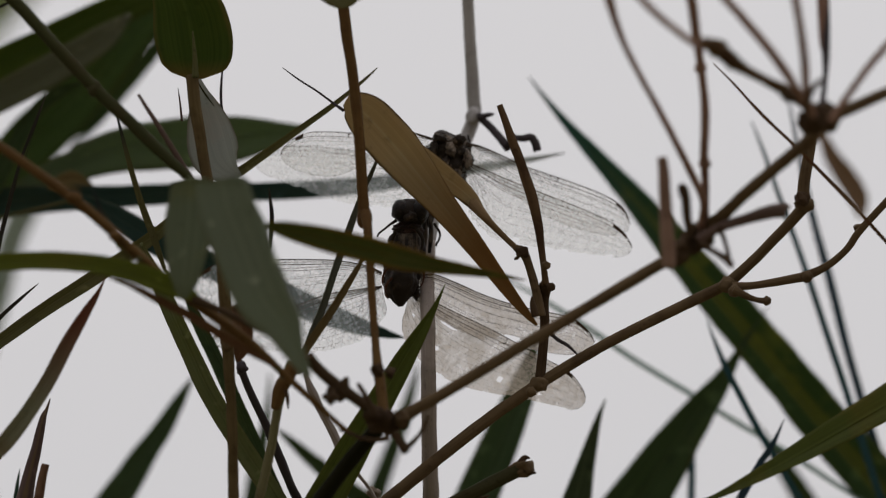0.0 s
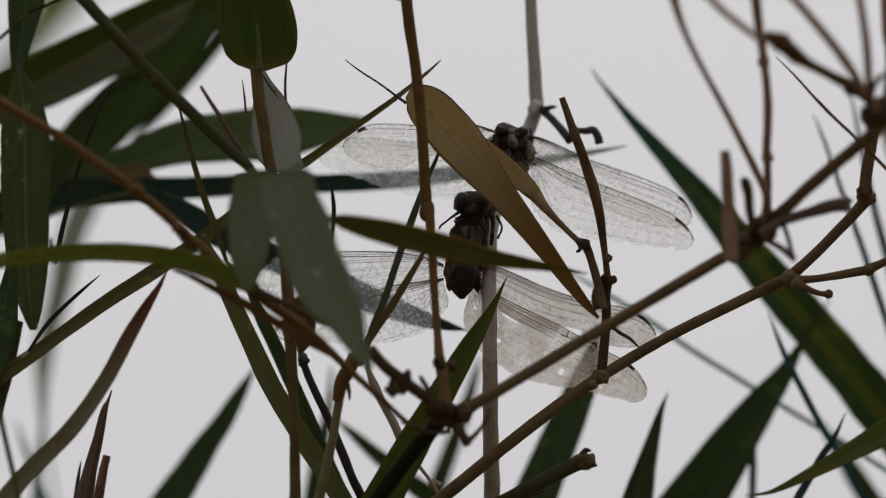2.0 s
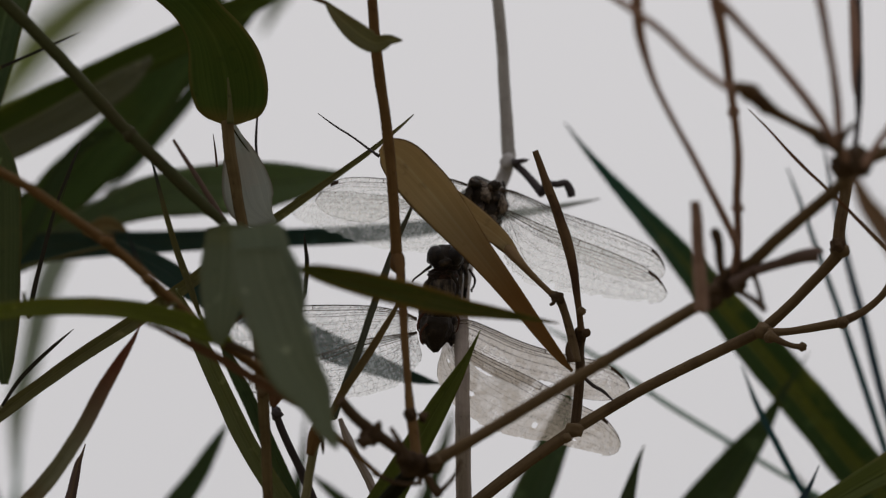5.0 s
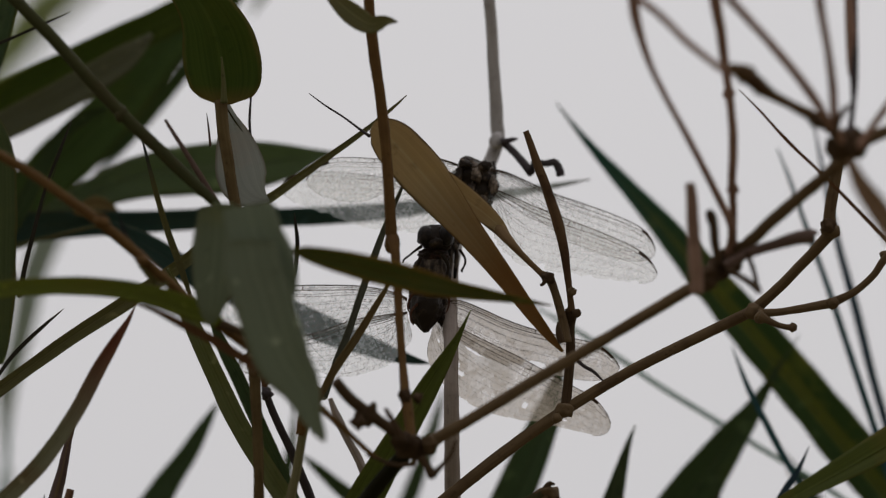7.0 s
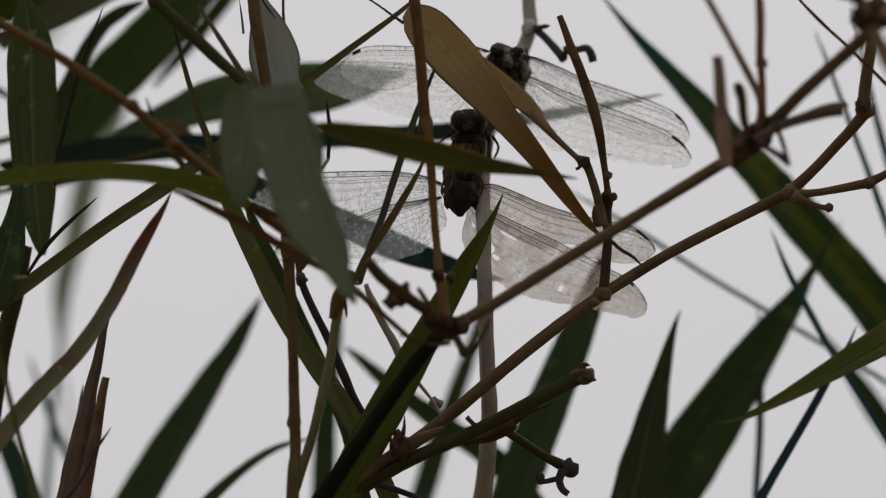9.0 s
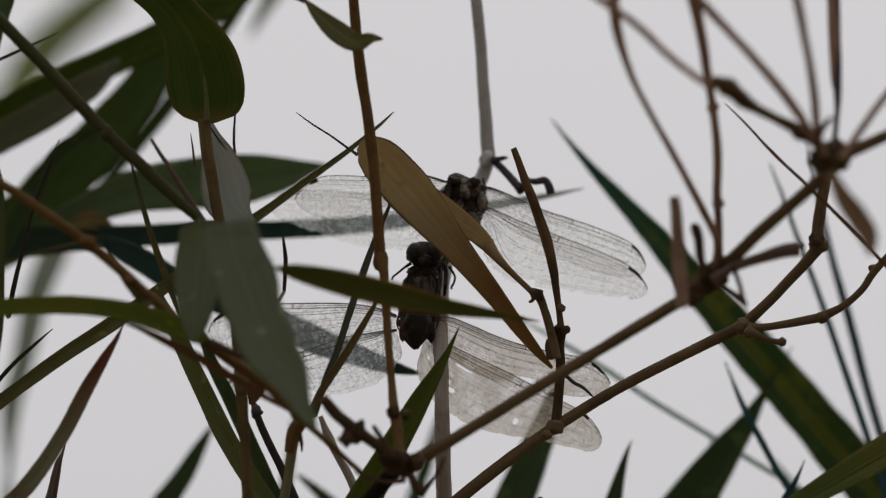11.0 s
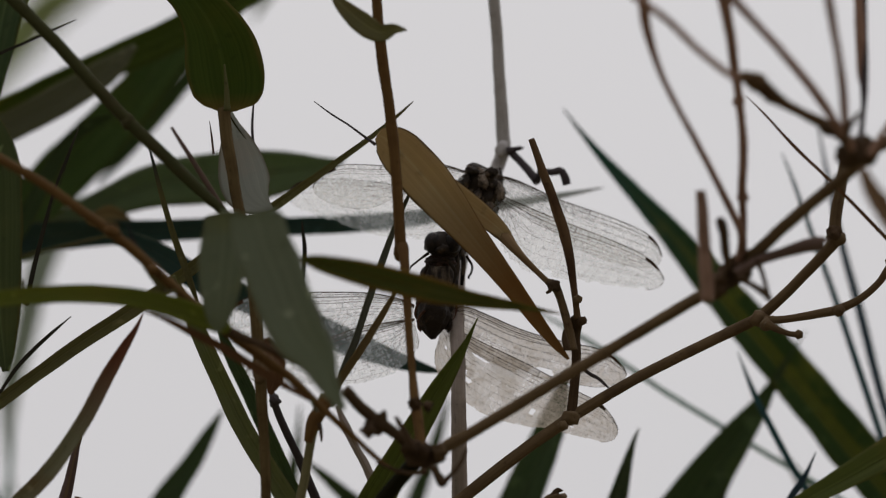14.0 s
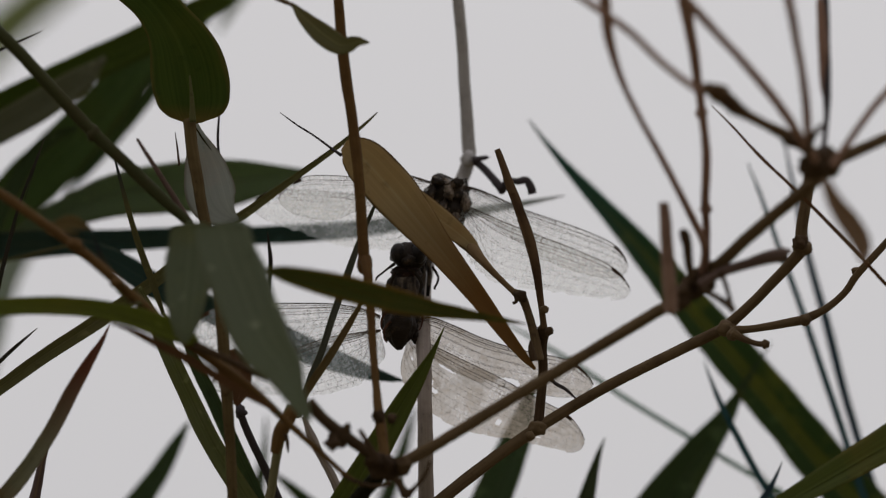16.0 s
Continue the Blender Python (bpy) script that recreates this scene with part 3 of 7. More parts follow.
# ---- soft near branch with its whorls of twigs ----
def near_branch():
    ob = thing("bamboo_branch", (-0.04709, 2.30233, 2.25001), "brown bamboo branch with dark whorled joints and bare twigs", "branch", "bamboo branches")
    B = WHORL
    # near-black cane drawn along the dark stripe over the fresh leaf
    stem("stem", [(-0.06365, 2.34983, 2.23645, 0.00224), (-0.05696, 2.34057, 2.24729, 0.00223), (-0.04637, 2.33087, 2.2593, 0.00216), (-0.03712, 2.32164, 2.27004, 0.00203), (-0.02922, 2.3131, 2.27888, 0.00196), (-0.02135, 2.3048, 2.28707, 0.00189), (-0.01351, 2.29696, 2.294, 0.00182)], DARKCANE, ob, "near-black main cane")
    stem("stem", [(-0.01089, 2.29223, 2.29237, 0.00156), (0.00207, 2.28876, 2.29898, 0.0014), (0.01503, 2.28512, 2.30607, 0.0014), (0.02797, 2.28156, 2.31292, 0.0014), (0.0409, 2.27796, 2.31988, 0.0014), (0.05253, 2.27468, 2.32599, 0.0015)], BROWN, ob)
    stem("stem", [(0.05253, 2.27468, 2.32599, 0.00155), (0.06133, 2.26276, 2.32947, 0.00155), (0.07134, 2.25017, 2.33483, 0.00149), (0.08126, 2.23787, 2.3394, 0.00153), (0.08728, 2.2265, 2.34139, 0.00173)], BROWN, ob)
    stem("stem", [(0.08474, 2.22663, 2.34103, 0.00173), (0.09237, 2.22555, 2.34402, 0.00143), (0.09975, 2.22446, 2.34701, 0.00132), (0.11146, 2.22272, 2.35179, 0.00132)], BROWN, ob)
    # lower whorl
    c = node((-0.01322, 2.29237, 2.292), 0.0031, ob, stretch=(1.25, 1, 0.85), rough=0.6)
    node((-0.01604, 2.28707, 2.29195), 0.0021, c, rough=0.7)
    node((-0.00932, 2.28927, 2.29175), 0.0018, c, BROWN, rough=0.5)
    stem("twig", [(-0.0111, 2.28366, 2.28667, 0.00116), (-0.01007, 2.28433, 2.28485, 0.00099), (-0.00878, 2.28499, 2.28303, 0.00128), (-0.00826, 2.2853, 2.28218, 0.0007)], NODE, ob)
    stem("twig", [(-0.00852, 2.28499, 2.28303, 0.00081), (-0.00594, 2.28411, 2.28546, 0.00052), (-0.00439, 2.28336, 2.28752, 0.00046), (-0.00336, 2.28234, 2.29031, 0.00035)], NODE, ob)
    stem("twig", [(-0.01549, 2.28212, 2.29092, 0.00076), (-0.0173, 2.28102, 2.29395, 0.00064), (-0.01859, 2.28035, 2.29577, 0.00064), (-0.01949, 2.27982, 2.29723, 0.00041)], NODE, ob)
    stem("twig", [(-0.01214, 2.28411, 2.28546, 0.00081), (-0.01601, 2.28428, 2.28497, 0.00046), (-0.02053, 2.28389, 2.28606, 0.00041), (-0.02376, 2.28344, 2.28728, 0.00029)], NODE, ob)
    # upright amber twig from the lower whorl
    stem("twig", [(-0.02467, 2.27997, 2.41378, 0.00118), (-0.02376, 2.28535, 2.39898, 0.00124), (-0.02257, 2.28939, 2.38788, 0.00136), (-0.021, 2.29299, 2.37801, 0.0013), (-0.01969, 2.29703, 2.36692, 0.0013), (-0.0189, 2.30107, 2.35582, 0.0013), (-0.01837, 2.30421, 2.34718, 0.00142)], AMBER, ob, "upright amber twig")
    stem("twig", [(-0.01837, 2.30398, 2.3478, 0.00148), (-0.01756, 2.30175, 2.34349, 0.00118), (-0.01688, 2.30153, 2.33365, 0.001), (-0.01633, 2.3013, 2.32384, 0.00094), (-0.01566, 2.30062, 2.31528, 0.00094), (-0.01511, 2.29926, 2.30858, 0.00117), (-0.01405, 2.29833, 2.30067, 0.00129), (-0.01351, 2.29674, 2.29461, 0.0014)], AMBER, ob, "upright amber twig")
    node((-0.01824, 2.30443, 2.34657), 0.0018, ob, AMBER, stretch=(1, 1, 1.6), rough=0.15)
    node((-0.01505, 2.29013, 2.30399), 0.0015, ob, rough=0.7)
    node((-0.01218, 2.28752, 2.30239), 0.00118, ob, rough=0.7)
    # thin shoot with its little leaf, up beside the amber twig
    lf = stem("twig", [(-0.04096, 2.26604, 2.4082, 0.00059), (-0.04331, 2.26849, 2.40146, 0.00059), (-0.03835, 2.26938, 2.399, 0.00059), (-0.03444, 2.26996, 2.39741, 0.00047)], BROWN, ob)
    leaf([(-0.0347, 2.26987, 2.39766, 0.00039), (-0.03181, 2.26983, 2.39427, 0.00156), (-0.02763, 2.26996, 2.3904, 0.00248), (-0.02331, 2.26973, 2.38752, 0.00221), (-0.01979, 2.26835, 2.38782, 0.0013), (-0.01692, 2.26732, 2.38713, 0.0002)], OLIVE, lf, label="small green leaf on a thin shoot", tilt=15)
    # long cane to the upper left
    stem("twig", [(-0.01217, 2.2894, 2.29138, 0.00151), (-0.01734, 2.28664, 2.29385, 0.0014), (-0.0225, 2.28375, 2.29668, 0.00145), (-0.02765, 2.28068, 2.29999, 0.0014), (-0.03086, 2.2777, 2.30305, 0.00128)], NODE, ob)
    node((-0.02378, 2.28319, 2.29676), 0.00214, ob, rough=0.8)
    node((-0.02568, 2.28003, 2.29374), 0.00139, ob, rough=0.8)
    stem("twig", [(-0.12137, 2.24782, 2.3559, 0.00116), (-0.10856, 2.25147, 2.34903, 0.00116), (-0.10089, 2.25401, 2.34518, 0.00116), (-0.09257, 2.25699, 2.34011, 0.00116), (-0.08424, 2.26007, 2.3348, 0.00122), (-0.07654, 2.26328, 2.32911, 0.00122), (-0.07013, 2.26631, 2.32391, 0.00122), (-0.06242, 2.26961, 2.31797, 0.00122), (-0.056, 2.27238, 2.31349, 0.00116), (-0.04957, 2.27494, 2.3096, 0.00128), (-0.04313, 2.27758, 2.30547, 0.00105), (-0.03669, 2.28071, 2.3, 0.00087), (-0.02895, 2.28416, 2.29368, 0.0007), (-0.0225, 2.28716, 2.28856, 0.00058), (-0.01863, 2.28897, 2.28672, 0.00029)], AMBER, ob, "long amber-brown twig")
    node((-0.08398, 2.25630, 2.33370), 0.0015, ob, AMBER, stretch=(1.3, 1, 0.9), rough=0.3)
    node((-0.07441, 2.26200, 2.32640), 0.0014, ob, AMBER, stretch=(1.2, 1, 0.9), rough=0.3)
    stem("twig", [(-0.0572, 2.26849, 2.31374, 0.00128), (-0.05205, 2.26924, 2.31168, 0.00087), (-0.04819, 2.26981, 2.3101, 0.0007), (-0.04432, 2.27056, 2.30805, 0.00064), (-0.04046, 2.27122, 2.30623, 0.00046)], NODE, ob)
    # upper whorl near the middle of the cane
    f = node((0.05689, 2.2669, 2.32687), 0.00364, ob, stretch=(1.35, 1, 0.75), rough=0.8, turn=(0, -38, 0))
    node((0.0542, 2.26296, 2.3231), 0.00214, f, rough=0.9)
    node((0.05973, 2.26208, 2.32552), 0.00192, f, rough=0.9)
    stem("stub", [(0.05102, 2.24359, 2.31198, 0.00153), (0.05077, 2.24163, 2.31738, 0.00166), (0.05026, 2.23901, 2.32457, 0.00153), (0.04987, 2.23639, 2.33176, 0.0014), (0.04949, 2.235, 2.3356, 0.00115)], STUB, ob, "broken upright stub")
    stem("stub", [(0.05601, 2.24661, 2.32124, 0.00096), (0.05524, 2.2453, 2.32484, 0.00109), (0.05499, 2.24398, 2.32845, 0.00115), (0.05422, 2.24311, 2.33085, 0.00128), (0.0532, 2.24289, 2.33145, 0.00064)], NODE, ob, "short dark stub")
    stem("stub", [(0.05801, 2.2602, 2.32483, 0.00109), (0.06315, 2.25923, 2.32749, 0.00122), (0.06894, 2.25857, 2.32931, 0.00129), (0.07409, 2.25804, 2.33076, 0.00167), (0.07769, 2.25786, 2.33124, 0.00174), (0.0782, 2.25786, 2.33124, 0.00116)], WITHEREDSTEM, ob, "club-shaped stub")
    stem("twig", [(0.05831, 2.24735, 2.31919, 0.00081), (0.06189, 2.24805, 2.31727, 0.00075), (0.06445, 2.24866, 2.31559, 0.00092), (0.06547, 2.24919, 2.31415, 0.00058)], NODE, ob)
    stem("twig", [(0.06256, 2.25159, 2.3251, 0.00058), (0.06384, 2.25268, 2.32209, 0.00058), (0.06487, 2.254, 2.31848, 0.00052), (0.06538, 2.25465, 2.31667, 0.00035)], NODE, ob)
    stem("twig", [(0.035, 2.1871, 2.37656, 0.00125), (0.03585, 2.19633, 2.36939, 0.00136), (0.03696, 2.20515, 2.36335, 0.00114), (0.03999, 2.2142, 2.35668, 0.00074), (0.04408, 2.22283, 2.35115, 0.00069), (0.04876, 2.23148, 2.34559, 0.00075), (0.05316, 2.24014, 2.33998, 0.00081), (0.05685, 2.24838, 2.33554, 0.00087), (0.05927, 2.25619, 2.33227, 0.00087), (0.05877, 2.26423, 2.32837, 0.00104)], B, ob)
    stem("twig", [(0.05127, 2.1936, 2.37916, 0.0017), (0.05368, 2.20275, 2.37193, 0.00148), (0.05559, 2.21149, 2.36583, 0.00126), (0.05701, 2.22024, 2.3597, 0.00109), (0.05843, 2.22901, 2.35352, 0.00098), (0.05935, 2.23779, 2.34729, 0.00104), (0.05925, 2.24659, 2.34103, 0.00098), (0.05965, 2.25496, 2.33593, 0.00093), (0.05955, 2.26379, 2.32958, 0.00116)], B, ob)
    node((0.05851, 2.24118, 2.35955), 0.00147, ob, B)
    node((0.05966, 2.25332, 2.3408), 0.00134, ob, B)
    # upper whorl at the far end
    g = node((0.08434, 2.22259, 2.34045), 0.00364, ob, stretch=(1.2, 1, 0.85), rough=0.75)
    node((0.08688, 2.21621, 2.3375), 0.0021, g, rough=0.5)
    stem("twig", [(0.02209, 2.18188, 2.37041, 0.0009), (0.03213, 2.18425, 2.36393, 0.00085), (0.04092, 2.18639, 2.35803, 0.00085), (0.04782, 2.18867, 2.35178, 0.00085), (0.0541, 2.19038, 2.34706, 0.00085), (0.05699, 2.19099, 2.34541, 0.00079)], B, ob)
    stem("twig", [(0.05829, 2.20192, 2.35044, 0.00148), (0.06112, 2.20445, 2.3502, 0.00188), (0.06422, 2.2074, 2.34876, 0.00182), (0.06681, 2.21023, 2.34768, 0.00125), (0.07169, 2.21323, 2.34612, 0.00114), (0.07619, 2.21614, 2.34479, 0.00137), (0.07918, 2.21902, 2.34358, 0.00114), (0.08333, 2.22215, 2.34164, 0.00103)], DRYSHOOT, ob, "knotted dark twig")
    node((0.07773, 2.21346, 2.34214), 0.0016, ob, rough=0.7)
    node((0.06112, 2.20445, 2.3502), 0.0023, ob, DRYSHOOT, stretch=(1.25, 1, 0.85), turn=(0, 30, 0), rough=0.6)
    node((0.0655, 2.2088, 2.3481), 0.0019, ob, DRYSHOOT, stretch=(1.2, 1, 0.8), turn=(0, 30, 0), rough=0.6)
    stem("twig", [(0.04841, 2.18003, 2.36967, 0.00102), (0.05603, 2.1866, 2.36283, 0.00102), (0.06304, 2.19274, 2.35714, 0.00096), (0.07007, 2.19899, 2.3512, 0.00102), (0.07587, 2.20507, 2.3457, 0.00108), (0.08042, 2.21103, 2.34054, 0.00091), (0.08283, 2.21569, 2.33893, 0.0008)], B, ob)
    stem("twig", [(0.07428, 2.17267, 2.36943, 0.00113), (0.07656, 2.18074, 2.36187, 0.00107), (0.07836, 2.1884, 2.35544, 0.00096), (0.07979, 2.19564, 2.35017, 0.00091), (0.08071, 2.20246, 2.34605, 0.00102), (0.08139, 2.20972, 2.34072, 0.00091), (0.08308, 2.21591, 2.33833, 0.00091)], B, ob)
    stem("twig", [(0.0863, 2.22425, 2.39145, 0.00075), (0.08661, 2.22676, 2.37868, 0.00075), (0.08679, 2.2284, 2.36834, 0.00075), (0.08659, 2.22981, 2.35861, 0.00092), (0.08639, 2.22947, 2.35369, 0.00069), (0.08568, 2.22957, 2.34759, 0.00069), (0.08459, 2.229, 2.34329, 0.00092)], DARKTWIG, ob, "dark slender twig")
    stem("sheath", [(0.08496, 2.22385, 2.38083, 0.0006), (0.08535, 2.2249, 2.37795, 0.001), (0.08573, 2.22753, 2.37074, 0.00119), (0.08611, 2.22993, 2.36413, 0.00129), (0.0865, 2.23124, 2.36053, 0.00119), (0.08701, 2.23181, 2.35897, 0.0006)], WHORL, ob, "brown papery sheath round the twig")
    stem("twig", [(0.08662, 2.20979, 2.33467, 0.00097), (0.09041, 2.20785, 2.34001, 0.00085), (0.09483, 2.20578, 2.3457, 0.00085), (0.09925, 2.20396, 2.35069, 0.00091), (0.11061, 2.19964, 2.36255, 0.00091)], B, ob)
    stem("twig", [(0.08094, 2.20893, 2.33704, 0.0008), (0.0822, 2.20763, 2.3406, 0.00068), (0.08359, 2.2069, 2.34262, 0.00068), (0.08473, 2.20655, 2.34357, 0.00034)], NODE, ob)
    leaf([(0.08351, 2.17896, 2.31996, 0.001), (0.086, 2.18075, 2.31505, 0.00187), (0.08911, 2.18224, 2.31096, 0.00236), (0.0916, 2.18373, 2.30687, 0.00212), (0.09222, 2.18522, 2.30277, 0.00075)], WITHERED, ob, label="withered brown leaf", tilt=20)
    return ob


NEAR = near_branch()


# ---- upright cane at the side with the broad leaf and the pale drooping leaf ----
def broad_cane():
    ob = thing("bamboo_branch", (-0.04905, 2.32225, 2.25375), "slim upright cane with a broad green leaf and pale drooping leaves", "branch", "bamboo branches")
    stem("stem", [(-0.05863, 2.30722, 2.38276, 0.00158), (-0.05805, 2.30725, 2.37641, 0.00152), (-0.05694, 2.3075, 2.36946, 0.00145), (-0.05558, 2.3082, 2.36128, 0.00138), (-0.05448, 2.30799, 2.35558, 0.00138), (-0.05206, 2.31003, 2.34372, 0.00145), (-0.05084, 2.31251, 2.33064, 0.00144), (-0.05014, 2.31408, 2.32005, 0.00144)], UMBER, ob)
    stem("stem", [(-0.05014, 2.31386, 2.32067, 0.00157), (-0.04944, 2.3159, 2.30957, 0.00131), (-0.04888, 2.31772, 2.2991, 0.00124), (-0.04858, 2.32042, 2.28618, 0.00131), (-0.04828, 2.32312, 2.27328, 0.00137), (-0.04864, 2.32313, 2.26778, 0.00157), (-0.04912, 2.32582, 2.25491, 0.00157), (-0.04961, 2.3285, 2.24206, 0.00157), (-0.04983, 2.33073, 2.23046, 0.00157)], UMBER, ob)
    node((-0.04859, 2.32303, 2.28084), 0.00174, ob, BROWN, stretch=(1, 1, 1.3))
    node((-0.05011, 2.31305, 2.31996), 0.00187, ob, BROWN, stretch=(1, 1, 1.6), rough=0.2)
    leaf([(-0.09599, 2.30024, 2.43118, 0.00371), (-0.088, 2.30105, 2.42651, 0.00411), (-0.08002, 2.30209, 2.42122, 0.00437), (-0.07271, 2.30322, 2.41568, 0.00464), (-0.06739, 2.30398, 2.41114, 0.0049), (-0.06366, 2.30484, 2.40636, 0.00582), (-0.06113, 2.30556, 2.40195, 0.00728), (-0.05952, 2.30627, 2.39755, 0.0086), (-0.05858, 2.30703, 2.39302, 0.00906), (-0.05803, 2.30761, 2.38899, 0.00886), (-0.05787, 2.30792, 2.38571, 0.00793), (-0.05786, 2.30786, 2.38343, 0.00581), (-0.05784, 2.30749, 2.38201, 0.00198)], BUDLEAF, ob, name="broad_leaf", label="broad dark green leaf narrowing to its stalk", tilt=-4, fold=9, ripple=0.008, across=12)
    stem("midrib", [(-0.05844, 2.3016, 2.39177, 0.0002), (-0.05817, 2.30244, 2.3887, 0.0004), (-0.0579, 2.30331, 2.3855, 0.00059), (-0.05777, 2.30455, 2.38131, 0.00092)], OLIVESTEM, ob)
    leaf([(-0.05766, 2.32137, 2.38775, 0.00066), (-0.05686, 2.3226, 2.38437, 0.00213), (-0.05553, 2.32396, 2.38063, 0.00399), (-0.05433, 2.32532, 2.37688, 0.00531), (-0.0534, 2.32668, 2.37314, 0.00598), (-0.05234, 2.32782, 2.37002, 0.00558), (-0.05075, 2.32855, 2.36802, 0.00399), (-0.04915, 2.32896, 2.3669, 0.00199), (-0.04743, 2.32923, 2.36615, 0.00027)], WHITE, ob, name="sheath", label="whitish papery sheath", tilt=18, fold=22)
    stem("sheath_edge", [(-0.05749, 2.31519, 2.38425, 0.00019), (-0.05564, 2.31619, 2.38151, 0.00025), (-0.05365, 2.3171, 2.37902, 9e-05)], OLIVEDARK, ob, "dark rolled edge of the sheath", seg=6)
    stem("spike", [(-0.06125, 2.32019, 2.37637, 0.00033), (-0.06165, 2.31883, 2.3801, 0.00027), (-0.06218, 2.31751, 2.38372, 8e-05)], WITHEREDSTEM, ob, seg=6)
    leaf([(-0.05737, 2.2404, 2.33244, 0.00396), (-0.05741, 2.24249, 2.33157, 0.00473), (-0.05732, 2.2451, 2.32927, 0.00512), (-0.05787, 2.24877, 2.32407, 0.00525), (-0.05843, 2.25296, 2.31742, 0.00448), (-0.05872, 2.2565, 2.31257, 0.00256), (-0.05889, 2.25917, 2.31012, 0.00064)], PALE, ob, name="pale_leaf", label="pale grey-green drooping leaf", tilt=-15, fold=10)
    leaf([(-0.04988, 2.22549, 2.32662, 0.0052), (-0.04962, 2.22593, 2.32543, 0.00609), (-0.04823, 2.22784, 2.32018, 0.0066), (-0.04569, 2.22992, 2.31446, 0.00673), (-0.04391, 2.23174, 2.30945, 0.00584), (-0.04264, 2.23304, 2.30587, 0.00355), (-0.04188, 2.23374, 2.30397, 0.00063)], PALE, ob, name="pale_leaf", label="pale grey-green drooping leaf", tilt=10, fold=9)
    droop = leaf([(-0.04979, 2.22174, 2.32523, 0.00519), (-0.04955, 2.2227, 2.32423, 0.00608), (-0.04817, 2.22512, 2.31919, 0.00659), (-0.04564, 2.22773, 2.31366, 0.00672), (-0.04286, 2.23085, 2.3067, 0.00659), (-0.04008, 2.23354, 2.30093, 0.00614), (-0.03629, 2.2358, 2.29635, 0.00475), (-0.0335, 2.2385, 2.29057, 0.00266), (-0.03097, 2.24054, 2.28658, 0.00127), (-0.02996, 2.24163, 2.28521, 0.00038)], PALE, ob, name="pale_leaf", label="pale grey-green drooping leaf", tilt=10, fold=9)
    stem("twig", [(-0.05190, 2.32500, 2.39240, 0.0002), (-0.05231, 2.3275, 2.38553, 0.00034), (-0.05178, 2.33023, 2.37802, 0.00036), (-0.05218, 2.33342, 2.36927, 0.00024)], DARKTWIG, ob)
    leaf([(-0.04866, 2.3161, 2.32914, 0.00066), (-0.04708, 2.31767, 2.32481, 0.0025), (-0.04682, 2.31925, 2.32048, 0.00224), (-0.04787, 2.32059, 2.31678, 0.00053)], RUST, ob, name="sheath", label="rusty leaf sheath")
    return ob, droop


BROAD, DROOP = broad_cane()


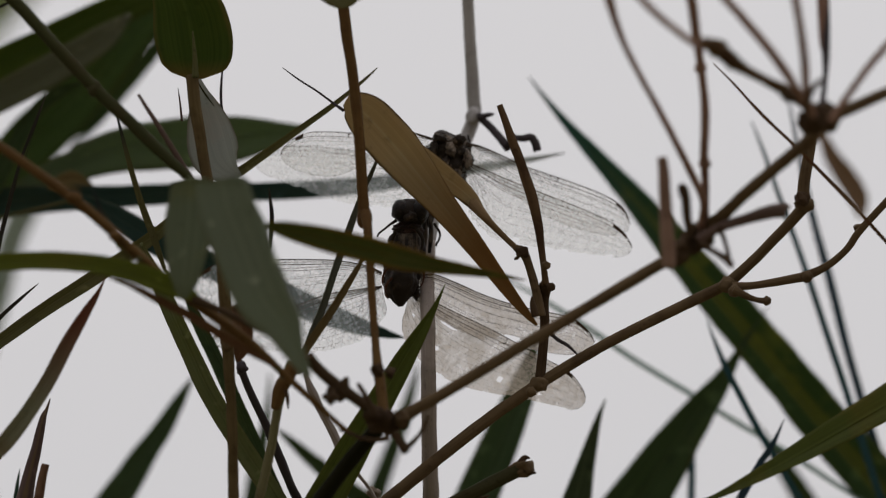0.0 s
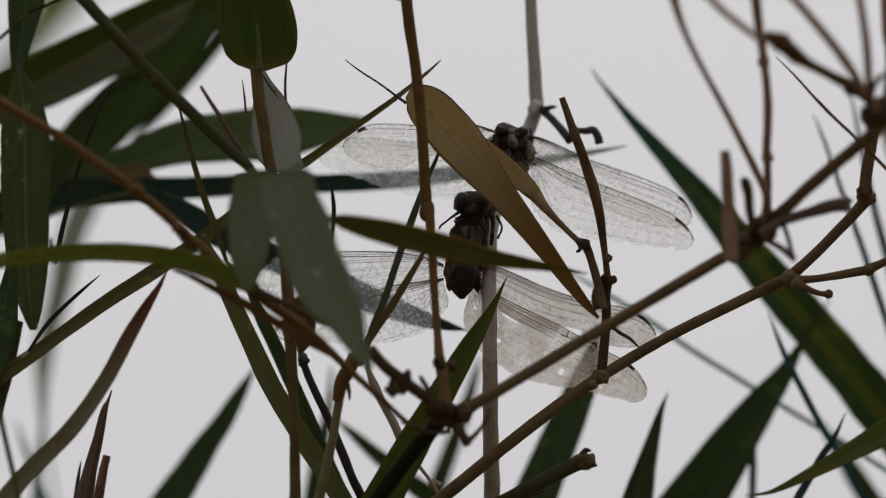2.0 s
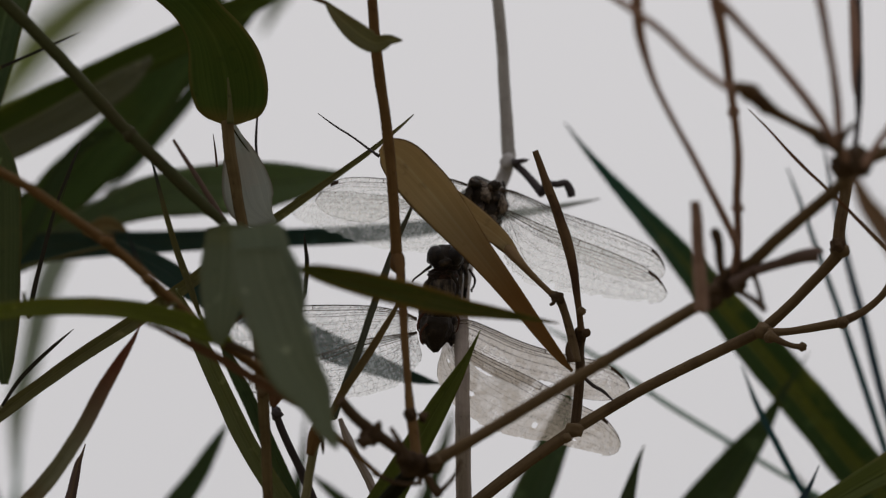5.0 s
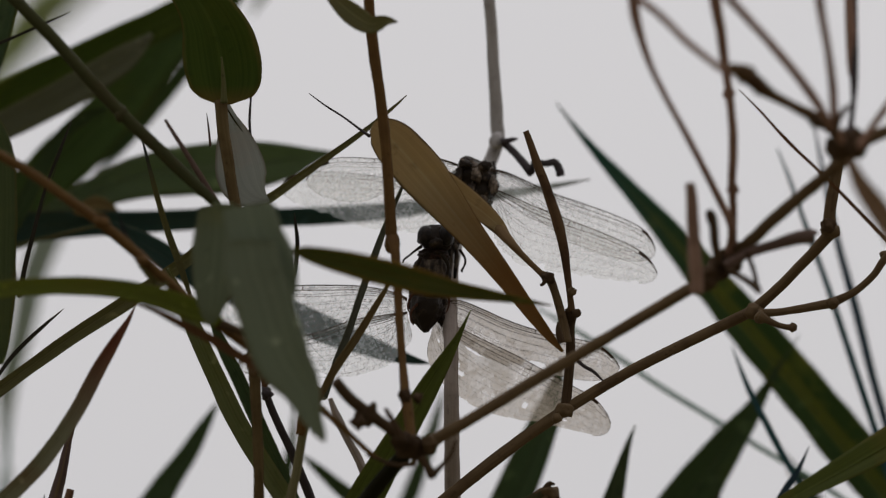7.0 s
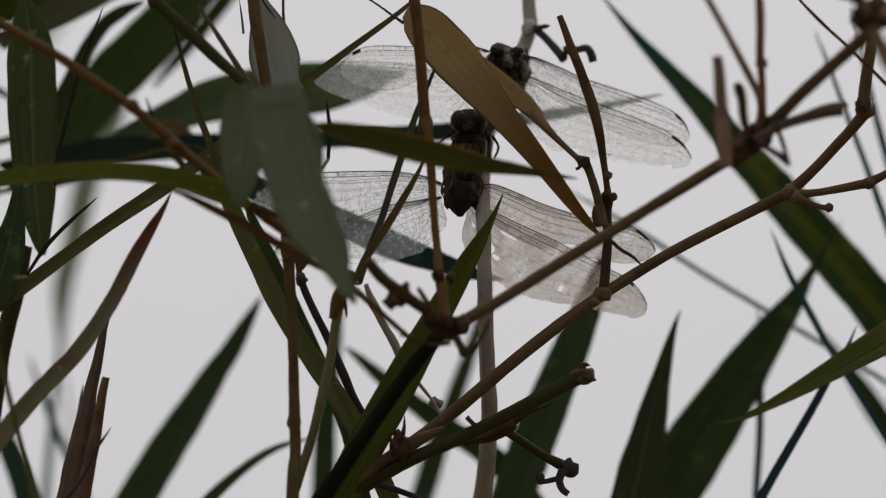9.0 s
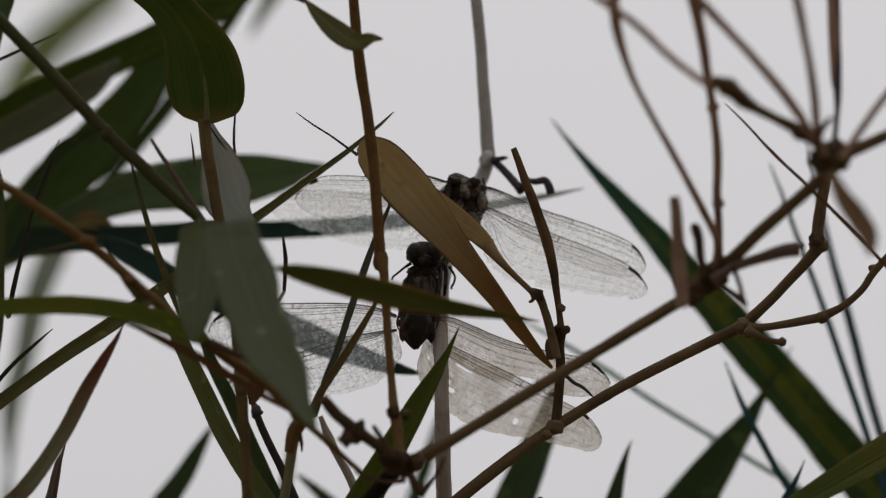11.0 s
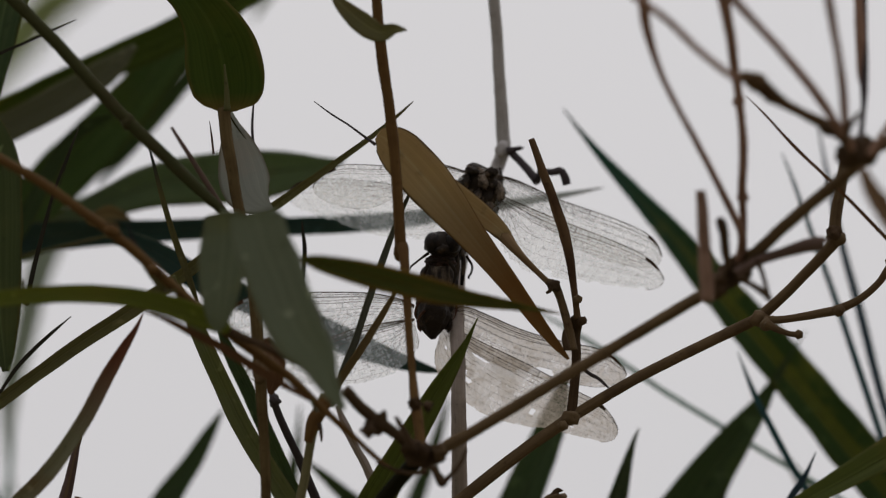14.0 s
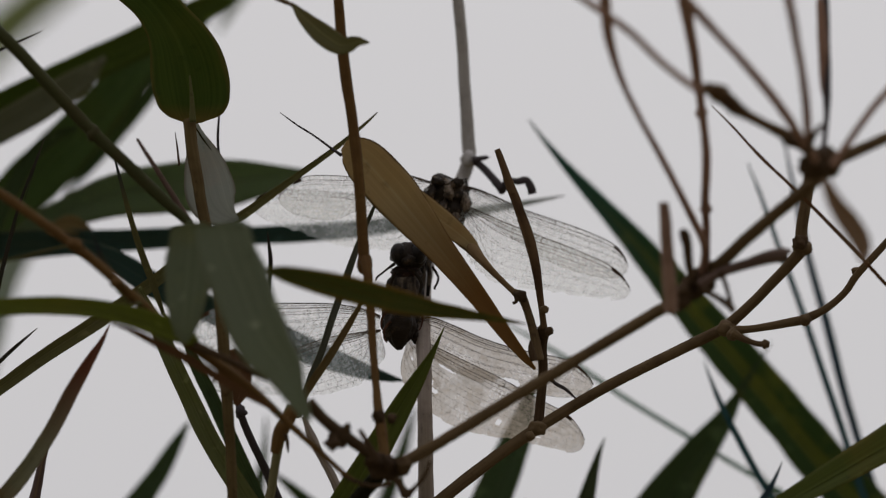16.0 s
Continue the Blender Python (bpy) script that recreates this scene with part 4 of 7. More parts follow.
# ---- leaves and shoots, near ones ----
def near_leaves():
    # green leaf lying across the pair
    across = lone_leaf([(-0.04014, 2.24497, 2.32296, 0.00051), (-0.03633, 2.24726, 2.32284, 0.00179), (-0.02868, 2.24985, 2.32188, 0.00269), (-0.02102, 2.2525, 2.3208, 0.00301), (-0.01206, 2.25528, 2.31936, 0.00289), (-0.0031, 2.26565, 2.32092, 0.00206), (0.004, 2.26883, 2.32085, 0.00148), (0.01046, 2.27196, 2.32087, 0.00091), (0.015, 2.27408, 2.32082, 0.00051), (0.01888, 2.27522, 2.32055, 0.00013)], ACROSSLEAF, "green leaf with a yellowish lower edge", tilt=8, fold=10, hold=(-0.052, 2.28914, 2.33887))
    lone_leaf([(-0.1224, 2.25724, 2.31542, 0.00167), (-0.10834, 2.25771, 2.31778, 0.00193), (-0.10069, 2.25862, 2.31893, 0.00205), (-0.09047, 2.25967, 2.31972, 0.00212), (-0.08023, 2.26106, 2.31954, 0.00219), (-0.07127, 2.26285, 2.31827, 0.00244), (-0.06358, 2.26491, 2.31628, 0.00257), (-0.05782, 2.26696, 2.31428, 0.00167), (-0.05592, 2.26858, 2.31349, 0.00052)], LIME, "long arching bright green leaf", tilt=10, fold=10)
    # long olive blade crossing to the lower side
    crossing = lone_leaf([(-0.12658, 2.34498, 2.31411, 0.00189), (-0.11467, 2.34288, 2.32181, 0.00167), (-0.10408, 2.34088, 2.32926, 0.00156), (-0.09349, 2.33892, 2.3366, 0.00167), (-0.08156, 2.33691, 2.34406, 0.00179), (-0.06962, 2.33472, 2.35203, 0.00156), (-0.06034, 2.33285, 2.35913, 0.00134), (-0.05238, 2.33147, 2.36486, 0.00123), (-0.04441, 2.33023, 2.37021, 0.00101), (-0.03511, 2.32858, 2.37669, 0.00078), (-0.02581, 2.32693, 2.38318, 0.00061), (-0.01916, 2.32574, 2.38842, 0.00039), (-0.01544, 2.32522, 2.39178, 0.00011)], OLIVE, "long narrow brownish-olive blade", tilt=25, fold=20)
    ob4 = thing("bamboo_shoot", (-0.12275, 2.26514, 2.41065), "thick olive green bamboo shoot", "shoot")
    stem("stem", [(-0.13188, 2.26199, 2.41931, 0.00157), (-0.12275, 2.26512, 2.41072, 0.00157), (-0.11362, 2.26824, 2.40214, 0.00157), (-0.10319, 2.27181, 2.39233, 0.0015), (-0.0968, 2.27404, 2.3862, 0.0015), (-0.08832, 2.27726, 2.37737, 0.0015), (-0.0805, 2.28011, 2.36953, 0.0015), (-0.0732, 2.28252, 2.3629, 0.0015), (-0.06537, 2.28511, 2.35579, 0.00143), (-0.06016, 2.28676, 2.35126, 0.00117), (-0.05651, 2.28797, 2.34794, 0.00078)], SHOOTGREEN, ob4)
    node((-0.08048, 2.28014, 2.36946), 0.00174, ob4, OLIVEDARK, stretch=(1, 1, 1.2), rough=0.2)
    stem("twig", [(-0.07063, 2.28997, 2.37168, 0.00035), (-0.06852, 2.29115, 2.36845, 0.0005), (-0.06695, 2.29197, 2.36619, 0.00055), (-0.06368, 2.29376, 2.36127, 0.00065), (-0.06014, 2.29569, 2.35597, 0.0007), (-0.05648, 2.29752, 2.35093, 0.0005)], WITHEREDSTEM, ob4)
    # reddish narrow leaves at the side
    reddish = lone_leaf([(-0.12183, 2.316, 2.27091, 0.00208), (-0.11146, 2.3129, 2.28363, 0.00208), (-0.10056, 2.31045, 2.29452, 0.00192), (-0.09278, 2.30801, 2.30542, 0.00176), (-0.08721, 2.30578, 2.31572, 0.00165), (-0.08294, 2.30466, 2.32296, 0.00115), (-0.08011, 2.30444, 2.32774, 0.00055), (-0.07832, 2.30453, 2.33167, 0.00011)], GREYBROWN, "grey-brown narrow leaf reddening towards its tip", tilt=20, fold=18)
    lone_leaf([(-0.07627, 2.26691, 2.31809, 0.00011), (-0.07138, 2.26748, 2.31652, 0.00054), (-0.06493, 2.26858, 2.31349, 0.00092), (-0.05849, 2.26968, 2.31047, 0.00108), (-0.05205, 2.271, 2.30683, 0.00108), (-0.04561, 2.27233, 2.3032, 0.00087), (-0.03788, 2.27387, 2.29897, 0.00043)], RUST, "narrow rusty brown dry leaf", tilt=20, fold=14, hold=(-0.03689, 2.29354, 2.3034))
    # sharp leaf in front of the lower canes
    lone_leaf([(-0.04401, 2.34649, 2.26024, 0.00421), (-0.0348, 2.341, 2.27715, 0.00432), (-0.02821, 2.33754, 2.2885, 0.00421), (-0.02163, 2.33416, 2.2996, 0.00388), (-0.0153, 2.33105, 2.30997, 0.00321), (-0.00976, 2.32835, 2.31923, 0.00255), (-0.00515, 2.32637, 2.3265, 0.00155), (-0.00211, 2.32515, 2.33167, 0.00067), (0.00053, 2.32384, 2.3371, 0.00008)], FRESH, "fresh green pointed leaf", tilt=22, fold=18)
    # dark upright leaf and its cane at the edge
    ob5 = thing("bamboo_shoot", (-0.12086, 2.3792, 2.27505), "dark cane with a broad upright leaf", "shoot")
    stem("stem", [(-0.13138, 2.39093, 2.24281, 0.002), (-0.12949, 2.38363, 2.26289, 0.002), (-0.12795, 2.37815, 2.27795, 0.002), (-0.12645, 2.37358, 2.29049, 0.002), (-0.12468, 2.36902, 2.30304, 0.002), (-0.12263, 2.36445, 2.31557, 0.00214), (-0.11982, 2.36081, 2.3256, 0.00214), (-0.11812, 2.3583, 2.33249, 0.00188), (-0.11671, 2.35647, 2.3375, 0.00147)], OLIVEDARK, ob5)
    leaf([(-0.1131, 2.35725, 2.33535, 0.0008), (-0.11364, 2.35542, 2.34037, 0.00268), (-0.11444, 2.35268, 2.34791, 0.00441), (-0.11497, 2.34811, 2.36047, 0.00548), (-0.11524, 2.34216, 2.37681, 0.00575), (-0.11551, 2.33965, 2.38372, 0.00495), (-0.11604, 2.33759, 2.38937, 0.00281), (-0.11658, 2.33585, 2.39414, 0.0004)], EDGELEAF, ob5, tilt=10, fold=16)
    leaf([(-0.10904, 2.32969, 2.44383, 0.00403), (-0.11066, 2.3329, 2.435, 0.00537), (-0.11227, 2.33612, 2.42616, 0.00564), (-0.11415, 2.33887, 2.41859, 0.00483), (-0.11549, 2.34163, 2.41102, 0.00403), (-0.11656, 2.34439, 2.40345, 0.00282), (-0.11764, 2.34714, 2.39588, 0.00134), (-0.11831, 2.34898, 2.39083, 0.00027)], DEEP, ob5, label="dark hanging blade over the upright leaf", tilt=12, fold=14)
    leaf([(-0.12383, 2.34169, 2.31718, 0.00398), (-0.12038, 2.33761, 2.32839, 0.00398), (-0.118, 2.33399, 2.33835, 0.00199), (-0.11667, 2.33035, 2.34832, 0.0004)], DEEP, ob5, tilt=20, fold=16)
    # thin dry stalks at the lower edge
    ob6 = thing("bamboo_shoot", (-0.10394, 2.36032, 2.26611), "broken reddish-brown sheathed stalks", "shoot")
    stem("stem", [(-0.10817, 2.35853, 2.24179, 0.0033), (-0.10503, 2.35222, 2.25913, 0.00317), (-0.10196, 2.34781, 2.27125, 0.00304), (-0.10012, 2.34456, 2.28017, 0.00264), (-0.0983, 2.34186, 2.28759, 0.00224), (-0.09662, 2.33916, 2.29501, 0.00165), (-0.09495, 2.33691, 2.3012, 0.00125), (-0.09354, 2.33465, 2.30739, 0.00086), (-0.09259, 2.33385, 2.30961, 0.0004), (-0.09176, 2.33299, 2.31196, 0.00013)], SPLIT, ob6, "split purplish sheath")
    stem("stub", [(-0.10493, 2.34904, 2.23863, 0.0021), (-0.10154, 2.34276, 2.25589, 0.00197), (-0.09835, 2.33836, 2.26796, 0.00184), (-0.09654, 2.33558, 2.2756, 0.00164), (-0.09486, 2.33289, 2.283, 0.00138), (-0.09344, 2.3302, 2.2904, 0.00112), (-0.09247, 2.32876, 2.29434, 0.00092)], RUSTSTALK, ob6, "broken reddish stub")
    stem("twig", [(-0.11169, 2.33324, 2.25281, 0.00059), (-0.1057, 2.33057, 2.26012, 0.00059), (-0.10211, 2.32916, 2.26402, 0.00052), (-0.09865, 2.32769, 2.26804, 0.00052), (-0.09638, 2.32649, 2.27134, 0.00046), (-0.09489, 2.32524, 2.27476, 0.00039), (-0.09302, 2.32436, 2.2772, 0.00033), (-0.09089, 2.32334, 2.28001, 0.0001)], DARKTWIG, ob6)
    lone_leaf([(-0.10344, 2.37935, 2.27229, 0.00135), (-0.10238, 2.37478, 2.28485, 0.00112), (-0.10157, 2.37113, 2.29489, 0.00079), (-0.10077, 2.36848, 2.30218, 0.00045), (-0.1001, 2.36701, 2.3062, 0.00008)], TEAL, "slender dark upright leaf blade", tilt=10)
    lone_leaf([(-0.10499, 2.32286, 2.33979, 0.00059), (-0.10386, 2.32083, 2.34536, 0.00059), (-0.10246, 2.31881, 2.35093, 0.00053), (-0.09899, 2.31431, 2.36329, 0.0004), (-0.09557, 2.31116, 2.37194, 0.00033), (-0.09271, 2.30864, 2.37885, 0.0001)], PURPLE, "fine dark pointed blade", tilt=10, hold=(-0.10324, 2.2571, 2.32165))
    lone_leaf([(-0.1128, 2.33081, 2.40566, 0.0004), (-0.10719, 2.32999, 2.40792, 0.00037), (-0.10211, 2.32921, 2.41006, 0.00035), (-0.09783, 2.32857, 2.41182, 0.00024), (-0.09422, 2.32802, 2.41332, 7e-05)], PURPLE, "fine dark pointed blade", tilt=10, rib=False, hold=(-0.138, 2.42, 2.42))
    lone_leaf([(-0.11145, 2.33003, 2.3201, 0.00033), (-0.10749, 2.328, 2.32568, 0.0005), (-0.10352, 2.32651, 2.32978, 0.0005), (-0.0989, 2.32506, 2.33375, 0.00039), (-0.09454, 2.3238, 2.33722, 0.00008)], PURPLE, "fine dark pointed blade", tilt=10, hold=(-0.1103, 2.26632, 2.29631))
    lone_leaf([(-0.04041, 2.321, 2.34491, 0.00039), (-0.04014, 2.31964, 2.34864, 0.0005), (-0.04001, 2.31829, 2.35236, 0.0005), (-0.04041, 2.31702, 2.35583, 0.00033), (-0.04067, 2.31612, 2.35831, 0.00008)], PURPLE, "fine dark curved leaf tip", tilt=10, hold=(-0.04414, 2.25873, 2.31132))
    lone_leaf([(-0.08005, 2.26454, 2.3392, 0.00011), (-0.07824, 2.26631, 2.33435, 0.0006), (-0.07591, 2.26777, 2.33035, 0.0009), (-0.07385, 2.26887, 2.32731, 0.0010), (-0.07127, 2.27011, 2.32392, 0.0008)], SLIM, "small pointed green leaf", tilt=10, hold=(-0.06869, 2.26165, 2.32085))
    # slim yellow-green blade and dark shoots beneath the pale leaf
    lone_leaf([(-0.03361, 2.33565, 2.31927, 0.00056), (-0.03123, 2.33293, 2.32673, 0.00083), (-0.02831, 2.33045, 2.33357, 0.00083), (-0.02501, 2.32705, 2.34289, 0.00083), (-0.02196, 2.32411, 2.35098, 0.00083), (-0.01905, 2.32139, 2.35844, 0.00061), (-0.01641, 2.31936, 2.36403, 0.00044), (-0.01376, 2.31719, 2.37, 0.00011)], SLATE, "narrow upright greyish-green blade", tilt=30, hold=(-0.03568, 2.31583, 2.31232))
    lone_leaf([(-0.03479, 2.32621, 2.31596, 0.00066), (-0.03149, 2.32405, 2.3219, 0.00094), (-0.02688, 2.32171, 2.32834, 0.00094), (-0.02293, 2.31954, 2.33429, 0.00083), (-0.01963, 2.31765, 2.33949, 0.00055), (-0.01766, 2.3163, 2.3432, 0.00022)], AMBERLEAF, "narrow brownish upright leaf blade", tilt=20, hold=(-0.03621, 2.31619, 2.31133))
    lone_leaf([(-0.07703, 2.31906, 2.37948, 8e-05), (-0.07544, 2.3211, 2.37387, 0.00039), (-0.07318, 2.32404, 2.36578, 0.00064), (-0.07053, 2.32699, 2.35768, 0.00077), (-0.06788, 2.32949, 2.35083, 0.00085), (-0.06523, 2.33212, 2.3436, 0.00042)], SLIM, "slim yellow-green pointed leaf blade", tilt=10, hold=(-0.05849, 2.26814, 2.3147))
    longleaf = lone_leaf([(-0.07066, 2.32524, 2.34787, 0.0004), (-0.06857, 2.32787, 2.34389, 0.00119), (-0.06622, 2.33064, 2.33954, 0.00185), (-0.0628, 2.3344, 2.33245, 0.00205), (-0.05912, 2.33817, 2.32535, 0.00219), (-0.05424, 2.34271, 2.31613, 0.00232), (-0.04696, 2.34784, 2.30527, 0.00239), (-0.03902, 2.35307, 2.29416, 0.00239), (-0.0324, 2.35857, 2.28228, 0.00239), (-0.0271, 2.36417, 2.27015, 0.00213)], LONGLEAF, "long green leaf folded along its midrib", tilt=15, fold=22)
    lone_leaf([(-0.06122, 2.34722, 2.34595, 0.0004), (-0.05789, 2.35028, 2.33755, 0.00147), (-0.05255, 2.35407, 2.32714, 0.00173), (-0.04722, 2.35817, 2.31586, 0.0018), (-0.04188, 2.36228, 2.30458, 0.0018), (-0.03721, 2.36638, 2.2933, 0.0018), (-0.03255, 2.37368, 2.27325, 0.00173)], DEEP, "dark green leaf behind the slim cane", tilt=15, fold=14)
    ob7 = thing("bamboo_shoot", (-0.04524, 2.34039, 2.2624), "yellowish jointed stalk with a torn husk", "shoot")
    stem("stem", [(-0.05092, 2.34506, 2.23495, 0.00105), (-0.04974, 2.33563, 2.26085, 0.00105), (-0.04777, 2.33249, 2.26949, 0.00106), (-0.04515, 2.32979, 2.27689, 0.00113), (-0.04226, 2.3262, 2.28675, 0.00117), (-0.0399, 2.32261, 2.29662, 0.00115), (-0.03832, 2.31947, 2.30525, 0.00108), (-0.03662, 2.31722, 2.31142, 0.0012), (-0.0353, 2.31588, 2.31512, 0.00094)], YELLOWSTALK, ob7, "yellowish slender stalk")
    stem("husk", [(-0.03903, 2.31497, 2.303, 0.00105), (-0.03772, 2.3134, 2.3073, 0.00167), (-0.03563, 2.31215, 2.31075, 0.00168), (-0.03432, 2.31116, 2.31346, 0.00105)], AMBER, ob7, "torn brown husk")
    stem("spike", [(-0.03634, 2.30868, 2.30566, 0.00052), (-0.03594, 2.30948, 2.30344, 0.00046), (-0.03581, 2.3102, 2.30148, 0.00013)], NODE, ob7)
    ob8 = thing("bamboo_shoot", (-0.02982, 2.36893, 2.2717), "dark drooping jointed bamboo stalk", "shoot")
    stem("stem", [(-0.04754, 2.33003, 2.3201, 0.00079), (-0.04654, 2.33424, 2.31766, 0.00093), (-0.04421, 2.33909, 2.31346, 0.00093), (-0.04135, 2.34409, 2.30889, 0.00099), (-0.03849, 2.34945, 2.3033, 0.00113), (-0.03574, 2.35477, 2.29781, 0.00106), (-0.03246, 2.36046, 2.29132, 0.00106), (-0.02784, 2.37071, 2.27228, 0.00107), (-0.02588, 2.38199, 2.25044, 0.00107)], DARKTWIG, ob8)
    node((-0.04697, 2.32868, 2.31795), 0.00134, ob8, DARKTWIG, rough=0.6)
    # dead pale sheath hanging
    ob9 = thing("leaf_sheath", (-0.03175, 2.34545, 2.32158), "pale withered hanging leaf sheath", "sheath")
    stem("stem", [(-0.03241, 2.34509, 2.32258, 0.0005), (-0.03108, 2.34586, 2.31863, 0.00091), (-0.02895, 2.34663, 2.31468, 0.00103), (-0.02642, 2.34786, 2.30949, 0.00095), (-0.02389, 2.34886, 2.30492, 0.00103), (-0.02149, 2.34963, 2.30097, 0.00058), (-0.01777, 2.35062, 2.29641, 0.00045), (-0.01618, 2.35085, 2.29397, 0.0005), (-0.01538, 2.35089, 2.29202, 0.00033)], DEADSHEATH, ob9, "pale withered sheath", rough=0.25)
    node((-0.01647, 2.35377, 2.2958), 0.00134, ob9, DEADSHEATH, rough=0.7)
    return across, crossing, reddish, ob5, ob4, longleaf


RUSTSTALK = stem_mat("reddish_stalk", (0.088, 0.048, 0.030), (0.150, 0.086, 0.054), (0.050, 0.026, 0.018))
LEAFC = leaf_mat("dull_green_blade", (0.065, 0.103, 0.038), (0.110, 0.156, 0.062), (0.11, 0.13, 0.035), through=0.48)
EDGELEAF = leaf_mat("specked_green_blade", (0.066, 0.088, 0.036), (0.102, 0.128, 0.056), (0.13, 0.14, 0.05), through=0.45, dusty=0.85)
LONGLEAF = leaf_mat("greyish_green_blade", (0.125, 0.140, 0.062), (0.190, 0.202, 0.098), (0.14, 0.15, 0.03), through=0.4)
SLIM = leaf_mat("slim_olive_blade", (0.100, 0.094, 0.040), (0.155, 0.142, 0.062), (0.16, 0.12, 0.04), through=0.45, tip=((0.034, 0.042, 0.046), 0.013, 0.004))
AMBERLEAF = leaf_mat("amber_blade", (0.12, 0.085, 0.035), (0.18, 0.13, 0.06), (0.13, 0.09, 0.04), rough=0.55)
DEADSHEATH = leaf_mat("dead_sheath_skin", (0.255, 0.212, 0.182), (0.360, 0.305, 0.268), (0.200, 0.150, 0.115), rough=0.7, through=0.2, glow=(1, 0.95, 0.9))
ACROSS, CROSSING, REDDISH, EDGE, SHOOT, FOLDED = near_leaves()


# ---- low branches under the pair ----
def low_branch():
    ob = thing("bamboo_branch", (-0.04806, 2.3508, 2.26302), "green-brown low branch with torn tip and dark knots", "branch", "bamboo branches")
    stem("stem", [(-0.07489, 2.35867, 2.24139, 0.00205), (-0.06284, 2.35432, 2.25161, 0.00205), (-0.05481, 2.35153, 2.25752, 0.00198), (-0.04679, 2.34874, 2.26344, 0.00191), (-0.03878, 2.34617, 2.26872, 0.00185), (-0.03105, 2.34392, 2.27315, 0.00178), (-0.02147, 2.34159, 2.27779, 0.00165), (-0.01218, 2.33972, 2.2812, 0.00158), (-0.00394, 2.33783, 2.28462, 0.00158), (0.00641, 2.33551, 2.28925, 0.00165), (0.0157, 2.33332, 2.29352, 0.00171), (0.01775, 2.33275, 2.29455, 0.00185)], OLIVEDARK, ob, "mossy green-brown cane")
    node((0.01825, 2.33262, 2.29478), 0.00205, ob, BROWN, stretch=(1.1, 1, 0.9), rough=0.75, name="torn_tip")
    stem("splinter", [(0.0188, 2.33230, 2.29420, 0.0011), (0.0203, 2.33215, 2.29350, 0.0007), (0.0217, 2.33200, 2.29330, 0.0002)], NODE, ob)
    stem("splinter", [(0.0180, 2.33160, 2.29520, 0.0011), (0.0190, 2.33090, 2.29660, 0.0007), (0.0202, 2.33060, 2.29640, 0.0002)], NODE, ob)
    k = node((-0.02414, 2.33832, 2.27976), 0.00214, ob, rough=0.8, stretch=(1, 1, 1.35), name="knot")
    stem("spike", [(-0.0238, 2.3359, 2.28058, 0.00072), (-0.02324, 2.335, 2.28305, 0.00046), (-0.02307, 2.33401, 2.28577, 0.0001)], NODE, k)
    stem("spike", [(-0.02483, 2.33477, 2.27783, 0.00066), (-0.02586, 2.33432, 2.27908, 0.00053), (-0.02676, 2.33382, 2.28045, 0.00066)], NODE, k)
    stem("side_shoot", [(-0.00971, 2.34747, 2.28388, 0.00106), (-0.00335, 2.34704, 2.28504, 0.00145), (0.00025, 2.34643, 2.28674, 0.00165), (0.00292, 2.34571, 2.2887, 0.00099), (0.00625, 2.34509, 2.2904, 0.00066), (0.0109, 2.34453, 2.29196, 0.0002)], NODE, ob)
    node((0.00068, 2.34445, 2.28632), 0.00174, ob, rough=0.6)
    stem("side_shoot", [(-0.00013, 2.35227, 2.28823, 0.00106), (0.00474, 2.35338, 2.28518, 0.00106), (0.00934, 2.35439, 2.28239, 0.00113), (0.01369, 2.35523, 2.28009, 0.00139)], OLIVEDARK, ob)
    node((0.01516, 2.35348, 2.27905), 0.00187, ob, DARKTWIG, rough=0.5)
    stem("side_shoot", [(0.01346, 2.35172, 2.27804, 0.00113), (0.01263, 2.35253, 2.27581, 0.00099), (0.01327, 2.35326, 2.27381, 0.00086), (0.01471, 2.35367, 2.27268, 0.00079)], DARKTWIG, ob)
    stem("side_shoot", [(0.01288, 2.35424, 2.27696, 0.00073), (0.01022, 2.35446, 2.27637, 0.00066), (0.00783, 2.35458, 2.27602, 0.0006)], DARKTWIG, ob)
    node((0.00798, 2.35418, 2.27714), 0.00107, ob, DARKTWIG, rough=0.5, name="bud")
    stem("stub", [(-0.00656, 2.33678, 2.28401, 0.00059), (-0.00786, 2.33637, 2.28514, 0.00059), (-0.00864, 2.33605, 2.28601, 0.00066)], DARKTWIG, ob)
    stem("husk", [(-0.03472, 2.34323, 2.27212, 0.00079), (-0.02805, 2.34132, 2.27737, 0.00138), (-0.02141, 2.34, 2.28101, 0.00152), (-0.01611, 2.33912, 2.28342, 0.00099), (-0.01412, 2.33877, 2.28439, 0.00026)], BROWN, ob, "pale brown husk along the cane")
    stem("side_shoot", [(-0.03249, 2.35612, 2.27766, 0.00119), (-0.02787, 2.35668, 2.27611, 0.0008), (-0.02325, 2.35725, 2.27456, 0.00073), (-0.01666, 2.35823, 2.27186, 0.00066)], DARKTWIG, ob)
    return ob


low_branch()


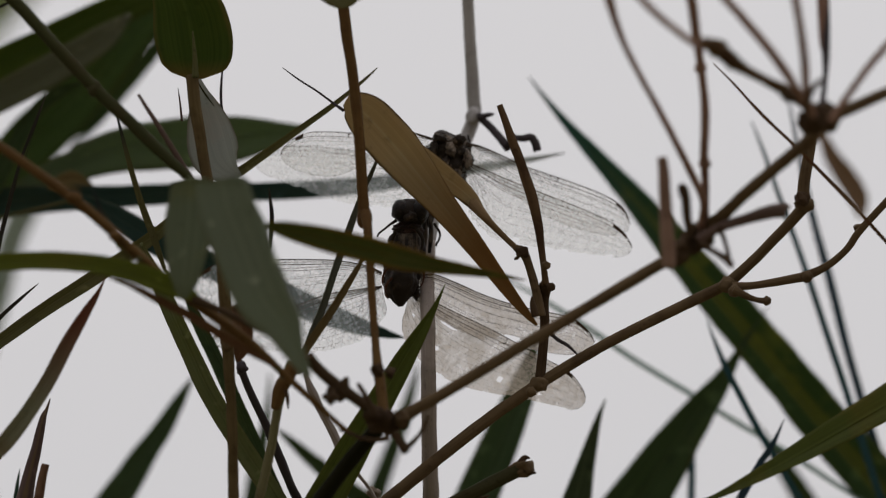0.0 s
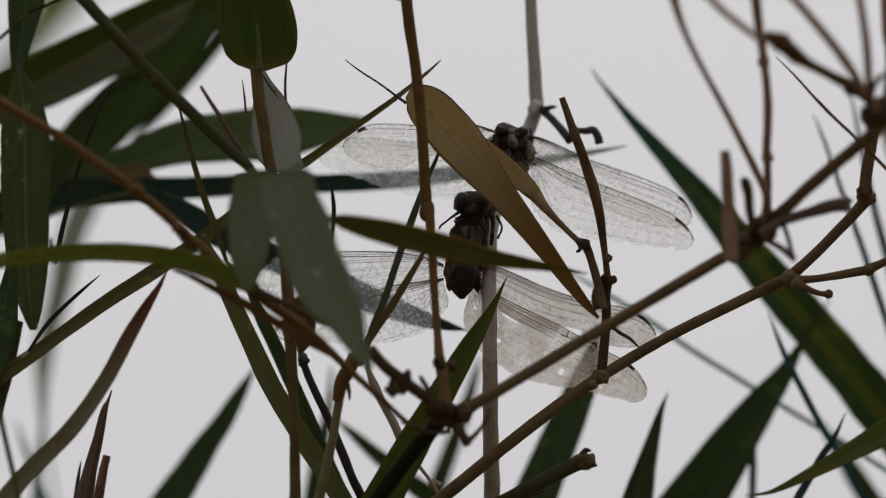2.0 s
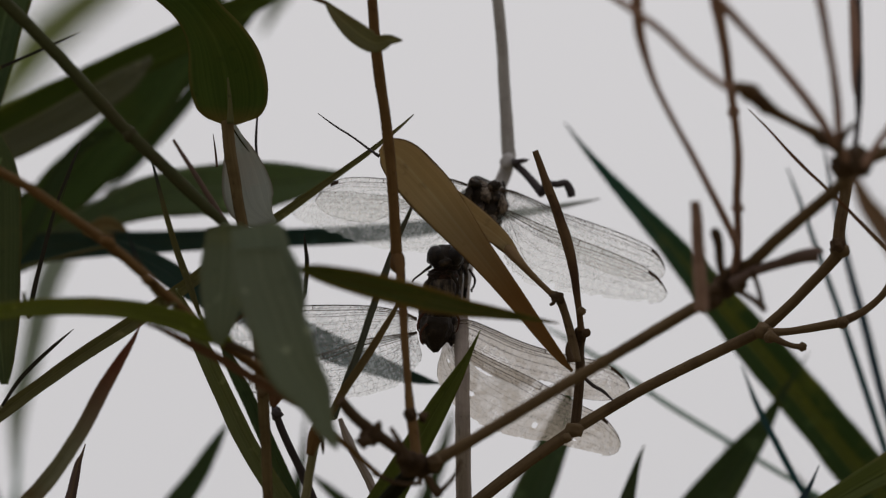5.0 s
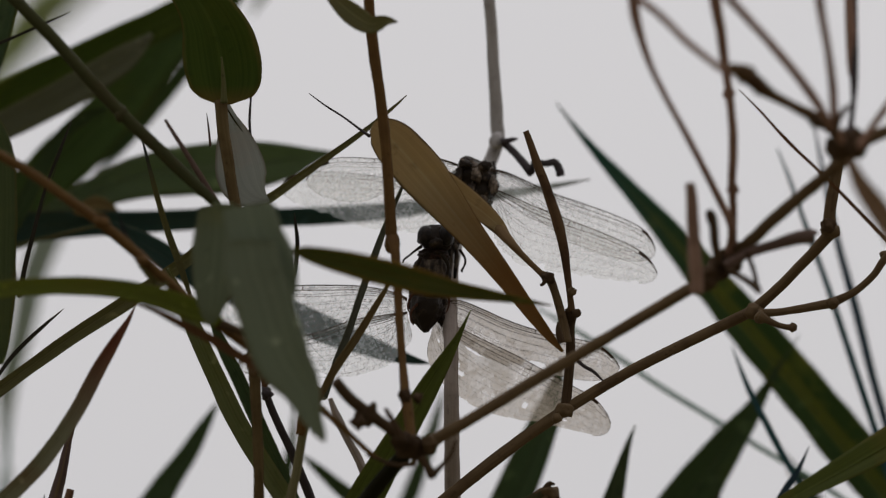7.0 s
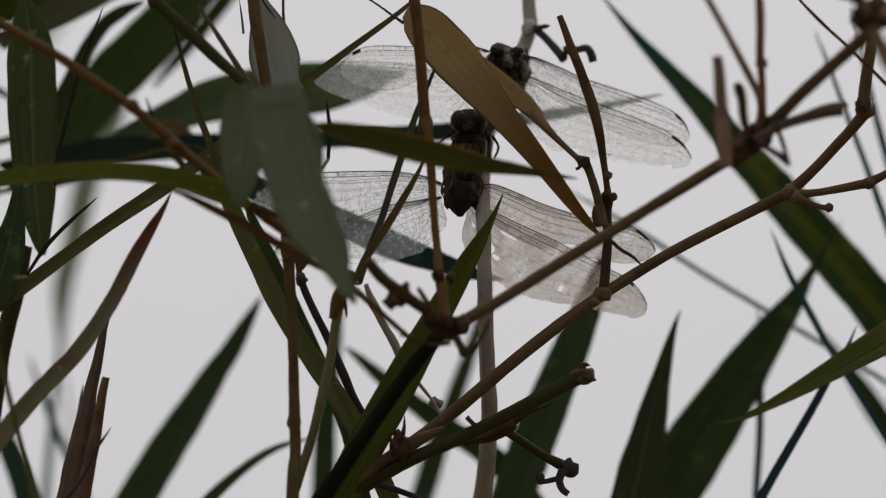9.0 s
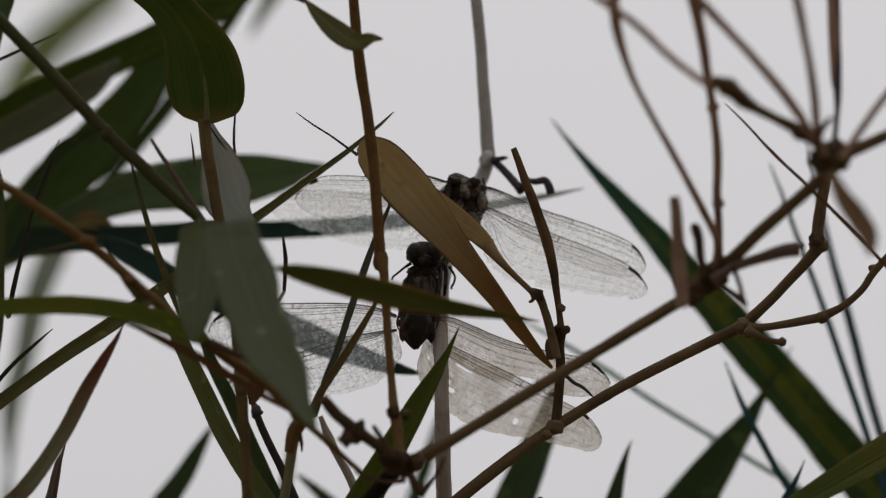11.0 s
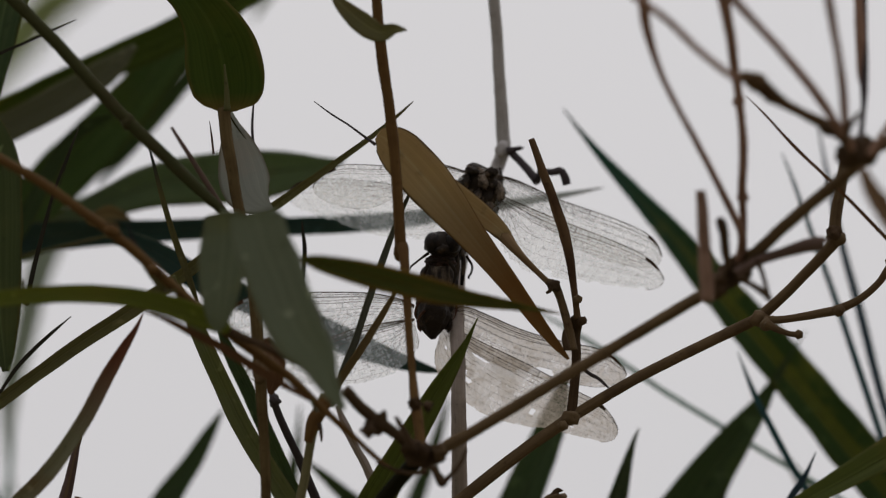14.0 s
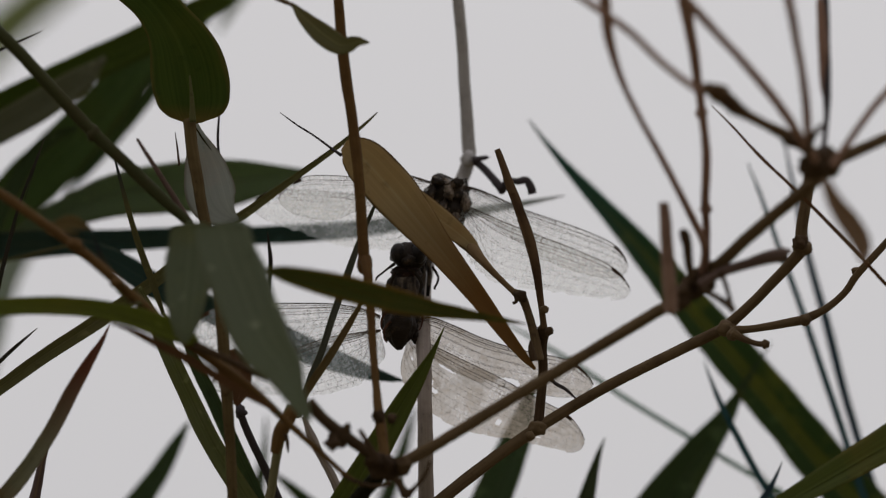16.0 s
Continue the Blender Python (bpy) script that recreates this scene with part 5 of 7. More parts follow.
# ---- leaves behind the pair ----
def far_leaves():
    D, T = DEEP, TEAL
    one = lone_leaf
    low_swing, high_swing = [], []
    # big bright leaf at the side and its neighbours
    fleck = one([(0.12726, 2.46246, 2.30871, 0.00585), (0.1161, 2.45635, 2.32025, 0.00603), (0.10495, 2.45031, 2.33165, 0.00619), (0.09382, 2.44426, 2.34301, 0.00619), (0.08301, 2.43812, 2.35463, 0.00585), (0.0722, 2.43199, 2.36623, 0.00551), (0.06141, 2.42606, 2.37729, 0.00487), (0.05064, 2.42005, 2.3886, 0.00361), (0.04126, 2.41469, 2.39807, 0.00244), (0.03188, 2.40948, 2.40715, 0.00133), (0.02528, 2.40512, 2.41388, 0.00057), (0.02089, 2.40147, 2.41867, 0.00014)], FLECK, "long broad green leaf with yellow flecks", tilt=20, fold=12)
    pointed = one([(0.02634, 2.45597, 2.2957, 0.00814), (0.03738, 2.45031, 2.31126, 0.00828), (0.04662, 2.44559, 2.32422, 0.00717), (0.05462, 2.44158, 2.33523, 0.00579), (0.06124, 2.43842, 2.34392, 0.00428), (0.06676, 2.43592, 2.35079, 0.00276), (0.07076, 2.43379, 2.35662, 0.00138), (0.0742, 2.43181, 2.36206, 0.00062), (0.07751, 2.43011, 2.36673, 0.00028), (0.07945, 2.42908, 2.36958, 8e-05)], D, "broad dark green pointed leaf", tilt=15, fold=14)
    spike = one([(0.02467, 2.42787, 2.28517, 0.00654), (0.02808, 2.42228, 2.30054, 0.00573), (0.03122, 2.41762, 2.31335, 0.00382), (0.03367, 2.41445, 2.32206, 0.00245), (0.03572, 2.41202, 2.32873, 0.0015), (0.03762, 2.40992, 2.33449, 0.00068), (0.03926, 2.40857, 2.3382, 0.0001)], G2, "pointed green leaf with a pale midrib", tilt=20, fold=24)
    fresh = one([(0.1251, 2.35805, 2.33081, 0.00441), (0.11447, 2.36137, 2.32588, 0.00441), (0.10383, 2.36478, 2.3207, 0.00388), (0.09318, 2.36823, 2.31538, 0.00321), (0.08252, 2.3716, 2.3103, 0.00234), (0.07318, 2.37465, 2.30611, 0.00141), (0.06384, 2.37751, 2.30241, 0.00054), (0.05716, 2.37923, 2.30186, 0.0001)], FRESH, "fresh green leaf with a wiry tip", tilt=30, fold=14)
    # bluish tint of these slender blades is painted lens fringing
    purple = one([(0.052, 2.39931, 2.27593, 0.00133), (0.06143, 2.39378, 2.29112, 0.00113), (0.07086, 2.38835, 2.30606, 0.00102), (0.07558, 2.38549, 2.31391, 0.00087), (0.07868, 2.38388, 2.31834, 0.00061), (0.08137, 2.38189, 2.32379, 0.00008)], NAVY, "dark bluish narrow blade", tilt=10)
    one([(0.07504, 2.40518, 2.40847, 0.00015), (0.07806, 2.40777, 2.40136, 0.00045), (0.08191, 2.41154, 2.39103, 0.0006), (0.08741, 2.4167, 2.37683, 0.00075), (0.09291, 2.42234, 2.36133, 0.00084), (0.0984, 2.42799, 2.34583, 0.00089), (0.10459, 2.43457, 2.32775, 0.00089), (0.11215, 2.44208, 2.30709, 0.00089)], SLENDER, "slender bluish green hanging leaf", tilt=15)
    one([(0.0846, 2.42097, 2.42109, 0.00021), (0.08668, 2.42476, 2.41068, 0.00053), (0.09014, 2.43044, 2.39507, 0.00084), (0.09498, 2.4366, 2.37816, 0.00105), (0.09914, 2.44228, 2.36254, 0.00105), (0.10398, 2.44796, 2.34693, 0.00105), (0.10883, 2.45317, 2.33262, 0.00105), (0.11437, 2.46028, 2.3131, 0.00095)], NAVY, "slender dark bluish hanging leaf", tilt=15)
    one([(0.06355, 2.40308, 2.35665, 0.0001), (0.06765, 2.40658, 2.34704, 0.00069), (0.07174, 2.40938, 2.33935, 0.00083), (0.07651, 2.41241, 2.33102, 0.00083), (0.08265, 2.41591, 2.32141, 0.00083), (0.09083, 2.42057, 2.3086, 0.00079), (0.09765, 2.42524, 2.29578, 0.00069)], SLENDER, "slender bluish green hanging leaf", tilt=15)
    # pale bluish colour imitates haze and blur on this leaf
    one([(0.01326, 2.43001, 2.37799, 0.00015), (0.02431, 2.43214, 2.37215, 0.00052), (0.03536, 2.4345, 2.36565, 0.00062), (0.04641, 2.4371, 2.35852, 0.00062), (0.05884, 2.43969, 2.35138, 0.00062), (0.07127, 2.4423, 2.34423, 0.00062), (0.08509, 2.44512, 2.33645, 0.00062), (0.09889, 2.4482, 2.32801, 0.00057), (0.11824, 2.45245, 2.31633, 0.00052)], HAZE2, "slender leaf paled bluish as if in haze", tilt=15)
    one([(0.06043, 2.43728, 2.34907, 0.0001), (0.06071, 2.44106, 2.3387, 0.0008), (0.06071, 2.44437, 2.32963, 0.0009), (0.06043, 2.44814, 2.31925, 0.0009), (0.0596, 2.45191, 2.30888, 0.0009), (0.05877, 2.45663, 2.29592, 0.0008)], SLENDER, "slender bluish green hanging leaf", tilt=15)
    one([(0.07706, 2.49522, 2.36328, 0.00016), (0.08553, 2.49957, 2.35134, 0.00215), (0.09258, 2.50319, 2.3414, 0.00279), (0.10105, 2.50681, 2.33145, 0.00322), (0.10952, 2.51163, 2.31819, 0.00322)], D, "soft green distant leaf", tilt=20)
    one([(0.09535, 2.46027, 2.34236, 0.00053), (0.10369, 2.46169, 2.33844, 0.00211), (0.11342, 2.46312, 2.33453, 0.00317), (0.12732, 2.46502, 2.3293, 0.0037)], GREEN, "soft green leaf far behind", tilt=20)
    one([(0.06273, 2.29218, 2.38023, 9e-05), (0.06772, 2.29388, 2.37555, 0.00025), (0.07428, 2.29635, 2.36877, 0.00034), (0.08085, 2.29846, 2.36297, 0.00038), (0.08872, 2.30115, 2.35557, 0.00042), (0.0966, 2.30398, 2.3478, 0.00042), (0.10447, 2.3069, 2.33978, 0.00042), (0.11497, 2.31049, 2.32992, 0.00038)], RUST, "fine brown wiry blade", tilt=10)
    # lower middle
    one([(0.02285, 2.4271, 2.36039, 0.00028), (0.0212, 2.42931, 2.35431, 0.0022), (0.01941, 2.43143, 2.34849, 0.00344), (0.01666, 2.43379, 2.34202, 0.00413), (0.01322, 2.43661, 2.33426, 0.00468), (0.00909, 2.43991, 2.32521, 0.00509), (0.00523, 2.4432, 2.31615, 0.00537), (0.00083, 2.44697, 2.3058, 0.00523), (-0.0033, 2.45121, 2.29416, 0.00496)], D, "soft dark green distant leaf", tilt=15)
    one([(-0.00593, 2.49039, 2.37654, 0.00016), (-0.00734, 2.49233, 2.37124, 0.00097), (-0.00974, 2.49522, 2.36328, 0.00161), (-0.01298, 2.49836, 2.35466, 0.00198), (-0.01637, 2.5015, 2.34604, 0.00225), (-0.02032, 2.50536, 2.33543, 0.0029), (-0.02597, 2.51163, 2.31819, 0.00268)], D, "soft green leaf tapering upwards", tilt=15)
    one([(-0.04071, 2.44891, 2.34433, 0.00032), (-0.03655, 2.45009, 2.34107, 0.00116), (-0.03102, 2.45175, 2.33652, 0.00179), (-0.02409, 2.45365, 2.33132, 0.00221), (-0.01578, 2.45578, 2.32546, 0.00263), (-0.00748, 2.45767, 2.32026, 0.00295), (0.00083, 2.46028, 2.3131, 0.00337), (0.00914, 2.46501, 2.30009, 0.00316)], D, "dark green leaf pointing upwards", tilt=15)
    one([(-0.04302, 2.48192, 2.37058, 0.00021), (-0.04359, 2.48529, 2.36133, 0.00096), (-0.04555, 2.48914, 2.35076, 0.00192), (-0.04696, 2.49298, 2.34019, 0.00256), (-0.04766, 2.49731, 2.3283, 0.00289), (-0.04837, 2.50308, 2.31245, 0.00289)], D, "soft green leaf tapering upwards", tilt=15)
    one([(-0.06157, 2.45399, 2.3596, 0.00028), (-0.06477, 2.45589, 2.35438, 0.00153), (-0.06894, 2.45837, 2.34759, 0.00243), (-0.07422, 2.46098, 2.3404, 0.0032), (-0.07951, 2.46383, 2.33257, 0.00396), (-0.08604, 2.46716, 2.32342, 0.00459), (-0.09507, 2.47215, 2.30971, 0.00486), (-0.10063, 2.475, 2.30187, 0.00486)], D, "dark green leaf tapering upwards", tilt=15, fold=8)
    one([(-0.04708, 2.42827, 2.31333, 0.00016), (-0.05255, 2.4285, 2.31268, 0.00052), (-0.0594, 2.42944, 2.31011, 0.00094), (-0.06624, 2.43108, 2.30561, 0.00125), (-0.07308, 2.43318, 2.29982, 0.00156), (-0.07992, 2.43599, 2.29211, 0.00166)], D, "slim arching dark green leaf", tilt=20)
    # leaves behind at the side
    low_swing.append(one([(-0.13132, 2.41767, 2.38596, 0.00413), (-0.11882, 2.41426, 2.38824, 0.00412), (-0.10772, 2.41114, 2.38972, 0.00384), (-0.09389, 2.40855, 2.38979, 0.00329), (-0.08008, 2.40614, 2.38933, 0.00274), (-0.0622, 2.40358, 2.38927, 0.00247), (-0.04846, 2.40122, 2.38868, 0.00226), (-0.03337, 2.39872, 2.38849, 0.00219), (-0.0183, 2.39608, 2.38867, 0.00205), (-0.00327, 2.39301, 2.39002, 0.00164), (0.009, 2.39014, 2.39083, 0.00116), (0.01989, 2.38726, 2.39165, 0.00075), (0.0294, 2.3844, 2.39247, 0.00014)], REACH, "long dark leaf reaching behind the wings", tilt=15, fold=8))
    low_swing.append(one([(-0.12302, 2.41778, 2.38308, 0.0011), (-0.11477, 2.41646, 2.38669, 0.00234), (-0.10788, 2.41524, 2.39006, 0.00289), (-0.10238, 2.41411, 2.39316, 0.00317), (-0.09756, 2.41308, 2.39601, 0.00331), (-0.09137, 2.41204, 2.39885, 0.00371), (-0.08036, 2.41058, 2.40286, 0.00523), (-0.0666, 2.40988, 2.4048, 0.00619), (-0.05284, 2.40955, 2.40571, 0.00601), (-0.04339, 2.40917, 2.40674, 0.00396), (-0.03788, 2.40884, 2.40765, 0.00189), (-0.03306, 2.40855, 2.40842, 0.00024)], MIST, "broad dark green distant leaf", tilt=20, fold=10))
    leaf([(-0.09575, 2.40614, 2.39167, 0.00055), (-0.09328, 2.40586, 2.39245, 0.00178), (-0.08999, 2.40562, 2.39309, 0.00233), (-0.08697, 2.40586, 2.39245, 0.00137), (-0.08505, 2.40609, 2.3918, 0.00041)], STAIN, low_swing[-1], name="withered_patch", label="tan withered patch", ripple=0.25)
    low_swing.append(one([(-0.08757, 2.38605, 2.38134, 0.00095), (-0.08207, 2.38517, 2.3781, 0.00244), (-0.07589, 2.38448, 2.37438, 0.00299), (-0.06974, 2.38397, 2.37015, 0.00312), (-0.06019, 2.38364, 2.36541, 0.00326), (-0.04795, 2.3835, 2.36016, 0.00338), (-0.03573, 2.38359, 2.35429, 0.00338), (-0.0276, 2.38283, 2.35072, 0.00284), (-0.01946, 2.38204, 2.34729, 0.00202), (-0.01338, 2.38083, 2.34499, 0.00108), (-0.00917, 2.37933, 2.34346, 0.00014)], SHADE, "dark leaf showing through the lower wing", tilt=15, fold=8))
    bright = one([(-0.13434, 2.41304, 2.41365, 0.00386), (-0.12055, 2.41068, 2.42013, 0.004), (-0.10813, 2.40856, 2.42596, 0.00386), (-0.09158, 2.40573, 2.43374, 0.00386), (-0.07503, 2.40313, 2.44087, 0.00386), (-0.06124, 2.40077, 2.44735, 0.00331), (-0.04883, 2.39841, 2.45383, 0.00207), (-0.03917, 2.39653, 2.45901, 0.00041)], GREEN, "broad bright green hanging leaf", tilt=25, fold=12)
    dull = one([(-0.1242, 2.40486, 2.40688, 0.00206), (-0.11596, 2.40345, 2.41075, 0.00316), (-0.10497, 2.40157, 2.41592, 0.00371), (-0.09398, 2.39955, 2.42147, 0.00371), (-0.08298, 2.3972, 2.42792, 0.00316), (-0.07611, 2.39523, 2.43335, 0.00069)], BROWNISH, "dull brownish leaf underside", tilt=20, fold=8)
    high_swing.append(one([(-0.12426, 2.44268, 2.39069, 0.00139), (-0.1187, 2.44054, 2.39657, 0.00306), (-0.11453, 2.43945, 2.39957, 0.00431), (-0.11036, 2.43773, 2.40427, 0.0057), (-0.10397, 2.43488, 2.41211, 0.00639), (-0.09396, 2.43155, 2.42125, 0.00639), (-0.08312, 2.42747, 2.43249, 0.00542), (-0.07353, 2.42328, 2.44398, 0.00486), (-0.06727, 2.41986, 2.45338, 0.00347), (-0.06171, 2.41558, 2.46514, 0.00111)], LEAFC, "broad dark green distant leaf", tilt=20, fold=12))
    high_swing.append(one([(-0.09336, 2.46317, 2.42211, 0.00042), (-0.08633, 2.46038, 2.42977, 0.00155), (-0.07859, 2.45721, 2.43849, 0.00197), (-0.07227, 2.45451, 2.44589, 0.00197), (-0.06664, 2.45192, 2.45302, 0.00183), (-0.0568, 2.4473, 2.46571, 0.00155), (-0.04696, 2.44249, 2.47892, 0.00056)], D, "dark green narrow distant leaf", tilt=20, fold=10))
    high_swing.append(one([(-0.11821, 2.45668, 2.4107, 0.00213), (-0.11401, 2.45476, 2.41597, 0.00266), (-0.10981, 2.45342, 2.41965, 0.00234), (-0.10561, 2.45213, 2.42321, 0.00075)], D, "dark green narrow distant leaf", tilt=20))
    # the next two have haze painted into their pale colour
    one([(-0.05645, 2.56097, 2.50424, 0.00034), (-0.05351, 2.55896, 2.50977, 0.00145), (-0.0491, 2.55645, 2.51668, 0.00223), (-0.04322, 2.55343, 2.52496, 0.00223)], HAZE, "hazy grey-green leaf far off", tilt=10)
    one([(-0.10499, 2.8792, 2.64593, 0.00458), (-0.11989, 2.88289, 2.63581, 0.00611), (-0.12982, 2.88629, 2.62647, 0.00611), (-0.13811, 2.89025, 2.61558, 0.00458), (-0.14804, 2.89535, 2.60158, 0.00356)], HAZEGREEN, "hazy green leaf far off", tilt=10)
    one([(-0.11277, 2.40238, 2.38445, 0.00219), (-0.10839, 2.39986, 2.39139, 0.00205), (-0.10483, 2.39752, 2.39782, 0.00192), (-0.10155, 2.39536, 2.40374, 0.00178), (-0.09772, 2.39358, 2.40862, 0.00164), (-0.09306, 2.39246, 2.41171, 0.00137), (-0.08786, 2.3918, 2.41351, 0.00041)], D, "dark curled green leaf", tilt=30, fold=18, twist=25)
    # leaves far at the side, their haze put into the blade colour
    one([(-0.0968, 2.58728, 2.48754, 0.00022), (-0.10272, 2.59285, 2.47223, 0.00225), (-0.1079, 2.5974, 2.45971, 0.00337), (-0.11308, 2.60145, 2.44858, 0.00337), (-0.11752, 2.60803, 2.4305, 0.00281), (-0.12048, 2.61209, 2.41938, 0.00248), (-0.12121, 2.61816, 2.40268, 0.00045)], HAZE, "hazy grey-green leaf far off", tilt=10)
    one([(-0.11679, 2.54941, 2.38983, 0.00022), (-0.11764, 2.55286, 2.38034, 0.00072), (-0.11878, 2.55631, 2.37086, 0.00094), (-0.1201, 2.56075, 2.35867, 0.00108), (-0.12142, 2.56529, 2.34621, 0.00115), (-0.12279, 2.57111, 2.33022, 0.00115)], HAZE2, "slender leaf paled bluish as if in haze", tilt=10)
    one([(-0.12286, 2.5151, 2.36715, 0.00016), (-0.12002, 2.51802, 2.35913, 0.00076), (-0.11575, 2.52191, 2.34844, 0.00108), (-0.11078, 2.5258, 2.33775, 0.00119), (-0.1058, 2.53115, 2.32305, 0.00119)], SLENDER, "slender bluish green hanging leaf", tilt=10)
    one([(-0.12982, 2.46312, 2.33453, 0.00106), (-0.12426, 2.46645, 2.32538, 0.00264), (-0.12009, 2.47025, 2.31493, 0.00317), (-0.11731, 2.475, 2.30187, 0.00317)], T, "soft bluish green distant leaf", tilt=10)
    return low_swing, high_swing, spike, dull, fresh, purple, fleck, pointed, bright


STAIN = leaf_mat("withered_patch_skin", (0.200, 0.140, 0.060), (0.270, 0.195, 0.090), (0.15, 0.13, 0.05), rough=0.6, through=0.45, glow=(1.1, 1.0, 0.7))
G2 = leaf_mat("mid_green_blade", (0.038, 0.060, 0.028), (0.070, 0.092, 0.044), (0.080, 0.092, 0.05), rib=0.9, ribs=(0.015, 0.05))
# Navy tint stands in for the lens's colour fringe.
NAVY = leaf_mat("fringe_tinted_navy_blade", (0.022, 0.050, 0.076), (0.036, 0.070, 0.100), (0.03, 0.06, 0.07), through=0.2)
# Haze painted as pale base colours for the far leaves.
HAZE2 = leaf_mat("haze_teal_blade", (0.19, 0.30, 0.31), (0.26, 0.38, 0.39), (0.21, 0.31, 0.30), rough=0.7, through=0.4)
HAZE = leaf_mat("haze_grey_blade", (0.26, 0.30, 0.28), (0.34, 0.38, 0.35), (0.28, 0.33, 0.28), rough=0.7)
HAZEGREEN = leaf_mat("haze_green_blade", (0.215, 0.265, 0.110), (0.290, 0.340, 0.150), (0.21, 0.21, 0.13), rough=0.7)
BROWNISH = leaf_mat("brownish_underside", (0.130, 0.138, 0.090), (0.180, 0.186, 0.128), (0.15, 0.15, 0.07), rough=0.65)
LOW_SWING, HIGH_SWING, SPIKE, DULL, FRESH_LEAF, PURPLE_LEAF, FLECKED, POINTED, BRIGHT = far_leaves()


# ---- the dragonflies ----
def wing_mat(name, thin, thickest, tone, milk, blotch=0.35):
    """Dry wing film: clear cells and milky ones that pass the light on diffusely."""
    m, n, l, bsdf, out = graph(name)
    geo = n.new("ShaderNodeTexCoord").outputs["Object"]
    cells = n.new("ShaderNodeTexVoronoi")
    cells.inputs["Scale"].default_value = 1500.0
    l.new(geo, cells.inputs["Vector"])
    crumple = noise_tex(n, l, geo, 780.0, 5.0, 0.75)
    broad = noise_tex(n, l, geo, 130.0, 4.0)
    fac = mixc(n, l, 0.2, crumple, cells.outputs["Color"])
    fac = mixc(n, l, blotch, fac, broad)
    l.new(tint(n, l, broad, [(0.3, tuple(0.8 * t for t in tone)), (0.7, tone)]), bsdf.inputs["Base Color"])
    bsdf.inputs["Roughness"].default_value = 0.3
    clear = n.new("ShaderNodeBsdfTransparent")
    clear.inputs["Color"].default_value = (0.97, 0.955, 0.93, 1)
    trans = n.new("ShaderNodeBsdfTranslucent")
    trans.inputs["Color"].default_value = (*tone, 1)
    milky = n.new("ShaderNodeMixShader")
    milky.inputs["Fac"].default_value = milk
    l.new(bsdf.outputs[0], milky.inputs[1])
    l.new(trans.outputs[0], milky.inputs[2])
    amount = n.new("ShaderNodeMapRange")
    amount.inputs["From Min"].default_value, amount.inputs["From Max"].default_value = 0.34, 0.66
    amount.inputs["To Min"].default_value, amount.inputs["To Max"].default_value = thin, thickest
    l.new(fac, amount.inputs["Value"])
    mix = n.new("ShaderNodeMixShader")
    l.new(amount.outputs["Result"], mix.inputs["Fac"])
    l.new(clear.outputs[0], mix.inputs[1])
    l.new(milky.outputs[0], mix.inputs[2])
    l.new(mix.outputs[0], out.inputs["Surface"])
    return m


def body_mat(name, dark, light, spread=(0.5, 0.62), streak=(1, 1, 1)):
    m, n, l, bsdf, out = graph(name)
    geo = n.new("ShaderNodeTexCoord").outputs["Object"]
    long = n.new("ShaderNodeMapping")
    long.inputs["Scale"].default_value = streak
    l.new(geo, long.inputs["Vector"])
    patch = noise_tex(n, l, long.outputs["Vector"], 420.0, 3.0)
    fine = noise_tex(n, l, geo, 2500.0, 4.0)
    col = tint(n, l, patch, [(spread[0], dark), (spread[1], light)])
    col = mixc(n, l, tint(n, l, fine, [(0.4, (0, 0, 0)), (0.7, (0.6,) * 3)]), col, tuple(0.5 * c for c in dark))
    l.new(col, bsdf.inputs["Base Color"])
    bsdf.inputs["Roughness"].default_value = 0.55
    bsdf.inputs["Specular IOR Level"].default_value = 0.15
    bump = n.new("ShaderNodeBump")
    bump.inputs["Strength"].default_value, bump.inputs["Distance"].default_value = 0.6, 0.0004
    l.new(fine, bump.inputs["Height"])
    l.new(bump.outputs["Normal"], bsdf.inputs["Normal"])
    return m


FILM = wing_mat("wing_film", 0.10, 0.42, (0.80, 0.84, 0.84), 0.88)
DIM = wing_mat("dim_wing_film", 0.08, 0.48, (0.66, 0.71, 0.72), 0.85)
DUSTY = wing_mat("dusty_wing_film", 0.23, 0.96, (0.54, 0.47, 0.395), 0.7, 0.5)
VEIN = body_mat("wing_vein", (0.060, 0.043, 0.032), (0.105, 0.076, 0.055))
STIGMA = body_mat("wing_spot", (0.045, 0.025, 0.012), (0.07, 0.04, 0.02))
BODY = body_mat("dragonfly_hide", (0.026, 0.019, 0.014), (0.19, 0.14, 0.10), (0.52, 0.68))
DARKBODY = body_mat("dark_dragonfly_hide", (0.017, 0.011, 0.007), (0.070, 0.046, 0.029), (0.55, 0.72))
STREAKED = body_mat("streaked_dragonfly_hide", (0.014, 0.010, 0.008), (0.135, 0.105, 0.078), (0.46, 0.66), (1.5, 1.5, 0.22))
PLATE = body_mat("pale_dragonfly_plate", (0.055, 0.042, 0.034), (0.25, 0.20, 0.155), (0.42, 0.62))
COLLAR = body_mat("reddish_collar", (0.022, 0.011, 0.008), (0.070, 0.036, 0.025), (0.45, 0.62))
STRIPE = body_mat("pale_body_stripe", (0.040, 0.027, 0.018), (0.115, 0.080, 0.052), (0.4, 0.6))
LEGS = body_mat("reddish_leg", (0.055, 0.022, 0.012), (0.11, 0.05, 0.028))
EYE = body_mat("compound_eye", (0.011, 0.008, 0.007), (0.024, 0.017, 0.014))
EYE.node_tree.nodes["Principled BSDF"].inputs["Roughness"].default_value = 0.4


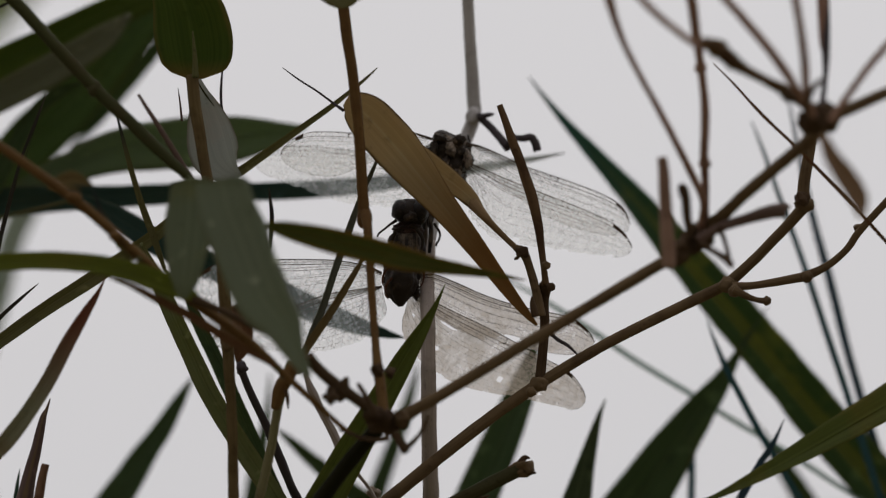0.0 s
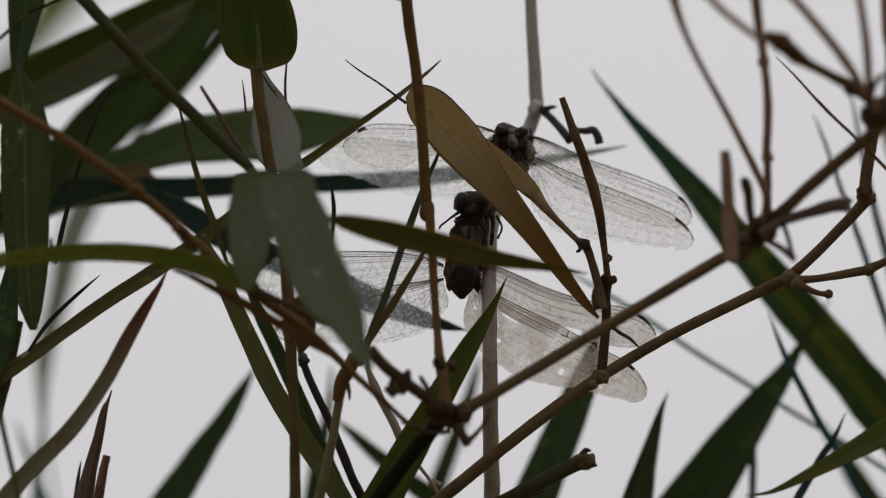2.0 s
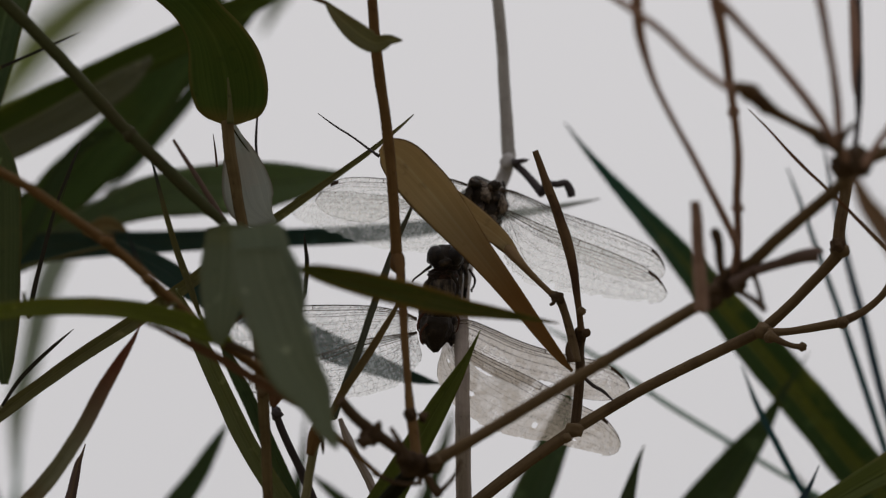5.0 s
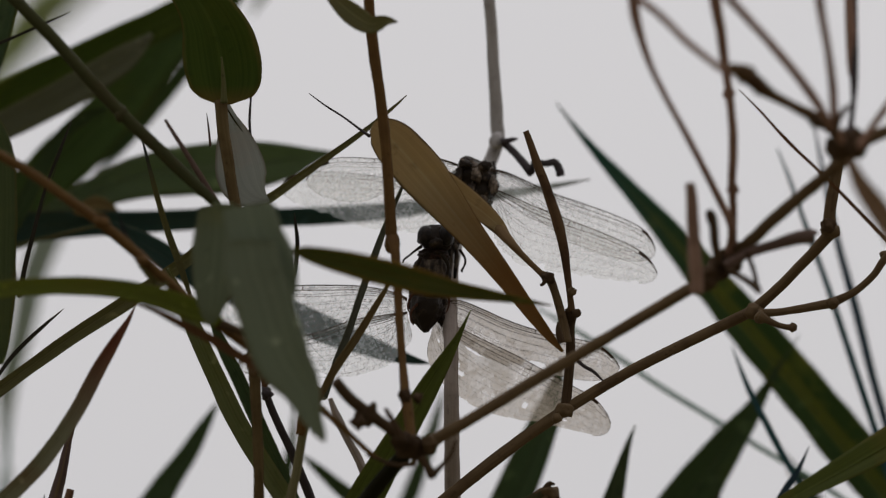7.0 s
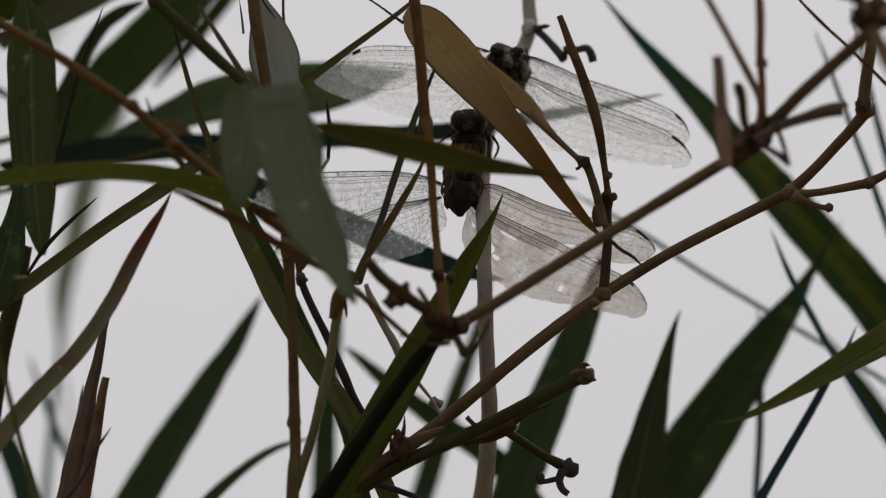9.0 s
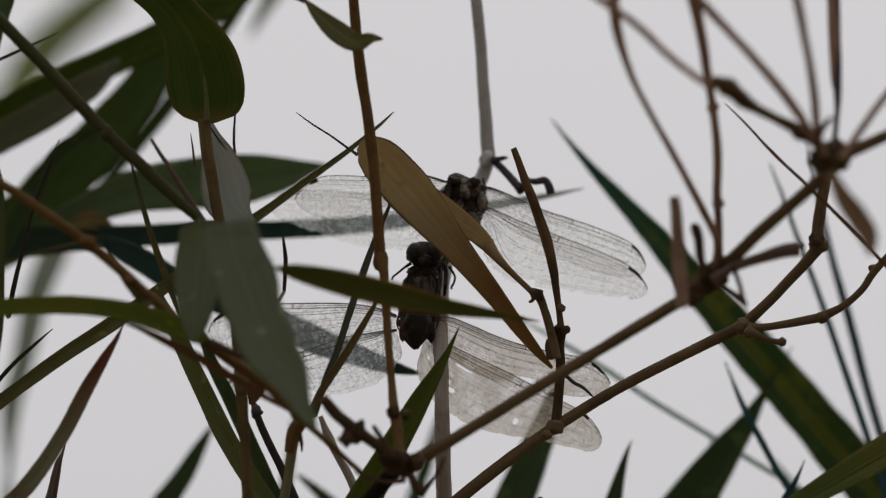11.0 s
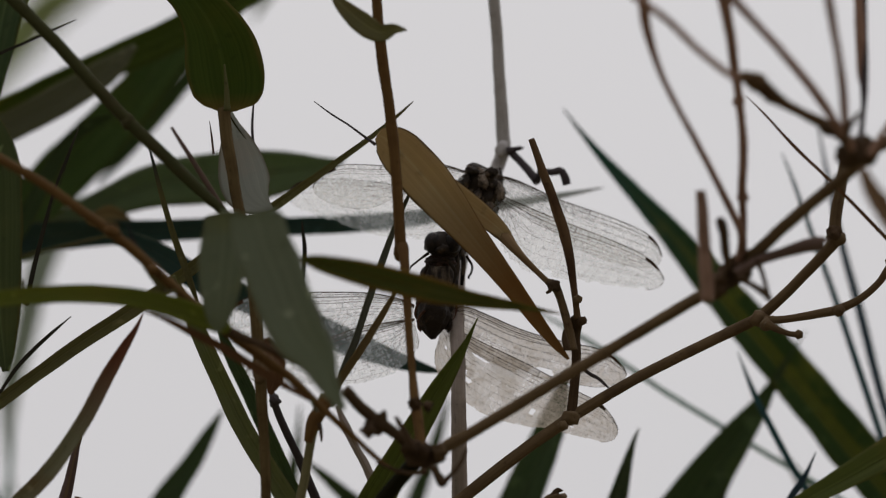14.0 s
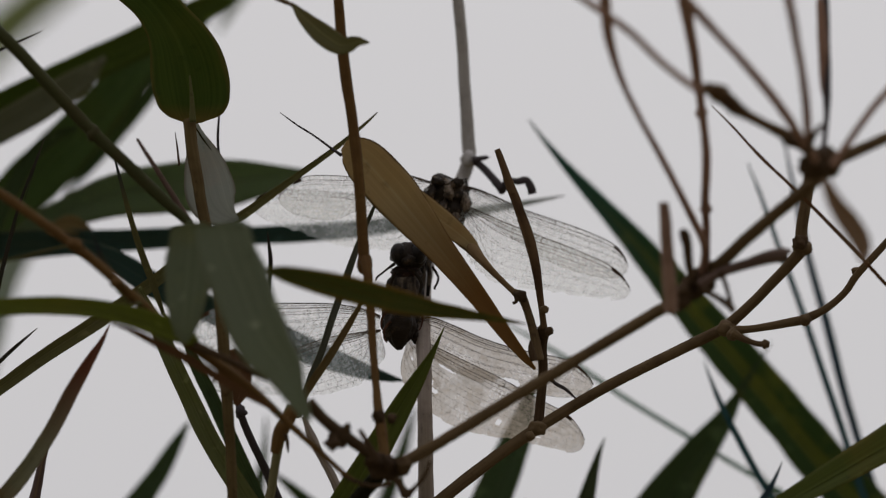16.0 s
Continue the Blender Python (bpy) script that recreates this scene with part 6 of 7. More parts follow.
def bezier_row(pts, count):
    path = curve_points([(*p, 0.001) if len(p) == 3 else p for p in pts], 12)
    a = np.array([p[:3] for p in path])
    s = np.concatenate([[0], np.cumsum(np.linalg.norm(np.diff(a, axis=0), axis=1))])
    q = np.linspace(0, s[-1], count)
    return np.stack([np.interp(q, s, a[:, k]) for k in range(3)], 1)


def wing(name, parent, lead, trail, seed, holes=(), ragged=0.0, stigma=(0.84, 0.93), label="", nodus=0.52, weight=1.0, skin=None, net=1.0):
    """A dragonfly wing between its leading and trailing edge (root to tip): film, raised net of veins, dark spot."""
    rng = random.Random(seed)
    o = origin_of(parent)
    nu, nv = 190, 66
    a, b = bezier_row(lead, nu + 1), bezier_row(trail, nu + 1)
    off = np.array(TOWARD)

    def at(u, v, lift=0.0):
        x = min(max(u, 0), 1) * nu
        i = min(int(x), nu - 1)
        k = x - i
        p = (a[i] * (1 - k) + a[i + 1] * k) * (1 - v) + (b[i] * (1 - k) + b[i + 1] * k) * v
        corr = 0.00008 * math.sin(v * 26) * (1 - v) * min(1, 4 * (1 - u))
        return Vector(p + off * (corr + lift)) - o

    def gone(u, v):
        if ragged and v > 1 - ragged * (0.35 + 0.9 * max(0, noise.noise((u * 13, seed, 0.0)) + 0.5 * noise.noise((u * 37, seed, 3.0)) + 0.1)) and 0.12 < u < 0.9:
            return True
        for hu, hv, ru, rv in holes:
            d = ((u - hu) / ru) ** 2 + ((v - hv) / rv) ** 2
            if d < 1 + 0.9 * noise.noise((u * 60, v * 25, seed)):
                return True
        return False

    bm = bmesh.new()
    grid = [[bm.verts.new(at(i / nu, j / nv)) for j in range(nv + 1)] for i in range(nu + 1)]
    for i in range(nu):
        for j in range(nv):
            if not gone((i + 0.5) / nu, (j + 0.5) / nv):
                bm.faces.new((grid[i][j], grid[i + 1][j], grid[i + 1][j + 1], grid[i][j + 1])).smooth = True
    bmesh.ops.delete(bm, geom=[v for v in bm.verts if not v.link_faces], context="VERTS")
    film = part(name, bm, skin or FILM, parent, label)

    vb = bmesh.new()

    def line(q, r0, r1):
        """A thin three-sided vein along parameter points; breaks off where the film is gone."""
        run = []
        for k, (u, v) in enumerate(q):
            if gone(u, v):
                flush(run, r0, r1, len(q))
                run = []
            else:
                run.append((at(u, v), k))
        flush(run, r0, r1, len(q))

    def flush(run, r0, r1, total):
        if len(run) < 2:
            return
        rings = []
        for i, (p, k) in enumerate(run):
            t = (run[min(i + 1, len(run) - 1)][0] - run[max(i - 1, 0)][0]).normalized()
            s = TOWARD.cross(t)
            if s.length < 1e-4:
                s = Vector((1, 0, 0))
            s.normalize()
            w = t.cross(s)
            r = r0 + (r1 - r0) * k / total
            rings.append([vb.verts.new(p + (s * math.cos(h) + w * math.sin(h)) * r) for h in (0.5, 2.6, 4.7)])
        for x, y in zip(rings, rings[1:]):
            for k in range(3):
                vb.faces.new((x[k], x[(k + 1) % 3], y[(k + 1) % 3], y[k]))

    mm = 0.00110 * weight
    steps = 60
    longs = [0.0, 0.045, 0.09, 0.15, 0.20, 0.31, 0.37, 0.50, 0.58, 0.74, 0.85, 1.0]
    wob = [rng.uniform(0, 50) for _ in longs]

    def vv(k, u):
        if k in (0, len(longs) - 1):
            return longs[k]
        bend = 0.03 * math.sin(u * 5 + wob[k]) + 0.008 * math.sin(u * 17 + wob[k])
        sag = 0.10 * longs[k] * (1 - longs[k]) * math.sin(u * math.pi)
        return min(0.98, max(0.01, longs[k] + (bend * min(1, longs[k] * 4) + sag) * min(1, u * 5)))

    for k in range(len(longs)):
        start = 0.0 if k < 5 else rng.uniform(0.02, 0.10)
        end = nodus if k == 1 else 1.0 if k in (0, 2, len(longs) - 1) else rng.uniform(0.86, 0.97)
        thick = (0.13, 0.07, 0.10, 0.05, 0.062, 0.032, 0.040, 0.028, 0.034, 0.026, 0.026, 0.050)[k]
        line([(start + (end - start) * i / steps, vv(k, start + (end - start) * i / steps)) for i in range(steps + 1)], thick * mm, thick * mm * 0.6)
    for k in range(len(longs) - 1):
        count = (34, 26, 24, 22, 26, 26, 28, 30, 32, 36, 40)[k]
        if k == 1:
            count = 30
        for c in range(count):
            u = (c + rng.uniform(0.15, 0.85)) / count
            du = rng.uniform(-0.006, 0.012) * (1 + k * 0.3)
            v0, v1 = vv(k, u), vv(k + 1, u + du)
            if v1 - v0 < 0.004 or u + du >= 0.995:
                continue
            mid = (u + du * 0.5 + rng.uniform(-0.003, 0.003), (v0 + v1) / 2)
            fine = (0.020 if k < 4 else 0.012 * net) * mm
            line([(u, v0), mid, (u + du, v1)], fine, fine)
            if k > 5 and rng.random() < 0.5:
                line([mid, (mid[0] + 0.7 / count, mid[1] + rng.uniform(-0.02, 0.02))], 0.011 * mm * net, 0.011 * mm * net)
    for k in range(7 if ragged else 0):
        v1 = 0.42 + 0.085 * k
        u1 = rng.uniform(0.22, 0.34)
        line([(0.015 + u1 * q, v1 * q ** 0.6 + 0.02 * math.sin(q * 6 + k)) for q in np.linspace(0.05, 1, 16)], 0.030 * mm, 0.016 * mm)
    line([(nodus, 0.0), (nodus + 0.004, vv(2, nodus))], 0.10 * mm, 0.08 * mm)
    part("vein_net", vb, VEIN, film, "dark brown net of veins")
    if stigma:
        sb = bmesh.new()
        cells = 8
        rows = []
        for i in range(cells + 1):
            u = stigma[0] + (stigma[1] - stigma[0]) * i / cells
            taper = 0.002 if 0 < i < cells else 0.012
            hi, lo = 0.002 + taper, vv(2, u) * 0.95 - taper
            rows.append([sb.verts.new(at(u, v, z)) for v, z in ((hi, 0.00009), (lo, 0.00009), (lo, -0.00009), (hi, -0.00009))])
        for x, y in zip(rows, rows[1:]):
            for k in range(4):
                sb.faces.new((x[k], x[(k + 1) % 4], y[(k + 1) % 4], y[k]))
        sb.faces.new(rows[0]), sb.faces.new(rows[-1][::-1])
        part("wing_spot", sb, STIGMA, film, "dark brown wing spot")
    return film


def upper_dragonfly():
    ob = thing("dragonfly", (0.00093, 2.34014, 2.37419), "dark mottled dragonfly with clear spread wings clinging to the twig", "dragonfly", "dragonflies")
    th = part("thorax", shell(bmesh.new(), [(0.00214, 2.33803, 2.37997, 0.0016, 0.00144), (0.00174, 2.33835, 2.37909, 0.00347, 0.00312), (0.0016, 2.33899, 2.37733, 0.00467, 0.00421), (0.0016, 2.33991, 2.37482, 0.00494, 0.00445), (0.00214, 2.34082, 2.37231, 0.00427, 0.00385), (0.00227, 2.34173, 2.3698, 0.00294, 0.00264), (0.00134, 2.34256, 2.36754, 0.00187, 0.00168)], origin_of(ob), seg=40, rough=0.32, freq=1.5, groove=0.03), BODY, ob)
    node((-0.0008, 2.33419, 2.37738), 0.00147, th, BODY, name="plate", stretch=(1.1, 1, 0.7), turn=(0, 20, 0), rough=0.5, level=3, freq=2.3)
    node((0.00387, 2.33432, 2.377), 0.00147, th, BODY, name="plate", stretch=(1.1, 1, 0.8), turn=(0, -20, 0), rough=0.5, level=3, freq=2.3)
    node((-0.0024, 2.33505, 2.375), 0.00147, th, BODY, name="plate", stretch=(0.8, 1, 1.2), turn=(0, 15, 0), rough=0.5, level=3, freq=2.3)
    node((0.00173, 2.33501, 2.37512), 0.00173, th, PLATE, name="plate", stretch=(0.7, 0.7, 1.1), turn=(0, -25, 0), rough=0.5, level=3, freq=2.3)
    node((0.00027, 2.33624, 2.37174), 0.00160, th, PLATE, name="plate", stretch=(0.6, 0.7, 1.2), turn=(0, 25, 0), rough=0.5, level=3, freq=2.3)
    node((0.00573, 2.33677, 2.37322), 0.00147, th, PLATE, name="plate", stretch=(0.7, 1, 1.5), turn=(0, -8, 0), rough=0.5, level=3, freq=2.3)
    node((0.00333, 2.33791, 2.37009), 0.00133, th, PLATE, name="plate", stretch=(0.8, 0.8, 1.5), turn=(0, 10, 0), rough=0.5, level=3, freq=2.3)
    node((0.00161, 2.34452, 2.37969), 0.00294, ob, EYE, name="head", stretch=(1.3, 1, 0.7), rough=0.15, level=3)
    part("abdomen", shell(bmesh.new(), [(0.00147, 2.34041, 2.3676, 0.00187, 0.00168), (-0.00027, 2.34123, 2.36534, 0.00187, 0.00168), (-0.00213, 2.34205, 2.36309, 0.00187, 0.00168), (-0.00347, 2.34278, 2.36108, 0.00173, 0.00156), (-0.0044, 2.34342, 2.35932, 0.00147, 0.00132), (-0.0048, 2.34388, 2.35807, 0.0008, 0.00072)], origin_of(ob), seg=24, rings=5, rough=0.1), STREAKED, ob, "dark ringed abdomen behind the dry leaf")
    stem("leg", [(-0.00213, 2.3415, 2.35876, 0.0004), (-0.0008, 2.34227, 2.35663, 0.00033), (-0.00093, 2.34282, 2.35513, 0.0003), (-0.0016, 2.34323, 2.354, 0.00027), (-0.00133, 2.34337, 2.35362, 0.0002)], DARKBODY, ob, seg=6)
    stem("leg", [(-0.0032, 2.33529, 2.36997, 0.00047), (-0.0016, 2.33666, 2.36621, 0.0004), (-0.00266, 2.33766, 2.36346, 0.00033)], DARKBODY, ob, seg=6)
    stem("leg", [(0.00415, 2.34466, 2.37346, 0.00047), (0.00562, 2.34647, 2.37627, 0.0004), (0.00643, 2.34792, 2.3801, 0.0004), (0.0059, 2.3494, 2.38381, 0.00034)], DARKBODY, ob, seg=6)
    stem("leg", [(-0.00466, 2.34005, 2.35979, 0.00054), (-0.00426, 2.34124, 2.35653, 0.00067), (-0.00453, 2.34269, 2.35253, 0.00047)], STREAKED, ob, seg=8)
    stem("leg", [(-0.00306, 2.34015, 2.35955, 0.00047), (-0.0028, 2.34133, 2.35629, 0.00056), (-0.0032, 2.34297, 2.35178, 0.0004)], STREAKED, ob, seg=8)
    fore = "clear veined front wing"
    hind = "clear veined hind wing with a torn rear edge"
    wing("wing", ob, [(0.00473, 2.33691, 2.37721, 0.00007), (0.00847, 2.3388, 2.37722, 0.00007), (0.01383, 2.34124, 2.37572, 0.00007), (0.01919, 2.34377, 2.37397, 0.00007), (0.02456, 2.34607, 2.37284, 0.00007), (0.03262, 2.34869, 2.37083, 0.00007), (0.03868, 2.35122, 2.36907, 0.00007), (0.04206, 2.35362, 2.36768, 0.00007), (0.04384, 2.35616, 2.3659, 0.00007), (0.04442, 2.35852, 2.36462, 0.00007)],
         [(0.00447, 2.33768, 2.37508, 0.00007), (0.00848, 2.34083, 2.37228, 0.00007), (0.01519, 2.34444, 2.36822, 0.00007), (0.0219, 2.34786, 2.36465, 0.00007), (0.02861, 2.35097, 2.36196, 0.00007), (0.03467, 2.35349, 2.3609, 0.00007), (0.04073, 2.35564, 2.36084, 0.00007), (0.04345, 2.35724, 2.36229, 0.00007), (0.04428, 2.3587, 2.36412, 0.00007)], 3, label=fore, stigma=(0.845, 0.935), weight=1.25)
    wing("wing", ob, [(0.00473, 2.3364, 2.37275, 0.00007), (0.00847, 2.33816, 2.37157, 0.00007), (0.01516, 2.34033, 2.36926, 0.00007), (0.02185, 2.34242, 2.3672, 0.00007), (0.02988, 2.34463, 2.36476, 0.00007), (0.03792, 2.34699, 2.36195, 0.00007), (0.04223, 2.34912, 2.35975, 0.00007), (0.0444, 2.35134, 2.35729, 0.00007), (0.04469, 2.35293, 2.35659, 0.00007)],
         [(0.00341, 2.338, 2.36837, 0.00007), (0.00476, 2.34087, 2.36374, 0.00007), (0.00637, 2.34373, 2.35911, 0.00007), (0.01052, 2.34605, 2.35599, 0.00007), (0.01654, 2.34764, 2.35488, 0.00007), (0.02323, 2.34904, 2.35427, 0.00007), (0.02993, 2.35036, 2.35391, 0.00007), (0.03797, 2.35162, 2.35368, 0.00007), (0.04307, 2.35248, 2.35457, 0.00007), (0.04456, 2.35311, 2.35608, 0.00007)], 4, ragged=0.20, label=hind, stigma=(0.83, 0.925), nodus=0.45, weight=1.15)
    wing("wing", ob, [(-0.00247, 2.33815, 2.37381, 0.00007), (-0.00955, 2.34044, 2.37409, 0.00007), (-0.01557, 2.34228, 2.37561, 0.00007), (-0.02094, 2.34389, 2.37777, 0.00007), (-0.029, 2.34568, 2.37943, 0.00007), (-0.03707, 2.3477, 2.38045, 0.00007), (-0.04112, 2.34999, 2.38073, 0.00007), (-0.04358, 2.35261, 2.38013, 0.00007), (-0.04482, 2.35536, 2.37914, 0.00007)],
         [(-0.00326, 2.3392, 2.37093, 0.00007), (-0.00593, 2.34267, 2.36723, 0.00007), (-0.00953, 2.34565, 2.3649, 0.00007), (-0.01422, 2.34785, 2.3647, 0.00007), (-0.01959, 2.34959, 2.36576, 0.00007), (-0.02496, 2.3511, 2.36745, 0.00007), (-0.03169, 2.35221, 2.37027, 0.00007), (-0.03709, 2.3534, 2.37284, 0.00007), (-0.04182, 2.3545, 2.37567, 0.00007), (-0.04428, 2.35582, 2.37788, 0.00007)], 5, ragged=0.07, label=hind, stigma=(0.855, 0.945), nodus=0.48)
    wing("wing", ob, [(-0.00248, 2.3328, 2.3768, 0.00007), (-0.00754, 2.33277, 2.37834, 0.00007), (-0.01421, 2.33316, 2.37875, 0.00007), (-0.02088, 2.33377, 2.37854, 0.00007), (-0.02621, 2.33415, 2.37895, 0.00007), (-0.03155, 2.33466, 2.37899, 0.00007), (-0.03529, 2.33564, 2.37778, 0.00007), (-0.03769, 2.33688, 2.37582, 0.00007), (-0.03836, 2.3379, 2.37449, 0.00007)],
         [(-0.00274, 2.33349, 2.37492, 0.00007), (-0.00953, 2.33451, 2.37358, 0.00007), (-0.01553, 2.33548, 2.37236, 0.00007), (-0.01953, 2.33645, 2.37115, 0.00007), (-0.02486, 2.33766, 2.36931, 0.00007), (-0.0302, 2.33808, 2.3696, 0.00007), (-0.03487, 2.3381, 2.37102, 0.00007), (-0.03742, 2.33802, 2.37269, 0.00007), (-0.03823, 2.33804, 2.37412, 0.00007)], 6, label=fore, stigma=(0.80, 0.855))
    return ob


def lower_dragonfly():
    ob = thing("dragonfly", (-0.00958, 2.33882, 2.34857), "dark brown dragonfly with frayed wings holding on below the other", "dragonfly", "dragonflies")
    hd = part("head", shell(bmesh.new(), [(-0.00771, 2.33391, 2.36207, 0.00133, 0.0012), (-0.00771, 2.33427, 2.36107, 0.00319, 0.00287), (-0.00785, 2.33491, 2.35932, 0.00412, 0.00371), (-0.00798, 2.33554, 2.35757, 0.00372, 0.00335), (-0.00825, 2.336, 2.35632, 0.002, 0.0018)], origin_of(ob), seg=32, rough=0.15), DARKBODY, ob)
    node((-0.00997, 2.33331, 2.35902), 0.00226, hd, EYE, name="eye", stretch=(0.92, 1, 1.12), rough=0.03, level=4)
    node((-0.00545, 2.33331, 2.35902), 0.00226, hd, EYE, name="eye", stretch=(0.92, 1, 1.12), rough=0.03, level=4)
    node((-0.00771, 2.33255, 2.35704), 0.00173, hd, DARKBODY, name="face", stretch=(1.1, 0.8, 0.8), rough=0.4, level=3)
    neck = part("neck", shell(bmesh.new(), [(-0.00825, 2.33582, 2.35682, 0.00213, 0.00192), (-0.00825, 2.33609, 2.35607, 0.00306, 0.00275), (-0.00838, 2.33641, 2.3552, 0.00333, 0.00299), (-0.00851, 2.33673, 2.35432, 0.00293, 0.00263)], origin_of(ob), seg=28, rough=0.25), COLLAR, ob, "reddish-brown collar")
    node((-0.00957, 2.33421, 2.35481), 0.00106, neck, DARKBODY, name="lobe", stretch=(1.2, 0.7, 0.6), rough=0.5, level=3)
    node((-0.00678, 2.33412, 2.35506), 0.00120, neck, DARKBODY, name="lobe", stretch=(1.2, 0.7, 0.6), rough=0.5, level=3)
    th = part("thorax", shell(bmesh.new(), [(-0.00851, 2.3365, 2.35495, 0.00186, 0.00168), (-0.00851, 2.33682, 2.35407, 0.00346, 0.00311), (-0.00865, 2.33745, 2.35232, 0.00412, 0.00371), (-0.00891, 2.33836, 2.34982, 0.00439, 0.00395), (-0.00931, 2.33927, 2.34732, 0.00426, 0.00383), (-0.00958, 2.34018, 2.34482, 0.00386, 0.00347), (-0.00971, 2.34091, 2.34282, 0.00293, 0.00263)], origin_of(ob), seg=44, rough=0.14, groove=0.06, grooves=4, freq=1.4), STREAKED, ob)
    node((-0.01036, 2.33463, 2.35044), 0.00292, th, STRIPE, name="stripe", stretch=(0.13, 0.1, 1.0), rough=0.5, level=3, turn=(0, 5, 0), freq=3.0)
    node((-0.00823, 2.33416, 2.35055), 0.00319, th, STRIPE, name="stripe", stretch=(0.13, 0.1, 1.0), rough=0.5, level=3, turn=(0, 0, 0), freq=3.0)
    node((-0.00624, 2.3349, 2.34998), 0.00292, th, STRIPE, name="stripe", stretch=(0.13, 0.1, 1.0), rough=0.5, level=3, turn=(0, -5, 0), freq=3.0)
    node((-0.0121, 2.33718, 2.34868), 0.00266, th, STRIPE, name="stripe", stretch=(0.13, 0.1, 1.0), rough=0.5, level=3, turn=(0, 4, 0), freq=3.0)
    node((-0.01249, 2.33908, 2.34259), 0.00159, th, DARKBODY, name="wing_base", stretch=(0.8, 0.8, 1.2), rough=0.7, level=3, freq=2.5)
    node((-0.00678, 2.33922, 2.34221), 0.00146, th, DARKBODY, name="wing_base", stretch=(0.8, 0.8, 1.2), rough=0.7, level=3, freq=2.5)
    node((-0.01276, 2.33976, 2.34071), 0.00106, th, DARKBODY, name="wing_base", stretch=(0.8, 0.8, 1.2), rough=0.7, level=3, freq=2.5)
    node((-0.00625, 2.33986, 2.34046), 0.00106, th, DARKBODY, name="wing_base", stretch=(0.8, 0.8, 1.2), rough=0.7, level=3, freq=2.5)
    part("abdomen", shell(bmesh.new(), [(-0.0097, 2.33691, 2.34505, 0.00319, 0.00287), (-0.00983, 2.33768, 2.34293, 0.00359, 0.00323), (-0.00996, 2.33832, 2.34118, 0.00332, 0.00299), (-0.0101, 2.33886, 2.33968, 0.00252, 0.00227), (-0.0101, 2.33936, 2.33831, 0.00146, 0.00132), (-0.00996, 2.33977, 2.33719, 0.00053, 0.00048)], origin_of(ob), seg=32, rough=0.16, groove=0.06, grooves=3), DARKBODY, ob, "dark abdomen pointing away")
    stem("leg", [(-0.0109, 2.33376, 2.35663, 0.00047), (-0.01249, 2.33412, 2.35563, 0.00033), (-0.01382, 2.33448, 2.35463, 0.00027), (-0.01515, 2.33485, 2.35363, 0.00027), (-0.01542, 2.33512, 2.35288, 0.0002)], DARKBODY, ob, seg=6)
    stem("leg", [(-0.01115, 2.33091, 2.35276, 0.00053), (-0.01194, 2.33159, 2.35089, 0.00046), (-0.01247, 2.3325, 2.3484, 0.0004), (-0.01141, 2.33318, 2.34652, 0.00033)], DARKBODY, ob, seg=6)
    stem("leg", [(-0.0061, 2.33068, 2.35338, 0.00053), (-0.00478, 2.33159, 2.35089, 0.00046), (-0.00531, 2.33273, 2.34777, 0.0004)], DARKBODY, ob, seg=6)
    for pts in ([(-0.01246, 2.33175, 2.3446, 0.0004), (-0.01379, 2.33239, 2.34285, 0.00033), (-0.01419, 2.33311, 2.34086, 0.00027), (-0.01339, 2.33366, 2.33936, 0.00013)], [(-0.01194, 2.33463, 2.34254, 0.0004), (-0.01327, 2.33518, 2.34104, 0.00033), (-0.01353, 2.3359, 2.33904, 0.00027), (-0.01287, 2.33636, 2.3378, 0.00013)], [(-0.00557, 2.33175, 2.3446, 0.0004), (-0.00451, 2.33239, 2.34285, 0.00033), (-0.00477, 2.33311, 2.34086, 0.0002), (-0.0053, 2.33348, 2.33986, 0.00013)]):
        stem("leg", pts, LEGS, ob, "reddish-brown spiny leg", seg=6)
    fore = "clear veined front wing with torn holes"
    hind = "frayed greyish hind wing with holes"
    wing("wing", ob, [(-0.00772, 2.34048, 2.34401, 0.00007), (-0.0028, 2.34081, 2.34569, 0.00007), (0.00319, 2.34237, 2.34401, 0.00007), (0.00852, 2.34403, 2.34207, 0.00007), (0.01453, 2.34559, 2.34038, 0.00007), (0.02186, 2.34706, 2.33894, 0.00007), (0.02787, 2.3483, 2.33812, 0.00007), (0.03189, 2.34968, 2.33693, 0.00007), (0.03484, 2.35152, 2.33447, 0.00007), (0.03579, 2.35299, 2.33302, 0.00007)],
         [(-0.00798, 2.34157, 2.34101, 0.00007), (-0.00278, 2.34401, 2.33723, 0.00007), (0.00322, 2.34627, 2.33395, 0.00007), (0.00988, 2.34812, 2.3318, 0.00007), (0.01655, 2.34951, 2.33089, 0.00007), (0.02322, 2.3509, 2.32999, 0.00007), (0.02857, 2.35212, 2.32958, 0.00007), (0.03311, 2.35287, 2.33042, 0.00007), (0.03552, 2.35322, 2.33239, 0.00007)], 7, holes=((0.555, 0.86, 0.06, 0.11), (0.47, 0.95, 0.04, 0.06)), label=fore, stigma=(0.855, 0.935), weight=1.3, skin=DUSTY)
